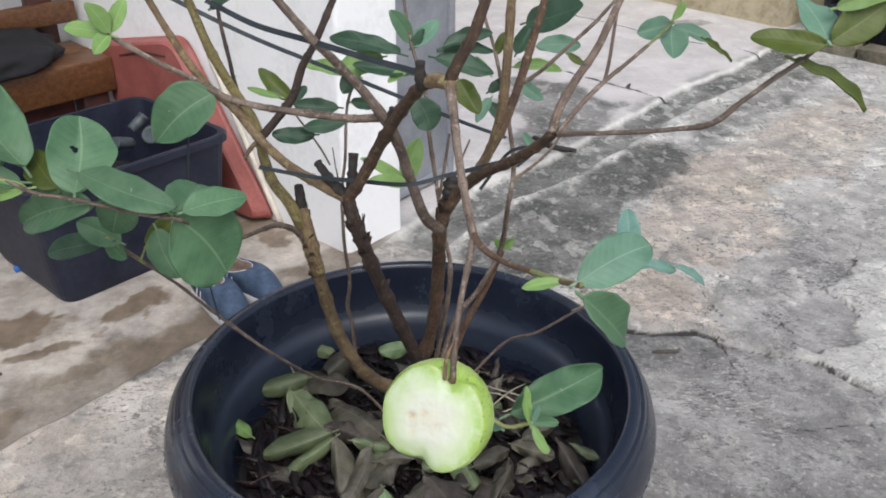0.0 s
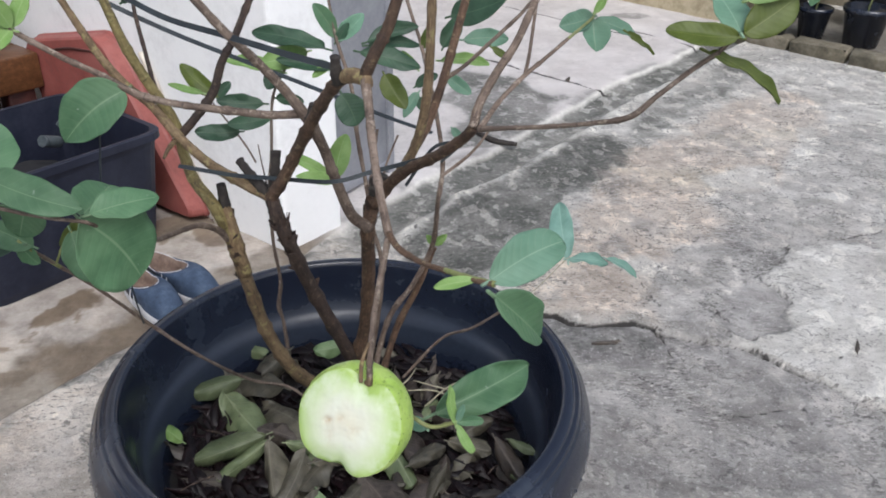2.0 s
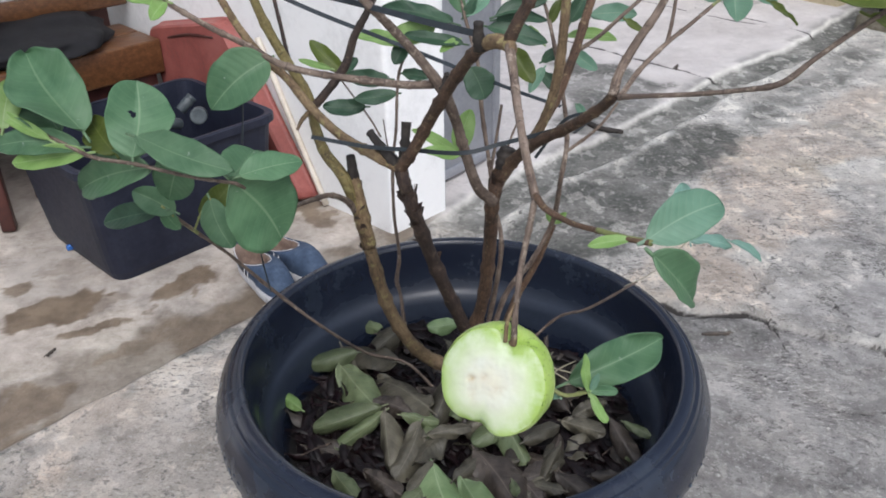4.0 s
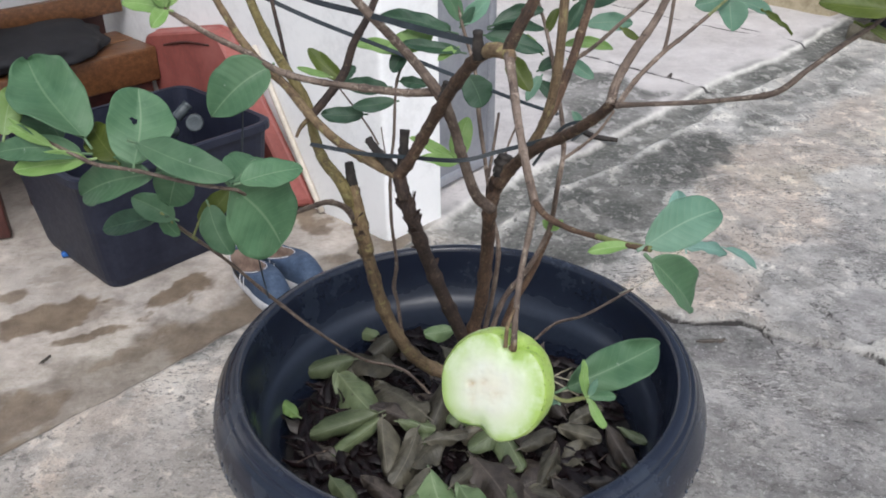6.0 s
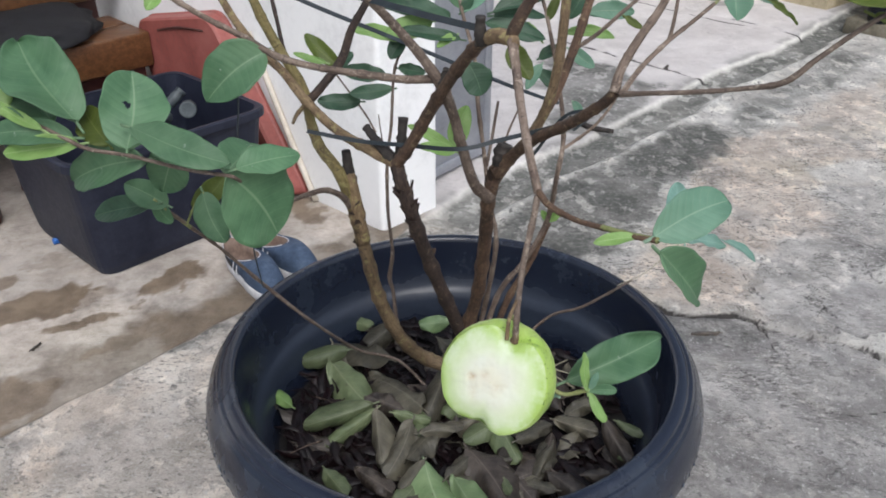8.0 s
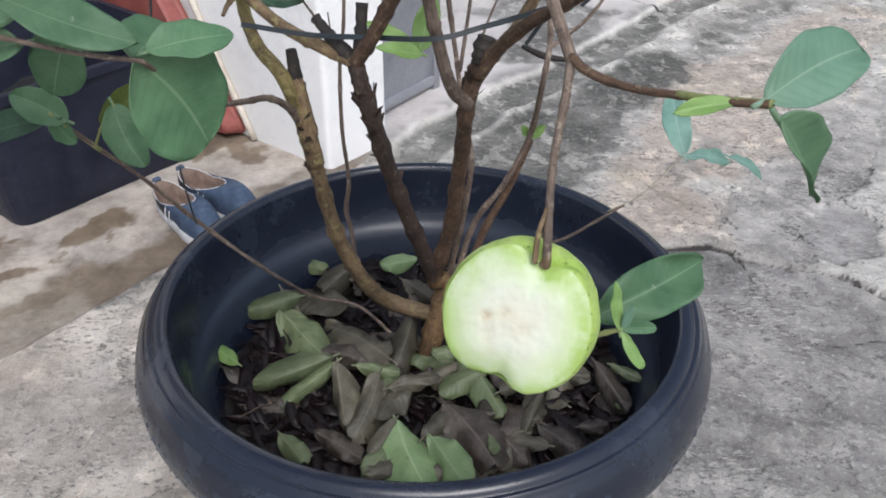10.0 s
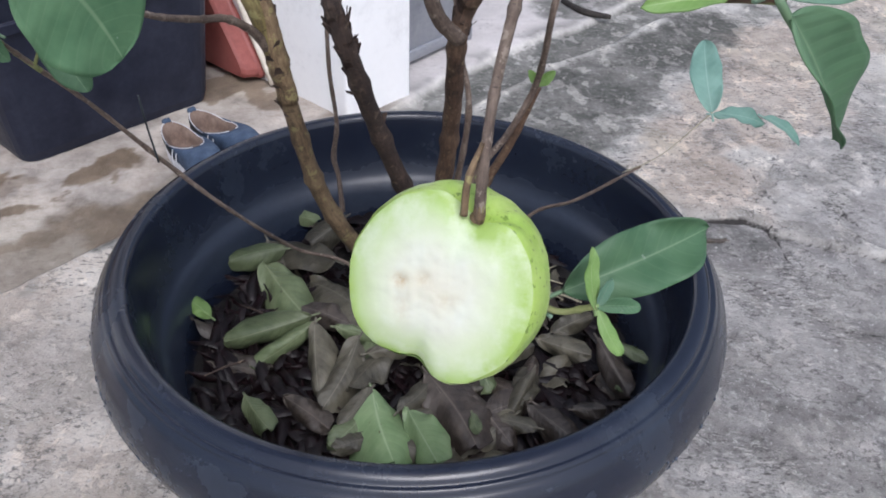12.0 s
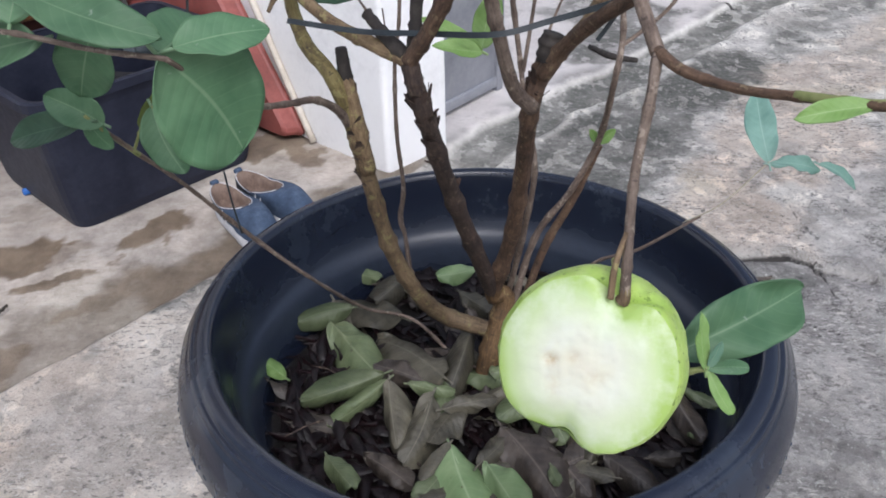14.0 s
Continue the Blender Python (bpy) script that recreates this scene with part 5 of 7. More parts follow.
# the low left twig
LT = [(-0.045, 0.040, 0.300), (-0.094, 0.080, 0.325), (-0.150, 0.078, 0.345), (-0.193, -0.003, 0.449), (-0.238, -0.032, 0.520), (-0.271, -0.072, 0.594), (-0.292, -0.096, 0.634), (-0.304, -0.122, 0.669)]
branch(LT, [0.0030, 0.0028, 0.0028, 0.0027, 0.0030, 0.0025, 0.0026, 0.0022], BARK_GREY, name="twig")
branch([LT[-2], (-0.300, -0.109, 0.653), LT[-1], (-0.312, -0.127, 0.682)], [0.0030, 0.0027, 0.0024, 0.0018], BARK_GREEN, name="twig")
branch([(-0.294, -0.099, 0.639), (-0.281, -0.102, 0.663), (-0.269, -0.105, 0.679)], [0.0018, 0.0016, 0.0013], BARK_GREEN, name="twig")
# the curling twig and the leafy spray to the left
branch([(-0.127, -0.054, 0.634), (-0.134, -0.073, 0.659), (-0.146, -0.100, 0.680), (-0.157, -0.135, 0.693), (-0.162, -0.217, 0.728), (-0.174, -0.262, 0.761), (-0.181, -0.298, 0.789)], [0.0054, 0.0044, 0.0036, 0.0030, 0.0024, 0.0020, 0.0018], BARK_GREY)
branch([(-0.181, -0.298, 0.789), (-0.218, -0.292, 0.792), (-0.260, -0.281, 0.797), (-0.295, -0.273, 0.799), (-0.315, -0.265, 0.804), (-0.347, -0.254, 0.814), (-0.390, -0.246, 0.820)], [0.0018, 0.0018, 0.0019, 0.0021, 0.0019, 0.0017, 0.0015], BARK_GREY)
# the long grey twig to the upper left
branch([(-0.032, -0.146, 0.813), (-0.058, -0.149, 0.813), (-0.088, -0.148, 0.816), (-0.137, -0.150, 0.824), (-0.171, -0.151, 0.834), (-0.200, -0.149, 0.851), (-0.228, -0.147, 0.865), (-0.255, -0.145, 0.881), (-0.266, -0.146, 0.889)], [0.0052, 0.0044, 0.0044, 0.0038, 0.0040, 0.0034, 0.0032, 0.0030, 0.0024], BARK_GREY)
# the fruiting twig
branch([(0.024, -0.273, 0.884), (0.026, -0.296, 0.873), (0.028, -0.328, 0.858), (0.032, -0.361, 0.839), (0.037, -0.388, 0.822)], [0.0050, 0.0042, 0.0037, 0.0035, 0.0036], BARK_GREY)
FR = [(0.037, -0.388, 0.823), (0.033, -0.402, 0.809), (0.027, -0.417, 0.785), (0.0235, -0.436, 0.764), (0.0227, -0.4425, 0.7494)]
branch(FR, [0.0032, 0.0030, 0.0027, 0.0027, 0.0030], BARK_GREY, name="twig")
branch([(0.023, -0.432, 0.771), (0.0185, -0.440, 0.762), (0.0175, -0.4425, 0.7490)], [0.0012, 0.0018, 0.0020], BARK_TAN, name="twig")
branch([(0.037, -0.388, 0.823), (0.043, -0.406, 0.822), (0.056, -0.427, 0.824), (0.070, -0.446, 0.829), (0.080, -0.461, 0.833), (0.091, -0.475, 0.838)], [0.0032, 0.0030, 0.0025, 0.0023, 0.0023, 0.0022], BARK_RED, name="twig")
branch([(0.068, -0.444, 0.829), (0.080, -0.460, 0.833), (0.092, -0.475, 0.838)], [0.0022, 0.0026, 0.0026], BARK_GREEN, name="twig")
branch([(0.023, -0.418, 0.749), (0.034, -0.386, 0.694), (0.063, -0.367, 0.645), (0.085, -0.372, 0.651)], [0.0020, 0.0022, 0.0024, 0.0022], BARK_GREEN, name="twig")

# leaves of the left spray
T = tree
add_leaf(T, (-0.186, -0.294, 0.790), (-0.157, -0.266, 0.722), 0.86, GREEN, (0.25, -0.7, 0.65), 0.06, 0.05, blunt=1.0, ribs=0.0022)
add_leaf(T, (-0.179, -0.291, 0.792), (-0.135, -0.265, 0.797), 0.55, GREEN, (0.1, -0.5, 0.85), 0.06, 0.2, wave=0.02)
add_leaf(T, (-0.188, -0.284, 0.787), (-0.180, -0.233, 0.792), 0.75, GREEN, (0.1, -0.7, 0.7), 0.1, 0.2)
add_leaf(T, (-0.258, -0.277, 0.819), (-0.181, -0.305, 0.808), 0.36, GREEN, (0.1, -0.6, 0.8), 0.05, 0.25)
add_leaf(T, (-0.264, -0.277, 0.801), (-0.267, -0.233, 0.848), 0.84, GREEN, (0.3, -0.85, 0.4), 0.05, 0.12, blunt=1.0, holes=((0.54, 0.16, 0.034), (0.57, 0.26, 0.030)), ribs=0.0024)
add_leaf(T, (-0.307, -0.258, 0.815), (-0.366, -0.204, 0.866), 0.64, GREEN, (0.45, -0.75, 0.45), 0.10, 0.55, wave=0.05, blunt=0.5, ribs=0.0024)
add_leaf(T, (-0.330, -0.249, 0.808), (-0.394, -0.196, 0.845), 0.58, GREEN, (0.3, -0.7, 0.6), 0.12, 0.4, wave=0.05)
add_leaf(T, (-0.283, -0.264, 0.799), (-0.313, -0.233, 0.819), 0.6, OLIVE, (0.1, -0.8, 0.5), 0.1, 0.2)
add_leaf(T, (-0.373, -0.254, 0.816), (-0.368, -0.227, 0.852), 0.55, LIME, (0.3, -0.8, 0.4), 0.1, 0.2)
add_leaf(T, (-0.333, -0.262, 0.810), (-0.378, -0.246, 0.830), 0.22, LIME, (0.2, -0.7, 0.6), 0.1, 0.2)
add_leaf(T, (-0.310, -0.262, 0.804), (-0.382, -0.264, 0.809), 0.36, GREEN, (0.1, -0.7, 0.7), 0.05, 0.15)
add_leaf(T, (-0.305, -0.265, 0.800), (-0.367, -0.263, 0.790), 0.36, LIME, (0.1, -0.75, 0.6), -0.08, 0.35)
add_leaf(T, (-0.253, -0.276, 0.792), (-0.334, -0.253, 0.765), 0.46, GREEN, (0.1, -0.75, 0.6), 0.05, 0.2)
add_leaf(T, (-0.243, -0.227, 0.785), (-0.265, -0.231, 0.739), 0.75, GREEN, (0.1, -0.8, 0.5), 0.05, 0.15)
add_leaf(T, (-0.300, -0.125, 0.674), (-0.337, -0.129, 0.700), 0.68, GREEN, (0.1, -0.8, 0.55), 0.05, 0.2)
add_leaf(T, (-0.312, -0.127, 0.677), (-0.385, -0.118, 0.661), 0.38, DEEP, (0.1, -0.7, 0.7), 0.1, 0.2)
add_leaf(T, (-0.313, -0.125, 0.681), (-0.300, -0.121, 0.651), 0.55, GREEN, (0.1, -0.8, 0.5), 0.1, 0.2)
add_leaf(T, (-0.284, -0.100, 0.658), (-0.250, -0.096, 0.692), 0.55, OLIVE, (0.1, -0.8, 0.5), 0.05, 0.25)
add_leaf(T, (-0.270, -0.105, 0.679), (-0.250, -0.120, 0.630), 0.62, GREEN, (0.1, -0.8, 0.5), 0.05, 0.15)
# upper left
add_leaf(T, (-0.181, -0.152, 0.838), (-0.229, -0.187, 0.813), 0.82, GREEN, (0.15, -0.75, 0.6), 0.28, 0.35, blunt=0.6, ribs=0.0024)
add_leaf(T, (-0.262, -0.147, 0.888), (-0.302, -0.147, 0.899), 0.45, LIME, (0.2, -0.7, 0.7), 0.1, 0.2)
add_leaf(T, (-0.264, -0.146, 0.890), (-0.275, -0.154, 0.916), 0.6, LIME, (0.2, -0.7, 0.7), 0.1, 0.2)
add_leaf(T, (-0.264, -0.147, 0.888), (-0.271, -0.168, 0.881), 0.7, LIME, (0.2, -0.7, 0.7), 0.1, 0.2)
add_leaf(T, (-0.263, -0.143, 0.890), (-0.250, -0.141, 0.917), 0.5, LIME, (0.2, -0.7, 0.7), 0.1, 0.2)
add_leaf(T, (-0.199, -0.053, 0.888), (-0.176, -0.056, 0.903), 0.5, DEEP, (0.2, -0.7, 0.7), 0.1, 0.2)
# the cluster behind the straps
add_leaf(T, (-0.023, 0.058, 0.812), (-0.103, 0.078, 0.830), 0.30, DEEP, (0.0, -0.6, 0.8), 0.1, 0.2)
add_leaf(T, (-0.044, 0.076, 0.803), (-0.093, 0.059, 0.797), 0.55, LIME, (0.0, -0.8, 0.5), 0.1, 0.2)
add_leaf(T, (-0.012, 0.057, 0.789), (-0.075, 0.052, 0.804), 0.30, DEEP, (0.0, -0.7, 0.7), 0.1, 0.25)
add_leaf(T, (-0.004, -0.023, 0.788), (0.011, -0.035, 0.758), 0.92, DEEP, (0.0, -0.85, 0.5), 0.05, 0.1, blunt=0.8)
add_leaf(T, (-0.074, 0.074, 0.781), (-0.133, 0.070, 0.798), 0.28, LIME, (0.0, -0.7, 0.7), 0.08, 0.2)
add_leaf(T, (-0.077, 0.081, 0.784), (-0.091, 0.065, 0.765), 0.75, DEEP, (0.0, -0.8, 0.6), 0.1, 0.2)
add_leaf(T, (-0.155, 0.116, 0.737), (-0.196, 0.125, 0.776), 0.40, OLIVE, (0.0, -0.8, 0.6), 0.1, 0.3)
add_leaf(T, (-0.170, 0.108, 0.745), (-0.207, 0.104, 0.759), 0.26, LIME, (0.0, -0.8, 0.6), 0.05, 0.3)
add_leaf(T, (-0.155, 0.116, 0.737), (-0.141, 0.125, 0.753), 0.6, DEEP, (0.0, -0.8, 0.6), 0.05, 0.3)
add_leaf(T, (-0.098, 0.084, 0.740), (-0.149, 0.076, 0.748), 0.42, DEEP, (0.0, -0.8, 0.6), 0.05, 0.3)
add_leaf(T, (-0.090, 0.076, 0.725), (-0.138, 0.064, 0.725), 0.40, DEEP, (0.0, -0.8, 0.6), 0.05, 0.3)
add_leaf(T, (-0.129, 0.087, 0.705), (-0.178, 0.077, 0.710), 0.46, DEEP, (0.0, -0.8, 0.6), 0.05, 0.3, wave=0.05)
add_leaf(T, (-0.083, 0.083, 0.747), (-0.052, 0.077, 0.745), 0.5, DEEP, (0.0, -0.8, 0.6), 0.05, 0.3, wave=0.05)
add_leaf(T, (-0.017, 0.025, 0.672), (-0.004, 0.040, 0.718), 0.55, LIME, (0.0, -0.9, 0.4), 0.05, 0.2)
add_leaf(T, (-0.017, 0.024, 0.670), (-0.069, 0.023, 0.701), 0.25, LIME, (0.0, -0.8, 0.6), 0.1, 0.3)
add_leaf(T, (-0.017, 0.024, 0.669), (-0.057, 0.008, 0.684), 0.42, LIME, (0.0, -0.7, 0.7), 0.1, 0.3)
add_leaf(T, (0.023, 0.053, 0.820), (0.079, 0.064, 0.836), 0.32, DEEP, (0.0, -0.7, 0.7), 0.1, 0.2)
add_leaf(T, (0.024, 0.061, 0.814), (0.084, 0.065, 0.818), 0.26, DEEP, (0.0, -0.7, 0.7), 0.1, 0.2)
add_leaf(T, (0.015, 0.057, 0.808), (0.081, 0.043, 0.800), 0.36, DEEP, (0.0, -0.7, 0.7), 0.1, 0.15)
add_leaf(T, (0.041, 0.016, 0.795), (0.061, -0.010, 0.767), 0.62, OLIVE, (0.0, -0.9, 0.4), 0.05, 0.2)
add_leaf(T, (-0.010, 0.073, 0.816), (0.019, 0.078, 0.844), 0.55, SAGE, (0.0, -0.8, 0.6), 0.05, 0.2)
add_leaf(T, (-0.012, 0.072, 0.814), (0.003, 0.072, 0.835), 0.5, DEEP, (0.0, -0.8, 0.6), 0.05, 0.2)
add_leaf(T, (-0.012, 0.074, 0.819), (-0.034, 0.082, 0.854), 0.5, GREEN, (0.0, -0.8, 0.6), 0.05, 0.2)
add_leaf(T, (-0.016, 0.060, 0.793), (-0.037, 0.043, 0.785), 0.4, LIME, (0.0, -0.8, 0.6), 0.05, 0.2)
add_leaf(T, (0.084, 0.060, 0.810), (0.095, 0.064, 0.835), 0.45, OLIVE, (0.0, -0.8, 0.6), 0.05, 0.2)
add_leaf(T, (0.108, 0.081, 0.805), (0.125, 0.089, 0.838), 0.6, DEEP, (0.0, -0.8, 0.6), 0.05, 0.2)
add_leaf(T, (0.135, 0.116, 0.804), (0.186, 0.108, 0.808), 0.45, SAGE, (0.0, -0.8, 0.6), 0.05, 0.2)
add_leaf(T, (0.146, -0.046, 0.842), (0.163, -0.051, 0.832), 0.45, OLIVE, (0.0, -0.8, 0.6), 0.05, 0.2)
add_leaf(T, (0.107, 0.094, 0.786), (0.162, 0.084, 0.786), 0.28, LIME, (0.0, -0.7, 0.7), 0.05, 0.2)
add_leaf(T, (0.114, 0.095, 0.767), (0.141, 0.076, 0.753), 0.5, SAGE, (0.0, -0.8, 0.6), 0.05, 0.2)
add_leaf(T, (0.076, 0.059, 0.767), (0.100, 0.056, 0.782), 0.5, DEEP, (0.0, -0.8, 0.6), 0.05, 0.2)
add_leaf(T, (0.079, 0.056, 0.761), (0.062, 0.033, 0.743), 0.4, SAGE, (0.0, -0.8, 0.6), 0.05, 0.2)
add_leaf(T, (0.076, 0.053, 0.756), (0.100, 0.033, 0.741), 0.5, DEEP, (0.0, -0.8, 0.6), 0.05, 0.2)
add_leaf(T, (0.079, 0.068, 0.784), (0.062, 0.069, 0.805), 0.35, LIME, (0.0, -0.8, 0.6), 0.05, 0.2)
add_leaf(T, (0.119, 0.065, 0.714), (0.129, 0.048, 0.704), 0.5, SAGE, (0.0, -0.8, 0.6), 0.05, 0.2)
add_leaf(T, (0.110, 0.016, 0.857), (0.163, -0.006, 0.881), 0.62, DEEP, (0.0, -0.7, 0.7), 0.05, 0.15)
# the right sprays
add_leaf(T, (0.231, -0.094, 0.881), (0.234, -0.110, 0.857), 1.05, SAGE, (0.1, -0.85, 0.5), 0.05, 0.25, blunt=0.7)
add_leaf(T, (0.231, -0.095, 0.884), (0.199, -0.103, 0.878), 0.7, SAGE, (0.1, -0.8, 0.6), 0.05, 0.25)
add_leaf(T, (0.233, -0.094, 0.881), (0.276, -0.097, 0.868), 0.35, SAGE, (0.1, -0.7, 0.7), 0.05, 0.2)
add_leaf(T, (0.264, -0.096, 0.870), (0.295, -0.100, 0.852), 0.28, OLIVE, (0.1, -0.7, 0.7), 0.15, 0.3)
add_leaf(T, (0.228, -0.108, 0.891), (0.238, -0.108, 0.906), 0.5, LIME, (0.1, -0.8, 0.6), 0.05, 0.2)
branch([(0.188, -0.185, 0.889), (0.211, -0.135, 0.885), (0.232, -0.092, 0.884), (0.247, -0.059, 0.895)], [0.0020, 0.0018, 0.0018, 0.0016], BARK_GREEN, name="twig", onward=0.075)
add_leaf(T, (0.281, -0.297, 0.921), (0.234, -0.285, 0.924), 0.46, OLIVE, (0.1, -0.75, 0.6), 0.05, 0.15)
add_leaf(T, (0.269, -0.281, 0.906), (0.328, -0.299, 0.883), 0.20, OLIVE, (0.1, -0.6, 0.75), 0.1, 0.3)
add_leaf(T, (0.283, -0.295, 0.924), (0.275, -0.259, 0.946), 0.62, SAGE, (0.1, -0.8, 0.5), 0.05, 0.2)
add_leaf(T, (0.285, -0.296, 0.923), (0.322, -0.290, 0.948), 0.62, OLIVE, (0.1, -0.8, 0.5), 0.05, 0.15)
add_leaf(T, (0.287, -0.288, 0.944), (0.324, -0.293, 0.956), 0.4, LIME, (0.1, -0.8, 0.5), 0.05, 0.15)
# the leaves at the end of the fruiting twig
add_leaf(T, (0.090, -0.473, 0.839), (0.135, -0.454, 0.854), 0.56, SAGE, (0.05, -0.75, 0.65), 0.14, 0.25, blunt=0.9, ribs=0.005)
add_leaf(T, (0.091, -0.485, 0.837), (0.128, -0.469, 0.796), 0.52, GREEN, (0.5, -0.7, 0.5), 0.14, 0.3, blunt=0.5, ribs=0.004)
add_leaf(T, (0.083, -0.464, 0.834), (0.060, -0.467, 0.833), 0.34, LIME, (0.0, -0.6, 0.8), 0.05, 0.2)
# the blue-green leaves of the twig in the pot
add_leaf(T, (0.270, 0.058, 0.538), (0.267, 0.122, 0.588), 0.40, BLUE_SAGE, (-0.25, -0.85, 0.45), 0.05, 0.2)
add_leaf(T, (0.271, 0.057, 0.537), (0.329, 0.064, 0.529), 0.30, BLUE_SAGE, (0.0, -0.5, 0.85), 0.12, 0.3, wave=0.05)
add_leaf(T, (0.324, 0.066, 0.531), (0.373, 0.061, 0.509), 0.24, BLUE_SAGE, (0.0, -0.5, 0.85), 0.10, 0.3)
# the sprout beside the fruit
add_leaf(T, (0.070, -0.359, 0.649), (0.150, -0.327, 0.669), 0.42, GREEN, (-0.05, -0.80, 0.6), 0.06, 0.25, wave=0.06, blunt=0.75, ribs=0.003)
add_leaf(T, (0.085, -0.373, 0.650), (0.081, -0.364, 0.679), 0.27, LIME, (0.2, -0.9, 0.4), 0.02, 0.3, blunt=1.4)
add_leaf(T, (0.085, -0.372, 0.651), (0.106, -0.373, 0.652), 0.42, GREEN, (0.0, -0.8, 0.6), 0.02, 0.2, blunt=1.2)
add_leaf(T, (0.086, -0.373, 0.650), (0.098, -0.385, 0.632), 0.34, LIME, (0.2, -0.8, 0.5), 0.02, 0.2, blunt=1.4)
add_leaf(T, (0.086, -0.372, 0.652), (0.091, -0.371, 0.666), 0.45, SAGE, (0.2, -0.8, 0.5), 0.02, 0.3)
add_leaf(T, (0.063, -0.368, 0.642), (0.052, -0.349, 0.636), 0.5, SAGE, (0.0, -0.8, 0.6), 0.02, 0.2)
for k, (bx, by) in enumerate(((0.0, 0.0), (0.010, 0.004), (-0.007, 0.005))):
    base = Vector((0.098, 0.065, 0.559))
    add_leaf(T, base, base + Vector((0.012 * (k - 1) + 0.004, -0.006, 0.016)), 0.5, LIME, (0.2, -0.8, 0.5), 0.05, 0.3, seed=k, name="bud_leaf")

# ---- the bitten guava fruit ----
FRUIT = Vector((0.0132, -0.4405, 0.7180))


def build_fruit():
    """A round fruit, bitten flat on one side; the stalk sits in a dimple at the edge of the bite."""
    top = thing("guava_fruit", "ripe green guava with its white flesh bitten open", "fruit")
    front, up = Vector((-0.02, -0.765, 0.645)).normalized(), Vector((0.0, 0.645, 0.765))
    up = (up - front * up.dot(front)).normalized()
    right = up.cross(front)
    turn = Matrix((right, up, front)).transposed()
    R, sides, rim_angle = 0.0366, 96, radians(71)
    axis = Vector((-0.31, -0.21, 0.93)).normalized()
    e1 = Vector((1, 0, 0)) - axis * axis.x
    e1.normalize()
    e2 = axis.cross(e1)
    dimple, notch, nick = Vector((0.30, 0.70, 0.65)).normalized(), Vector((-0.36, -0.93, 0.02)).normalized(), Vector((-0.64, -0.77, 0.0)).normalized()

    def near(p, q, wide):
        return math.exp(-(p.angle(q) / wide) ** 2)

    d1 = dimple.orthogonal().normalized()
    d2 = dimple.cross(d1)

    def pucker(p):
        round_ = math.atan2(p.dot(d2), p.dot(d1))
        return math.cos(round_ * 10 + 2.0 * noise.noise(p * 3)) * (near(p, dimple, 0.42) - near(p, dimple, 0.16))

    def body(p):
        low = Vector((p.x, p.y, 0.35 * p.z))
        r = 1.0 - 0.20 * near(p, dimple, 0.27) + 0.030 * near(p, dimple, 0.62) - 0.20 * near(low, notch, 0.23) - 0.06 * near(low, nick, 0.20)
        r += 0.018 * noise.noise(p * 2.6) + 0.012 * noise.noise(p * 7 + Vector((3, 0, 0))) + 0.004 * noise.noise(p * 19)
        return R * (r + 0.034 * pucker(p))

    def way(theta, a):
        return axis * math.cos(theta) + (e1 * math.cos(a) + e2 * math.sin(a)) * math.sin(theta)
    ang = [2 * math.pi * k / sides for k in range(sides)]

    def sheet(loops):
        verts, faces = [v for lp in loops for v in lp], []
        for i in range(len(loops) - 1):
            for k in range(sides):
                o, q = i * sides, (k + 1) % sides
                faces.append((o + k, o + sides + k, o + sides + q, o + q))
        return verts, faces
    edge = [rim_angle + 0.05 * noise.noise((math.cos(a) * 2, math.sin(a) * 2, 5)) for a in ang]
    # the skin rounds over from the edge of the bite to the back
    loops = []
    for f in np.linspace(0, 1, 30) ** 1.3:
        row = []
        for a, e in zip(ang, edge):
            p = way(e + (math.pi - e) * f, a)
            tuck = 0.014 * math.exp(-f / 0.03)
            row.append(FRUIT + turn @ (p * (body(p) * (1 - tuck))))
        loops.append(row)
    put_mesh("skin", mesh_of("skin", *sheet(loops), SKIN), top, "bumpy bright green guava skin")
    # the open flesh: uneven, bitten, with the seed core
    loops, ring, brown = [], [], []
    middle = axis * (R * math.cos(rim_angle))
    for f in np.linspace(0.004, 1, 40):
        row = []
        for a, e in zip(ang, edge):
            p = way(e, a)
            rim = p * (body(p) * 0.986)
            q = middle.lerp(rim, f)
            q -= axis * ((rim - middle).dot(axis) * (f - f ** 6))
            x, y = q.x, q.y
            h = 0.0040 * (1 - f ** 3) + (0.0005 * noise.noise((x * 110, y * 110, 2)) + 0.0002 * noise.noise((x * 380, y * 380, 5))) * (1 - f ** 8)
            core = math.exp(-(((x + 0.0157) / 0.0028) ** 2 + ((y - 0.0010) / 0.0022) ** 2)) + 0.5 * math.exp(-(((x + 0.0075) / 0.0026) ** 2 + ((y - 0.0015) / 0.0022) ** 2))
            core += 0.30 * math.exp(-(((x + 0.0150) / 0.003) ** 2 + ((y + 0.0080) / 0.006) ** 2)) + 0.35 * math.exp(-(((x - 0.0010) / 0.0036) ** 2 + ((y + 0.0062) / 0.0024) ** 2))
            h -= 0.0012 * core + 0.0010 * math.exp(-(((x + 0.014) / 0.010) ** 2 + ((y + 0.025) / 0.008) ** 2))
            row.append(FRUIT + turn @ (q + axis * h))
            lean = 0.10 * max(0.0, math.cos(a - 0.5))
            ring.append(min(1.0, f * (1 + lean) + 0.30 * near(p, dimple, 0.36) * f ** 3 + 0.06 * noise.noise((x * 90, y * 90, 8)) * f))
            brown.append(min(1, core) * 0.8)
        loops.append(row)
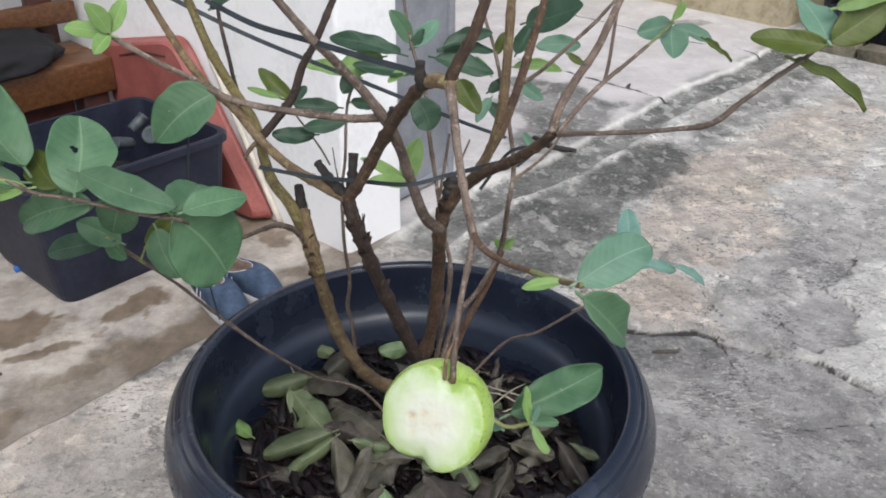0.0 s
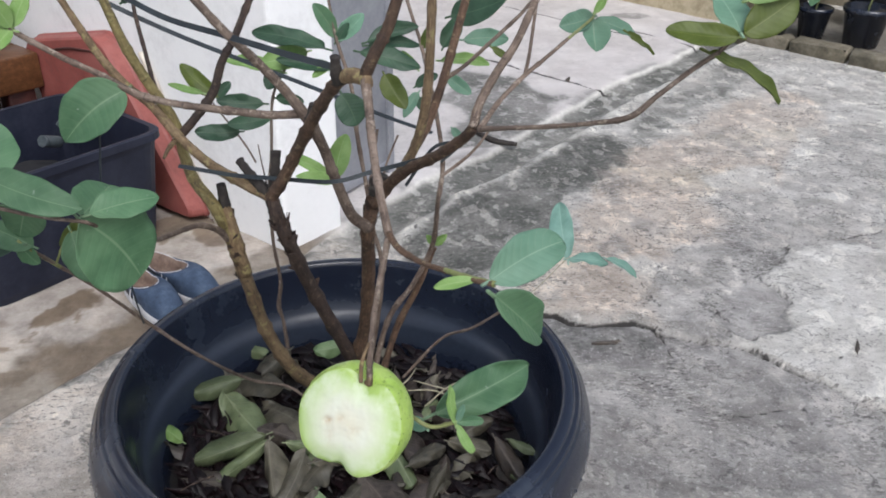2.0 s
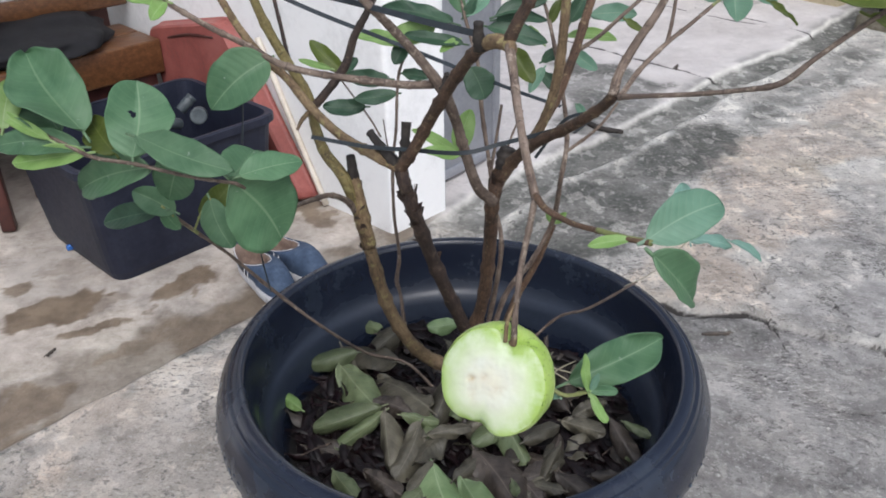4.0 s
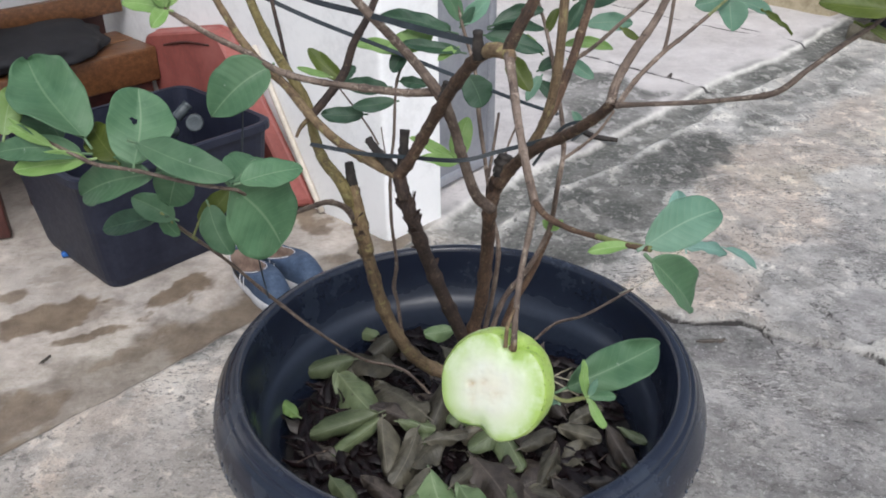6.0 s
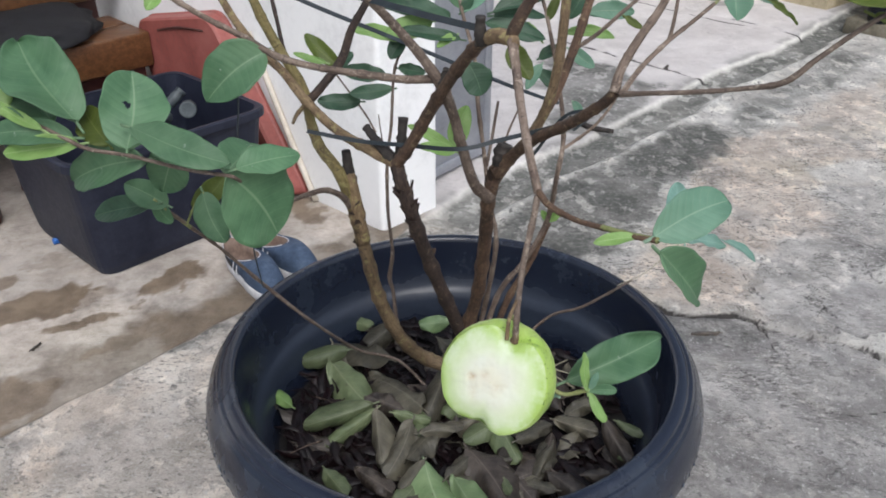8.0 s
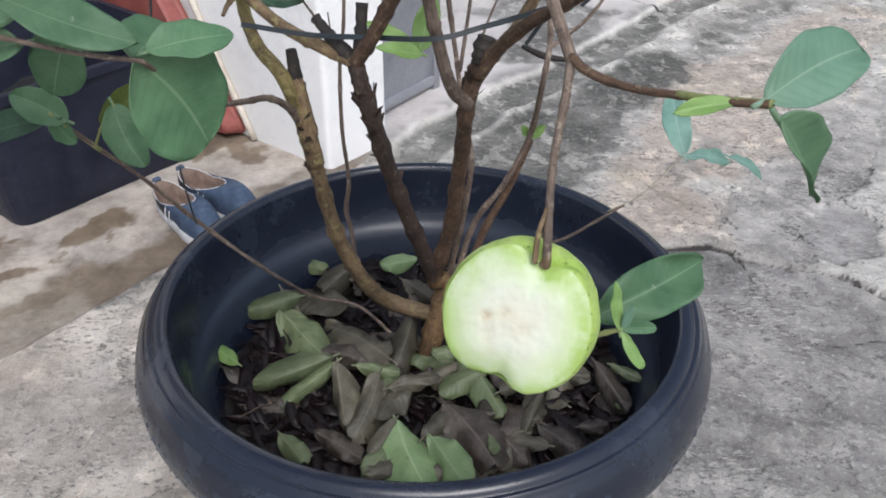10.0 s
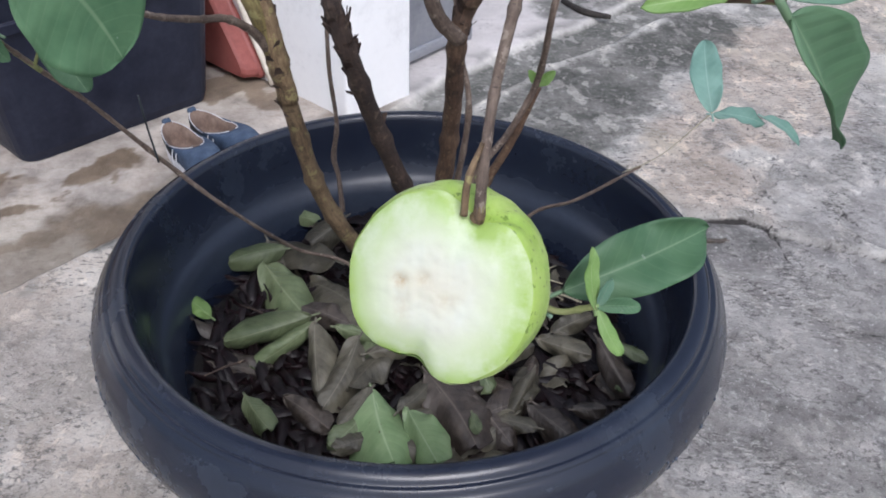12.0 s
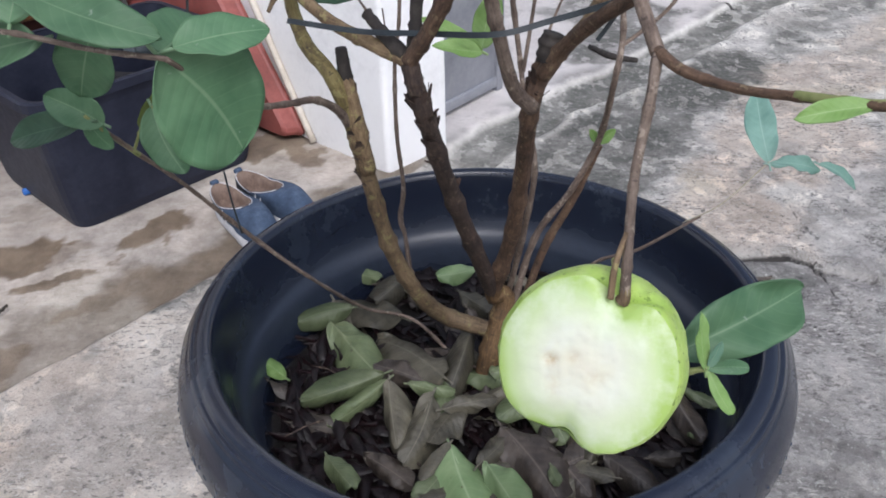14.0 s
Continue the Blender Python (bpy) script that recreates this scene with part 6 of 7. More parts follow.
    put_mesh("flesh", mesh_of("flesh", *sheet(loops[::-1]), FLESH, True, {"ring": [v for i in range(len(loops) - 1, -1, -1) for v in ring[i * sides:(i + 1) * sides]], "brown": [v for i in range(len(loops) - 1, -1, -1) for v in brown[i * sides:(i + 1) * sides]]}), top, "white bitten flesh with a browning core")
    foot = FRUIT + turn @ (dimple * R * 0.84)
    put_mesh("stalk", bark_mesh("stalk", [foot, foot.lerp(Vector(FR[-1]), 0.6), Vector(FR[-1]), Vector(FR[-2])], [0.0026, 0.0023, 0.0021, 0.0018], BARK_TAN, 9, 6, 0.15, 2), top, "short brown stalk")
    return top


build_fruit()

# ---- leaf litter on the soil ----


def fallen(base, tip, ratio, material, label, face=(0.0, -0.25, 0.95), bend=0.1, fold=0.2, wave=0.060, blunt=0.8, roll=0.0, seed=None, ribs=0.006):
    rg = random.Random(int(abs(base[0] * 9000 + tip[1] * 5000)))
    face = Vector(face) + Vector((rg.uniform(-0.2, 0.2), rg.uniform(-0.3, 0.0), 0))
    base, tip = Vector(base) + Vector((0, 0, 0.007)), Vector(tip) + Vector((0, 0, 0.011))
    ob = add_leaf(None, base, tip, ratio, material, face, bend + rg.uniform(0.03, 0.17), -0.7 * abs(fold) - rg.uniform(0.0, 0.22), wave * rg.uniform(0.8, 1.7), blunt, roll + rg.uniform(0.08, 0.34), seed, "fallen_leaf", ribs=ribs)
    return tagged(ob, label, "leaf", "fallen leaves in the pot")


PALE, GREYL, BROWNL, FRESH = "fading yellow-green fallen guava leaf", "dry grey-brown fallen leaf", "curled dark brown fallen leaf", "fresh green fallen leaf on the soil"
fallen((-0.169, 0.112, 0.312), (-0.227, 0.083, 0.316), 0.62, DRY_GREEN, PALE, (0, -0.5, 0.85), 0.12)
fallen((-0.190, 0.088, 0.306), (-0.131, -0.002, 0.316), 0.52, DRY_GREEN, PALE, (0.2, -0.4, 0.9), 0.05)
fallen((-0.232, 0.001, 0.300), (-0.270, 0.022, 0.310), 0.48, LIME, FRESH, (0, -0.3, 0.95), 0.05)
fallen((-0.121, -0.017, 0.322), (-0.202, -0.059, 0.314), 0.42, DRY_GREEN, PALE, (-0.15, -0.75, 0.65), 0.16, -0.22, blunt=1.0, roll=0.32, ribs=0.010)
fallen((-0.117, -0.022, 0.318), (-0.171, -0.077, 0.304), 0.40, DRY_GREEN, PALE, (-0.15, -0.75, 0.65), 0.16, -0.22, blunt=1.0, roll=0.32, ribs=0.010)
fallen((-0.057, -0.022, 0.322), (-0.140, 0.071, 0.316), 0.52, DRY_GREY, GREYL, (0, -0.3, 0.95), 0.05)
fallen((-0.103, 0.164, 0.325), (-0.138, 0.115, 0.318), 0.72, DRY_GREY, GREYL, (0, -0.5, 0.85), 0.1)
fallen((-0.108, 0.085, 0.318), (-0.206, 0.147, 0.312), 0.42, DRY_GREY, GREYL, (0, -0.3, 0.95), 0.08)
fallen((-0.177, 0.193, 0.306), (-0.142, 0.171, 0.312), 0.5, DRY_GREEN, PALE, (0, -0.5, 0.85), 0.08)
fallen((-0.115, -0.032, 0.326), (-0.110, -0.111, 0.318), 0.50, DRY_GREY, GREYL, (-0.2, -0.4, 0.9), 0.1, -0.2, roll=0.3)
fallen((-0.068, -0.052, 0.326), (-0.094, -0.131, 0.320), 0.52, DRY_GREY, GREYL, (0.1, -0.4, 0.9), 0.1, 0.3)
fallen((-0.025, 0.052, 0.332), (-0.049, -0.047, 0.326), 0.46, DRY_GREY, GREYL, (0.2, -0.5, 0.85), 0.15, -0.3, roll=0.6)
fallen((-0.059, -0.071, 0.322), (-0.003, -0.063, 0.330), 0.4, DRY_GREY, GREYL, (0, -0.4, 0.9), 0.15, -0.2)
fallen((-0.094, -0.035, 0.324), (-0.046, -0.045, 0.324), 0.4, DRY_GREEN, PALE, (0, -0.4, 0.9), 0.12, -0.2, roll=0.4)
fallen((-0.050, -0.115, 0.318), (-0.023, -0.202, 0.326), 0.78, FRESH_LEAF, FRESH, (0.1, -0.35, 0.9), 0.06, 0.1)
fallen((-0.015, -0.140, 0.318), (0.009, -0.202, 0.324), 0.62, FRESH_LEAF, FRESH, (-0.1, -0.35, 0.9), 0.1, 0.1)
fallen((-0.051, -0.132, 0.310), (-0.082, -0.182, 0.312), 0.45, DRY_GREEN, PALE, (0, -0.3, 0.95), 0.05)
fallen((-0.020, 0.165, 0.330), (-0.064, 0.143, 0.334), 0.55, FRESH_LEAF, FRESH, (0, -0.6, 0.8), 0.05)
fallen((0.001, -0.095, 0.322), (0.046, -0.179, 0.318), 0.66, DRY_BROWN, BROWNL, (0, -0.35, 0.9), 0.1, 0.25)
fallen((0.024, -0.020, 0.328), (0.066, -0.101, 0.322), 0.45, DRY_GREEN, PALE, (0.2, -0.4, 0.85), 0.12, -0.2, roll=0.4)
fallen((0.052, -0.050, 0.326), (0.001, -0.081, 0.322), 0.55, DRY_GREEN, PALE, (-0.1, -0.4, 0.85), 0.12, -0.2)
fallen((0.061, -0.086, 0.326), (0.110, -0.060, 0.330), 0.5, DRY_GREY, GREYL, (0.1, -0.5, 0.85), 0.12, 0.3)
fallen((0.106, -0.086, 0.322), (0.082, -0.141, 0.318), 0.5, DRY_GREY, GREYL, (0.2, -0.4, 0.85), 0.15, -0.3, roll=0.5)
fallen((0.099, -0.124, 0.312), (0.136, -0.166, 0.316), 0.62, DRY_BROWN, BROWNL, (0, -0.4, 0.9), 0.1, 0.2)
fallen((0.138, -0.132, 0.316), (0.169, -0.135, 0.320), 0.6, DRY_BROWN, BROWNL, (0.1, -0.4, 0.9), 0.1, 0.2)
fallen((0.172, -0.045, 0.328), (0.193, -0.108, 0.318), 0.5, DRY_BROWN, BROWNL, (-0.4, -0.4, 0.8), 0.15, 0.3)
fallen((0.191, -0.044, 0.322), (0.220, -0.068, 0.320), 0.4, DRY_GREEN, PALE, (0, -0.4, 0.9), 0.1)
fallen((0.179, -0.075, 0.306), (0.195, -0.098, 0.308), 0.5, DRY_GREEN, PALE, (0, -0.4, 0.9), 0.1)
fallen((-0.172, -0.116, 0.306), (-0.147, -0.157, 0.312), 0.6, DRY_GREEN, PALE, (0.2, -0.4, 0.9), 0.1)
fallen((-0.044, -0.164, 0.308), (-0.079, -0.185, 0.312), 0.5, DRY_GREY, GREYL, (0, -0.4, 0.9), 0.15)
fallen((0.044, -0.147, 0.324), (0.049, -0.169, 0.322), 0.6, DRY_GREEN, PALE, (0, -0.4, 0.9), 0.1)
fallen((-0.040, 0.129, 0.322), (-0.008, 0.092, 0.322), 0.6, DRY_GREY, GREYL, (0, -0.5, 0.9), 0.1)
fallen((-0.050, -0.117, 0.322), (-0.073, -0.157, 0.316), 0.55, DRY_GREY, GREYL, (0, -0.4, 0.9), 0.1, 0.3)
fallen((-0.024, -0.142, 0.318), (0.010, -0.100, 0.324), 0.5, DRY_GREY, GREYL, (0.1, -0.4, 0.9), 0.1, 0.3)

rng = random.Random(31)
for k in range(34):
    x, y = rng.uniform(-0.07, 0.15), rng.uniform(-0.175, 0.03)
    turn, long_ = rng.uniform(0, 2 * math.pi), rng.uniform(0.045, 0.075)
    base = Vector((PX0 + x, PY0 + y, 0.304 + rng.uniform(0.0, 0.008)))
    tip = base + Vector((math.cos(turn) * long_, math.sin(turn) * long_, rng.uniform(-0.004, 0.010)))
    base.z += 0.004 * rng.random()
    if math.hypot(tip.x - PX0, tip.y - PY0) > 0.205:
        continue
    u = rng.random()
    fallen(base, tip, rng.uniform(0.42, 0.6), DRY_GREY if u < 0.6 else DRY_BROWN if u < 0.85 else DRY_GREEN, GREYL if u < 0.6 else BROWNL if u < 0.85 else PALE, (rng.gauss(0, 0.25), -0.4 + rng.gauss(0, 0.2), 0.85), rng.uniform(-0.05, 0.25), rng.uniform(-0.3, 0.3), 0.07, 0.8, rng.uniform(0, 0.3), 300 + k, 0.007)
for a, b_, c in (((0.060, 0.075, 0.318), (0.105, 0.062, 0.326), (0.148, 0.036, 0.316)), ((0.075, 0.100, 0.316), (0.110, 0.072, 0.324), (0.150, 0.062, 0.318)), ((0.088, 0.040, 0.318), (0.118, 0.066, 0.326), (0.146, 0.098, 0.316)), ((0.040, 0.060, 0.322), (0.066, 0.084, 0.330), (0.080, 0.118, 0.324)), ((0.100, 0.030, 0.318), (0.136, 0.040, 0.322), (0.168, 0.030, 0.318))):
    v, f = tube([a, b_, c], [0.0010, 0.0012, 0.0008], 6, 4)
    tagged(put_mesh("dry_stick", mesh_of("dry_stick", v, f, BARK_PALE)), "thin pale dry stick lying on the leaf litter", "stick", "dry sticks in the pot")
rng = random.Random(11)
kinds = {"mulch": [], "brown": [], "grey": []}
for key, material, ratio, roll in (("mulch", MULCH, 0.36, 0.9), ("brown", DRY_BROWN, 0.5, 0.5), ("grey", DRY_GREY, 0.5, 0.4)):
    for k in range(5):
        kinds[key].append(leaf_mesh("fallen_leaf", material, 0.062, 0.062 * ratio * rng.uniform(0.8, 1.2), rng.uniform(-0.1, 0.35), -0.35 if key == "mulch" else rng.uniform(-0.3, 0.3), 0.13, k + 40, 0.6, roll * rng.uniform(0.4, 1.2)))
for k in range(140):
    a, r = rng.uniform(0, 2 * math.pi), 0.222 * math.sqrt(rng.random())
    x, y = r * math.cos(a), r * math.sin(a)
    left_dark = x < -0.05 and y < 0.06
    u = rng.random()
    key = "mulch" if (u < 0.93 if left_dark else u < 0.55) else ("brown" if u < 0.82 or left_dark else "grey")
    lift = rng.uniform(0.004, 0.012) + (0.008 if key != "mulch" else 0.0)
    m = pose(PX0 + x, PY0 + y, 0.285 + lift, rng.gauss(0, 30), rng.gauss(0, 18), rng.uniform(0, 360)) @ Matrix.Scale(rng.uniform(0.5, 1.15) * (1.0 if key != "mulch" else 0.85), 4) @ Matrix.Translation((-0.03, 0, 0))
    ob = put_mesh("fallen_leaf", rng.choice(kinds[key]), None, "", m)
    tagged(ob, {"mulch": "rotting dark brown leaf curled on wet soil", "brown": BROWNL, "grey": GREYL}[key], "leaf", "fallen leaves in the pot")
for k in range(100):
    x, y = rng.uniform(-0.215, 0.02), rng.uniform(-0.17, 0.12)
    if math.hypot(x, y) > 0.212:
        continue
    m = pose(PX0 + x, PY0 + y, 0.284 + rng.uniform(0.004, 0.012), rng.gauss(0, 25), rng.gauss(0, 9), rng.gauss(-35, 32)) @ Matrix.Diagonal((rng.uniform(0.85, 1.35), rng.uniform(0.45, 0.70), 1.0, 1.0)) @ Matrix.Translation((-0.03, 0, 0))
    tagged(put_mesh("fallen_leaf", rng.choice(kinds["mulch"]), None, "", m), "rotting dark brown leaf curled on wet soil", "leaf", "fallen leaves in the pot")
for k in range(9):
    a, r = rng.uniform(0, 2 * math.pi), 0.20 * math.sqrt(rng.random())
    p = Vector((PX0 + r * math.cos(a), PY0 + r * math.sin(a), 0.300 + rng.uniform(0, 0.014)))
    d = Vector((rng.uniform(-1, 1), rng.uniform(-1, 1), rng.uniform(-0.15, 0.15))).normalized() * rng.uniform(0.010, 0.026)
    me = bark_mesh("dead_twig", [p - d, p + Vector((0, 0, 0.002)), p + d], [0.0012, 0.0011, 0.0006], BARK_DARK, 6, 4, 0.3, k)
    tagged(put_mesh("dead_twig", me), "thin dry twig lying among the fallen leaves", "twig", "twigs in the pot")


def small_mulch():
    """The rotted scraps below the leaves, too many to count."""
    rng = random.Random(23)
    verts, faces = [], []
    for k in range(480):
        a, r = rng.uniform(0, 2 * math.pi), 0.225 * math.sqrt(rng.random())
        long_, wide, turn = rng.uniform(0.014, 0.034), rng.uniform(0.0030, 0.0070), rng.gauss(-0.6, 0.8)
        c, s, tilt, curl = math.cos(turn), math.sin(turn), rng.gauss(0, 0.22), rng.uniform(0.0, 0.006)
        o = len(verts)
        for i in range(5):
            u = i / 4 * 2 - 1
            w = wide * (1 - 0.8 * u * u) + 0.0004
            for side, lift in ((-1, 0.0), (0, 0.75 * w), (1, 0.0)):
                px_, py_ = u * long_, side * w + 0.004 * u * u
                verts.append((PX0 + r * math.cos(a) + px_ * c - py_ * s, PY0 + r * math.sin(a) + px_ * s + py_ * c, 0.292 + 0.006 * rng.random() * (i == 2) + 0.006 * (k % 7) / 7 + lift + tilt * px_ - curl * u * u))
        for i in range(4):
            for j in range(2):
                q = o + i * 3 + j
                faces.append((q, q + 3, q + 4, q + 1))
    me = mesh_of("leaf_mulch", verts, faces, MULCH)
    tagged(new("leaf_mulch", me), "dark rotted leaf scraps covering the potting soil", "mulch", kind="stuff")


small_mulch()

# ---- straps that tie the branches ----


def ribbon(points, width, thick=0.0008, steps=8, face=(0, -0.7, 0.7), twist=0.0):
    verts, faces = [], []
    line = curve_points(points, steps)
    for i, p in enumerate(line):
        p = Vector(p)
        d = (Vector(line[min(i + 1, len(line) - 1)]) - Vector(line[max(i - 1, 0)])).normalized()
        n = Vector(face)
        n = (n - d * n.dot(d)).normalized()
        n = Matrix.Rotation(twist * i / len(line), 3, d) @ n
        s = d.cross(n)
        verts += [p + s * width / 2, p + s * width / 2 - n * thick, p - s * width / 2 - n * thick, p - s * width / 2]
        if i:
            o = 4 * i - 4
            faces += [(o + a, o + (a + 1) % 4, o + 4 + (a + 1) % 4, o + 4 + a) for a in range(4)]
    faces += [(3, 2, 1, 0), tuple(len(verts) - 4 + a for a in range(4))]
    return verts, faces


def strap(points, width, twist=0.0, face=(0, -0.7, 0.7)):
    v, f = ribbon(points, width, twist=twist, face=face)
    return tagged(put_mesh("tie_strap", mesh_of("tie_strap", v, f, STRAP, False)), "flat black plastic strap tying the branches", "strap", "tie straps")


strap([(-0.203, -0.049, 0.895), (-0.150, -0.099, 0.885), (-0.094, -0.150, 0.884), (-0.039, -0.201, 0.883), (0.004, -0.246, 0.885)], 0.0052, 0.5)
strap([(-0.279, 0.074, 0.873), (-0.222, 0.057, 0.849), (-0.166, 0.041, 0.828), (-0.086, 0.017, 0.803), (-0.019, -0.004, 0.782), (0.039, -0.034, 0.768), (0.087, -0.060, 0.759)], 0.0052, -0.6)
strap([(-0.166, -0.071, 0.732), (-0.110, -0.089, 0.729), (-0.067, -0.107, 0.733), (-0.012, -0.132, 0.740), (0.025, -0.127, 0.747), (0.051, -0.132, 0.756), (0.075, -0.142, 0.767)], 0.0042, 0.7)
strap([(0.057, -0.133, 0.735), (0.082, -0.147, 0.779), (0.103, -0.164, 0.789), (0.086, -0.181, 0.780)], 0.0030, 0.7)
for a, b, c in (((-0.209, -0.139, 0.839), (-0.209, -0.151, 0.797), (-0.212, -0.162, 0.758)), ((-0.245, -0.040, 0.588), (-0.243, -0.040, 0.558), (-0.239, -0.040, 0.523))):
    v, f = tube([a, b, c], [0.0009, 0.0009, 0.0009], 5, 5, 0.1)
    tagged(put_mesh("string", mesh_of("string", v, f, STRAP)), "thin black string hanging from the twig", "string", "strings")

# ---- the dark crate with odds and ends ----
CF, CR, CL = Vector((-0.836, 0.788, 0.002)), Vector((-0.530, 1.118, 0.002)), Vector((-1.110, 1.035, 0.002))


def shell(corners_low, corners_high, wall, material, name, parent, base=True, label=""):
    """An open box with thick, tapering walls and rounded upright corners."""
    def rounded(c, r, n=5):
        out = []
        for k in range(4):
            p, a, b = c[k], c[k - 1], c[(k + 1) % 4]
            da, db = (a - p).normalized(), (b - p).normalized()
            for i in range(n + 1):
                t = i / n
                out.append(p + da * r * (1 - t) ** 2 + db * r * t ** 2)
        return out
    mid_l, mid_h = sum(corners_low, Vector()) / 4, sum(corners_high, Vector()) / 4
    loops = [rounded([mid_l + (p - mid_l) * 0.97 + Vector((0, 0, -0.0)) for p in corners_low], 0.04), rounded([p + Vector((0, 0, 0.02)) for p in corners_low], 0.045)]
    for t in (0.3, 0.6, 0.88):
        loops.append(rounded([a.lerp(b, t) for a, b in zip(corners_low, corners_high)], 0.05))
    up = Vector((0, 0, 1))
    lip = [mid_h + (p - mid_h) * 1.035 for p in corners_high]
    loops += [rounded([p - up * 0.020 for p in corners_high], 0.05), rounded([p - up * 0.018 for p in lip], 0.055), rounded([p for p in lip], 0.055), rounded([mid_h + (p - mid_h) * 1.01 + up * 0.003 for p in corners_high], 0.05)]
    inner_h = [mid_h + (p - mid_h) * (1 - wall) for p in corners_high]
    inner_l = [mid_l + (p - mid_l) * (1 - wall) + up * 0.012 for p in corners_low]
    loops += [rounded(inner_h, 0.048), rounded([a.lerp(b, 0.5) for a, b in zip(inner_h, inner_l)], 0.045), rounded(inner_l, 0.04)]
    n = len(loops[0])

    def band(rows, key, ends):
        verts, faces = [p for lp in rows for p in lp], []
        for o in range(0, (len(rows) - 1) * n, n):
            faces += [(o + k, o + (k + 1) % n, o + n + (k + 1) % n, o + n + k) for k in range(n)]
        if ends:
            faces += [tuple(range(n))[::-1], tuple(len(verts) - n + k for k in range(n))]
        return put_mesh(key, mesh_of(key, verts, faces, material, False), parent, label)
    lip_at = [p + Vector((0, 0, 0.0015)) for p in loops[9]]
    band(loops[:6] + loops[9:], name, True)
    band(loops[5:9] + [lip_at], "rim", False)


crate = thing("storage_crate", "dark blue-black plastic crate standing open on the porch", "crate")
CB = CR + CL - CF
low = [CF, CR, CB, CL]
cm = sum(low, Vector()) / 4
high = [cm + (p - cm) * 1.13 + Vector((0, 0, 0.300)) for p in low]
shell(low, high, 0.035, CRATE, "tub", crate)

def heap(name, centre, size, material, seed, label, category):
    bm = bmesh.new()
    bmesh.ops.create_icosphere(bm, subdivisions=4, radius=1.0)
    for v_ in bm.verts:
        n = noise.noise(v_.co * 2.1 + Vector((seed, 0, 0))) * 0.20 + noise.noise(v_.co * 6 + Vector((seed, 3, 0))) * 0.05
        v_.co = Vector((v_.co.x * size[0], v_.co.y * size[1], max(v_.co.z, -0.45) * size[2])) * (1 + n) + Vector(centre)
    return tagged(part(name, bm, material), label, category)


heap("plastic_bag", (cm.x, cm.y, 0.135), (0.145, 0.145, 0.085), CLOTH, 3, "crumpled black bag filling the crate", "bag")


def jar(at_, m, r, h):
    j = thing("plastic_jar", "small grey plastic jar lying in the crate", "jar", "jars in the crate", m=m)
    v, f = lathe([(0.0, 0.0), (r * 0.9, 0.0), (r, 0.004), (r, h * 0.8), (r * 0.8, h * 0.92), (r * 0.8, h)], 24)
    put_mesh("body", mesh_of("body", v, f, GREY_PLASTIC), j)
    v, f = lathe([(r * 0.8, h * 0.93), (r * 0.98, h * 0.93), (r * 1.0, h * 0.95), (r * 1.0, h * 1.12), (r * 0.9, h * 1.15), (r * 0.7, h * 1.13), (0.0, h * 1.13)], 24)
    put_mesh("lid", mesh_of("lid", v, f, GREY_PLASTIC), j, "ridged grey lid")
    return j


JA, JB, JC = Vector((-0.720, 1.217, 0.262)), Vector((-0.770, 1.164, 0.258)), Vector((-0.779, 1.290, 0.262))
jar(JA, look(JA + Vector((0.14, -0.5, 0.15)), JA) @ pose(0, 0, -0.55), 0.022, 0.05)
jar(JB, look(JB + Vector((-0.2, -0.45, 0.2)), JB) @ pose(0, 0, -0.55), 0.015, 0.05)
jar(JC, look(JC + Vector((0.3, 0.2, 0.3)), JC) @ pose(0, 0, -0.49), 0.015, 0.045)
bm = block(bmesh.new(), (0.03, 0.012, 0.014), pose(-1.012, 0.955, 0.012, 8, 0, 40), 0.003)
tagged(part("plastic_clip", bm, BLUE_PLASTIC), "small bright blue plastic piece on the floor", "plastic piece")

# ---- the terracotta trough and a pipe leaning on the wall ----
trough = thing("planter_trough", "red terracotta plastic tray leaning on the house wall", "tray")


def on_wall(u, z, off):
    return C1 + BACK * u + Vector((-0.657, -0.754, 0)) * off + Vector((0, 0, z))


def quad_loop(grow, off, r):
    c = [(0.272, 0.006, 1.35), (0.905, 0.006, 1.35), (1.000, 0.385, 1.0), (0.585, 0.470, 1.0)]
    mu, mz = sum(q[0] for q in c) / 4, sum(q[1] for q in c) / 4
    pts = [Vector((mu + (u - mu) * grow, mz + (z - mz) * grow)) for u, z, _ in c]
    out = []
    for k in range(4):
        p, a, b = pts[k], pts[k - 1], pts[(k + 1) % 4]
        da, db = (a - p).normalized(), (b - p).normalized()
        for i in range(6):
            t = i / 5
            q = p + da * r * (1 - t) ** 2 + db * r * t ** 2
            out.append(on_wall(q.x, max(q.y, 0.003), off))
    return out


loops = [quad_loop(1.0, 0.006, 0.05), quad_loop(1.0, 0.014, 0.05), quad_loop(0.985, 0.020, 0.05), quad_loop(0.965, 0.05, 0.05), quad_loop(0.94, 0.057, 0.05), quad_loop(0.80, 0.058, 0.05), quad_loop(0.40, 0.0575, 0.03)]
verts, faces, n = [], [], len(loops[0])
for i, lp in enumerate(loops):
    verts += lp
    if i:
        o = (i - 1) * n
        faces += [(o + k, o + (k + 1) % n, o + n + (k + 1) % n, o + n + k) for k in range(n)]
faces += [tuple(range(n))[::-1], tuple(len(verts) - n + k for k in range(n))]
put_mesh("tub", mesh_of("tub", verts, faces, TERRACOTTA, False), trough)
# Raised dark strip that draws the shadow line under the tray's lip.
v, f = tube([on_wall(0.62, 0.415, 0.058), on_wall(0.74, 0.402, 0.0595), on_wall(0.86, 0.372, 0.058)], [0.003, 0.0045, 0.003], 6, 5)
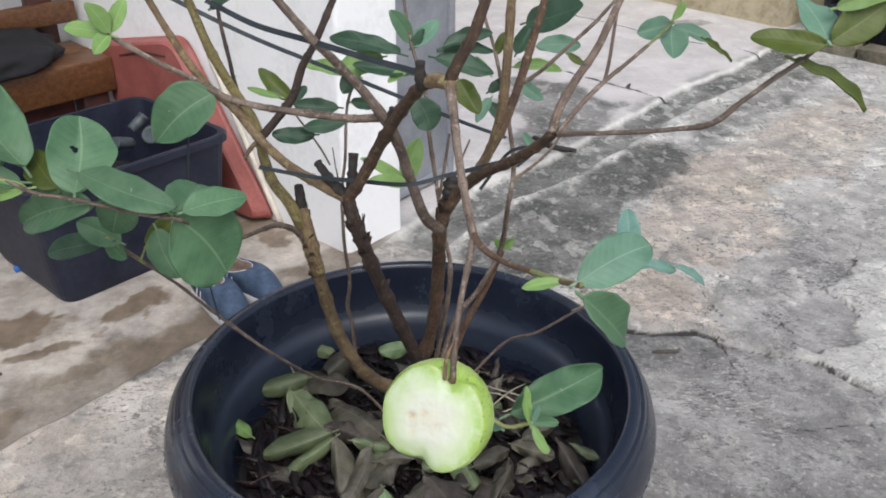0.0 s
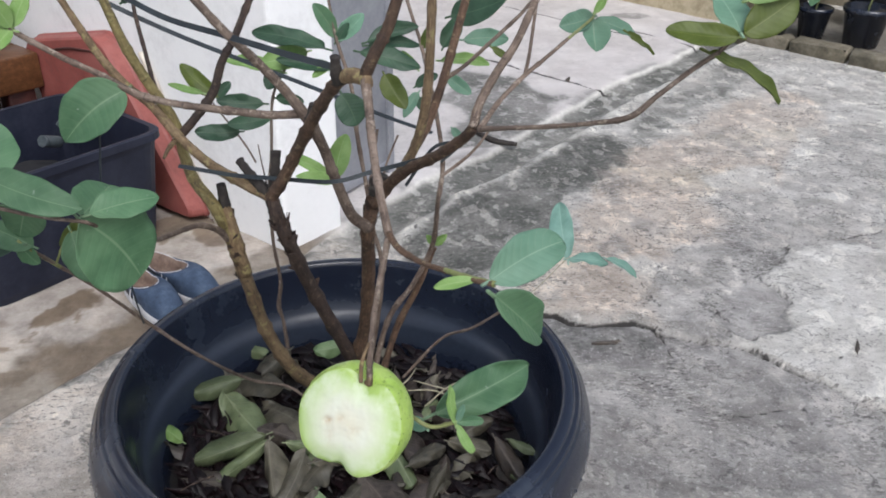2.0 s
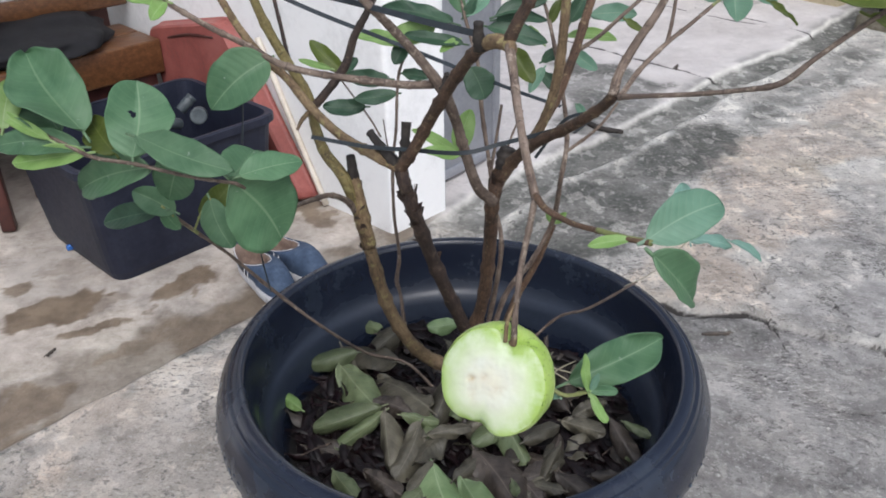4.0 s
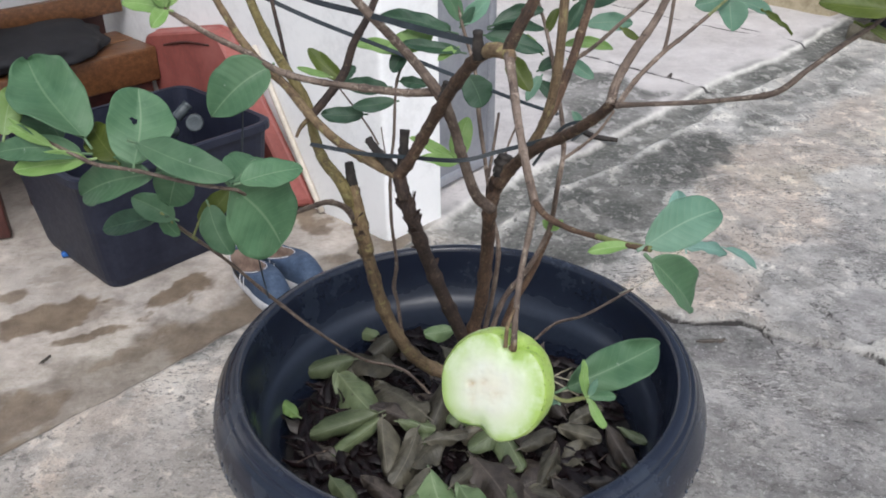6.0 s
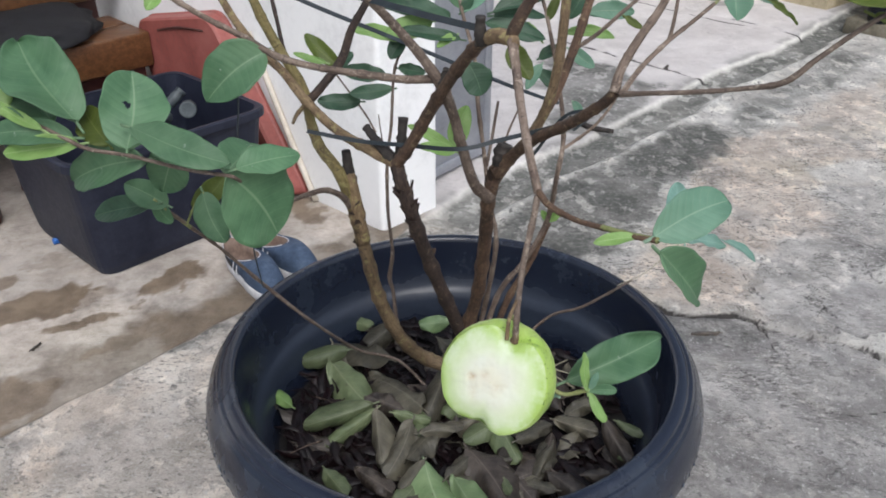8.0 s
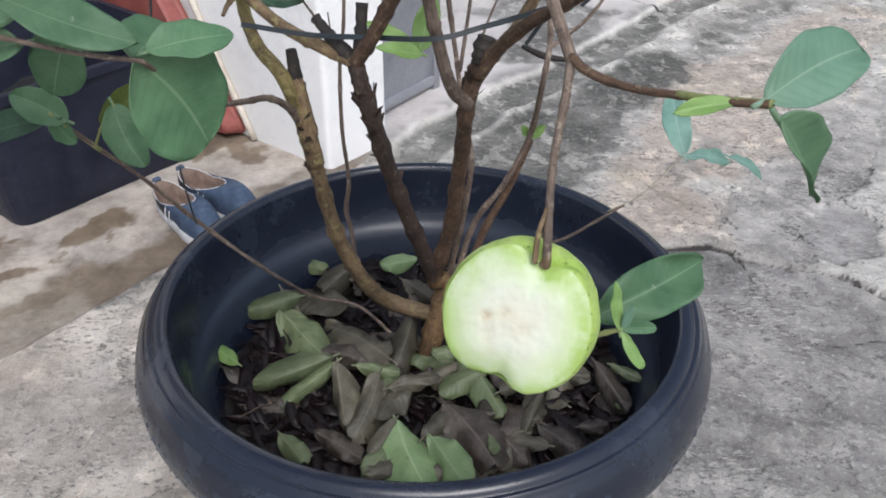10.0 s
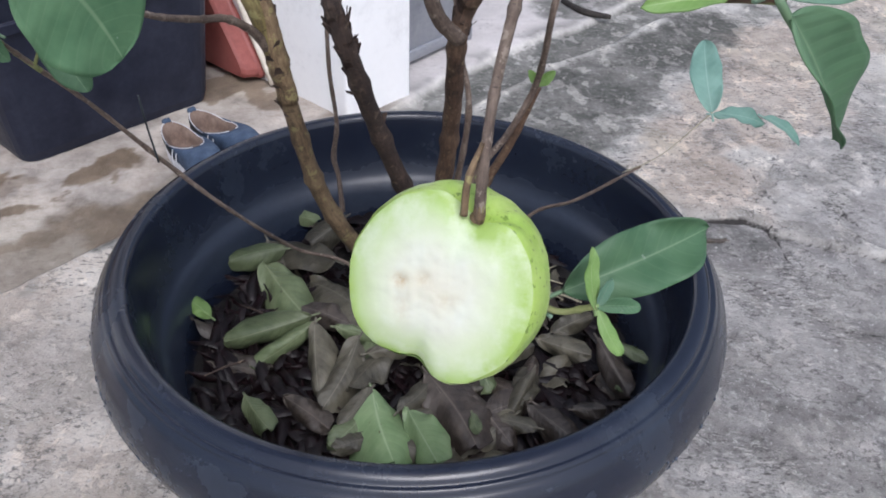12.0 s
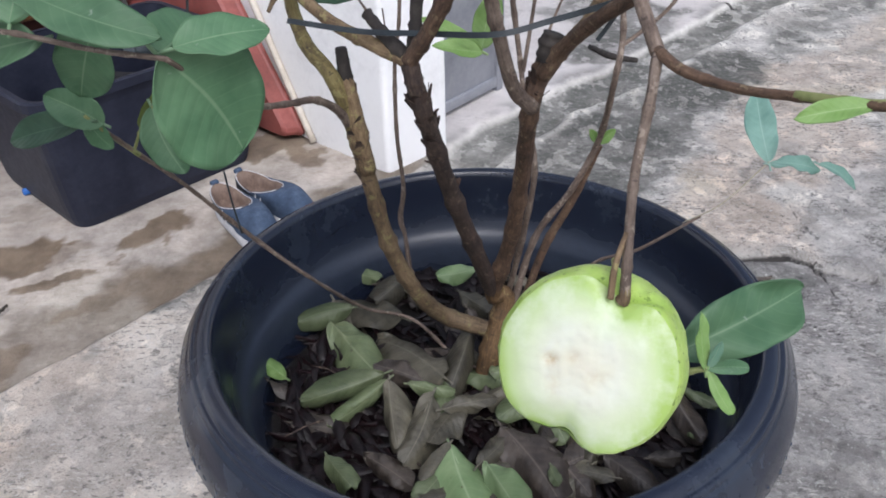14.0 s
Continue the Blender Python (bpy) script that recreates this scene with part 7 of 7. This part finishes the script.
put_mesh("slot", mesh_of("slot", v, f, RED_WOOD), trough, "dark strip for the shadow line below the lip")
pipe = thing("plastic_pipe", "cream plastic pipe leaning beside the red tray", "pipe")
v, f = tube([on_wall(0.252, 0.006, 0.012), on_wall(0.35, 0.185, 0.012), on_wall(0.44, 0.357, 0.012), on_wall(0.478, 0.43, 0.012)], [0.0085] * 4, 12, 4)
put_mesh("tube", mesh_of("tube", v, f, PVC), pipe)

# ---- the wooden bench ----
bench = thing("wooden_bench", "varnished brown wooden bench with thick planks", "bench")
bd, bb = Vector((0.70, 0.714, 0)), Vector((-0.714, 0.70, 0))
bturn = math.degrees(math.atan2(bd.y, bd.x))
br = Vector((-0.925, 1.585, 0))


def plank(along_from, along_to, back_from, back_to, z0, z1, material, name):
    c = br + bd * ((along_from + along_to) / 2) + bb * ((back_from + back_to) / 2)
    bm = block(bmesh.new(), (along_to - along_from, back_to - back_from, z1 - z0), pose(c.x, c.y, (z0 + z1) / 2, 0, 0, bturn), 0.006)
    return part(name, bm, material, bench)


plank(-1.3, 0.0, 0.0, 0.13, 0.258, 0.360, WOOD, "seat_plank")
plank(-1.3, 0.0, 0.136, 0.26, 0.300, 0.360, WOOD, "seat_plank")
plank(-1.3, 0.03, 0.245, 0.285, 0.416, 0.480, WOOD, "back_rail")
# Added dark panel that fills the shaded gap between seat and rail.
plank(-1.3, -0.02, 0.328, 0.345, 0.30, 0.44, RED_WOOD, "gap_shade_panel")
plank(-1.3, -0.02, 0.33, 0.37, 0.60, 0.70, WOOD, "back_rail")
for a in (-1.2, -0.06):
    plank(a - 0.04, a + 0.04, 0.02, 0.09, 0.0, 0.257, RED_WOOD, "leg")
    plank(a - 0.04, a + 0.04, 0.285, 0.325, 0.0, 0.75, RED_WOOD, "leg")
plank(-1.2, -0.12, 0.04, 0.08, 0.17, 0.255, RED_WOOD, "apron")
cr = br + bd * -0.55 + bb * 0.265
heap("printed_cloth", (cr.x, cr.y, 0.510), (0.20, 0.16, 0.045), PRINT, 12, "dark pink and navy printed cloth folded over the bench rail", "cloth")
cb = br + bd * -0.29 + bb * 0.185
heap("cloth_bag", (cb.x, cb.y, 0.386), (0.20, 0.24, 0.052), CLOTH, 8, "soft black bag lying on the bench", "bag")
stool = thing("wooden_stool", "dark red wooden stool beside the crate", "stool")
for dx, dy in ((0, 0), (-0.20, 0.0), (0, 0.2), (-0.2, 0.2)):
    bm = block(bmesh.new(), (0.035, 0.035, 0.27), pose(-1.225 + dx, 1.06 + dy, 0.139, 0, 0, 20), 0.004)
    part("leg", bm, RED_WOOD, stool)
bm = block(bmesh.new(), (0.30, 0.30, 0.03), pose(-1.325, 1.16, 0.289, 0, 0, 20), 0.006)
part("seat", bm, RED_WOOD, stool)

# ---- the pair of shoes ----


def build_shoe():
    shoe = thing("canvas_shoe", "blue and grey canvas slip-on shoe with a white sole", "shoe", "pair of shoes")
    n = 40

    def foot(a, grow=1.0):
        c, s = math.cos(a), math.sin(a)
        x = 0.125 + 0.128 * c * grow
        w = 0.036 + 0.009 * math.cos(a - 0.2) + 0.003 * math.cos(2 * a)
        return Vector((x, w * s * grow * (1.0 + 0.10 * (c > 0)), 0))

    def collar(a):
        c, s = math.cos(a), math.sin(a)
        return Vector((0.074 + 0.066 * c, 0.0320 * s, 0.060 + 0.012 * max(0, -c) - 0.004 * abs(s) + 0.014 * max(0, c)))
    ang = [2 * math.pi * k / n for k in range(n)]

    def rings(loops, name, material, label="", cap=True):
        verts, faces = [], []
        for i, lp in enumerate(loops):
            verts += lp
            if i:
                o = (i - 1) * n
                faces += [(o + k, o + (k + 1) % n, o + n + (k + 1) % n, o + n + k) for k in range(n)]
        if cap:
            faces += [tuple(range(n))[::-1], tuple(len(verts) - n + k for k in range(n))]
        return put_mesh(name, mesh_of(name, verts, faces, material), shoe, label)
    rings([[foot(a, g) + Vector((0, 0, z)) for a in ang] for g, z in ((0.96, 0.0), (1.0, 0.003), (1.01, 0.014), (1.0, 0.024), (0.97, 0.026))], "sole", RUBBER, "white rubber sole")
    loops = []
    for t in np.linspace(0, 1, 9):
        row = []
        for a in ang:
            p, q = foot(a, 0.965) + Vector((0, 0, 0.025)), collar(a)
            m = p.lerp(q, t)
            m.z += 0.020 * math.sin(math.pi * t) * (0.5 + 0.5 * math.cos(a)) + 0.008 * math.sin(math.pi * t)
            m.y *= 1 + 0.10 * math.sin(math.pi * t)
            row.append(m)
        loops.append(row)
    upper = rings(loops, "upper", SHOE_BLUE, "blue denim upper", False)
    rings([[collar(a) + Vector((0, 0, 0.0006)) for a in ang], [collar(a).lerp(Vector((0.07, 0, 0.07)), 0.10) + Vector((0, 0, 0.001)) for a in ang],
           [collar(a).lerp(Vector((0.075, 0, 0.03)), 0.22) - Vector((0, 0, 0.012)) for a in ang], [Vector((0.078 + 0.050 * math.cos(a), 0.024 * math.sin(a), 0.031)) for a in ang], [Vector((0.078 + 0.002 * math.cos(a), 0.002 * math.sin(a), 0.030)) for a in ang]],
          "lining", SHOE_LINING, "brown shoe lining", False)
    heel = [k for k in range(n) if math.cos(ang[k]) < -0.1]
    verts, faces = [], []
    for t in (0.0, 0.5, 1.0):
        for k in heel:
            p, q = foot(ang[k], 0.985) + Vector((0, 0, 0.026)), collar(ang[k])
            m = p.lerp(q, t * 0.86)
            m.y *= 1 + 0.10 * math.sin(math.pi * t * 0.86)
            m.z += 0.008 * math.sin(math.pi * t * 0.86)
            o = Vector((m.x - 0.075, m.y, 0)).normalized()
            verts.append(m + o * 0.0022)
    h = len(heel)
    for i in range(2):
        faces += [(i * h + k, i * h + k + 1, i * h + h + k + 1, i * h + h + k) for k in range(h - 1)]
    put_mesh("heel_patch", mesh_of("heel_patch", verts, faces, SHOE_GREY), shoe, "dark grey heel patch")
    v, f = tube([collar(a) + Vector((0, 0, 0.001)) for a in ang[1:-1]], [0.0011] * (n - 2), 6, 2)
    put_mesh("piping", mesh_of("piping", v, f, RUBBER), upper, "pale piping round the opening")
    for side in (-1, 1):
        for k in range(2):
            x0 = 0.094 + 0.016 * k
            v, f = tube([(x0, side * 0.0310, 0.063), (x0 + 0.008, side * 0.0400, 0.050), (x0 + 0.012, side * 0.0425, 0.030)], [0.0011, 0.0011, 0.0011], 6, 4)
            put_mesh("stripe", mesh_of("stripe", v, f, RUBBER), upper, "pale stripe edging the elastic")
    bm = block(bmesh.new(), (0.012, 0.018, 0.010), pose(0.006, 0, 0.073, 0, 12, 0), 0.003)
    part("pull_tab", bm, SHOE_BLUE, shoe)
    return shoe


shoe = build_shoe()
shoe.matrix_basis = pose(-0.564, 0.874, 0.0, 0, 0, -48)
copy_thing(shoe, pose(-0.526, 0.926, 0.0, 0, 0, -37))

# ---- nursery pots by the far wall ----


def nursery_pot(at_, r, h, seed):
    p = thing("nursery_pot", "black plastic nursery pot with a small green plant", "plant pot", "nursery pots by the wall", m=pose(at_[0], at_[1], at_[2]))
    v, f = lathe([(0.0, 0.0), (r * 0.72, 0.0), (r * 0.94, h * 0.86), (r * 1.03, h * 0.87), (r * 1.03, h), (r * 0.94, h), (r * 0.88, h * 0.85), (0.0, h * 0.84)], 28)
    put_mesh("pot", mesh_of("pot", v, f, POT), p)
    rg = random.Random(seed)
    v, f = tube([(0, 0, h * 0.8), (0.01, 0.0, h + 0.09), (0.0, 0.01, h + 0.20)], [0.004, 0.003, 0.002], 6, 4, 0.2, seed)
    stem = put_mesh("stem", mesh_of("stem", v, f, BARK_GREEN), p)
    for k in range(9):
        a, t = k * 2.4 + seed, 0.05 + 0.018 * k
        b = Vector((0.004, 0.004, h + t))
        tip = b + Vector((math.cos(a) * 0.10, math.sin(a) * 0.10, rg.uniform(-0.03, 0.06)))
        add_leaf(stem, b, tip, 0.5, (GREEN, SAGE, LIME)[k % 3], (0, -0.3, 0.9), 0.1, 0.2, seed=k + seed)
    return p


nursery_pot((1.851, 2.880, 0.038), 0.085, 0.15, 1)
nursery_pot((2.021, 2.839, 0.038), 0.075, 0.14, 4)
nursery_pot((2.190, 2.708, 0.038), 0.10, 0.17, 7)
nursery_pot((2.72, 2.45, 0.038), 0.09, 0.16, 9)
nursery_pot((2.10, 3.25, 0.038), 0.10, 0.18, 12)
nursery_pot((2.38, 3.02, 0.038), 0.11, 0.20, 15)
nursery_pot((1.98, 3.18, 0.038), 0.09, 0.16, 18)

# a few dry scraps on the yard
rng = random.Random(5)
for p in ((0.80, 2.36, 0.012), (-0.876, 0.512, 0.012), (1.06, 0.55, 0.006), (0.52, 0.610, -0.004)):
    p = Vector(p)
    d = Vector((rng.uniform(-1, 1), rng.uniform(-1, 1), 0)).normalized() * (0.012 if p.x < 0 else 0.03)
    tagged(add_leaf(None, p - d, p + d + Vector((0, 0, 0.01)), 0.35, DRY_BROWN, (0, -0.2, 1), 0.2, -0.3, 0.08, roll=0.6, name="dry_leaf"), "small dry leaf scrap lying on the concrete", "leaf", "dry scraps on the yard")
# Black strip modelled in place of the shadow in the groove.
v, f = tube([(0.364, 1.816, 0.010), (0.419, 1.724, 0.012), (0.492, 1.699, 0.008)], [0.008, 0.010, 0.007], 8, 5, 0.3, 4)
tagged(put_mesh("fallen_stick", mesh_of("fallen_stick", v, f, CUT_WOOD)), "black strip laid in the gutter for the groove's shadow", "stick")
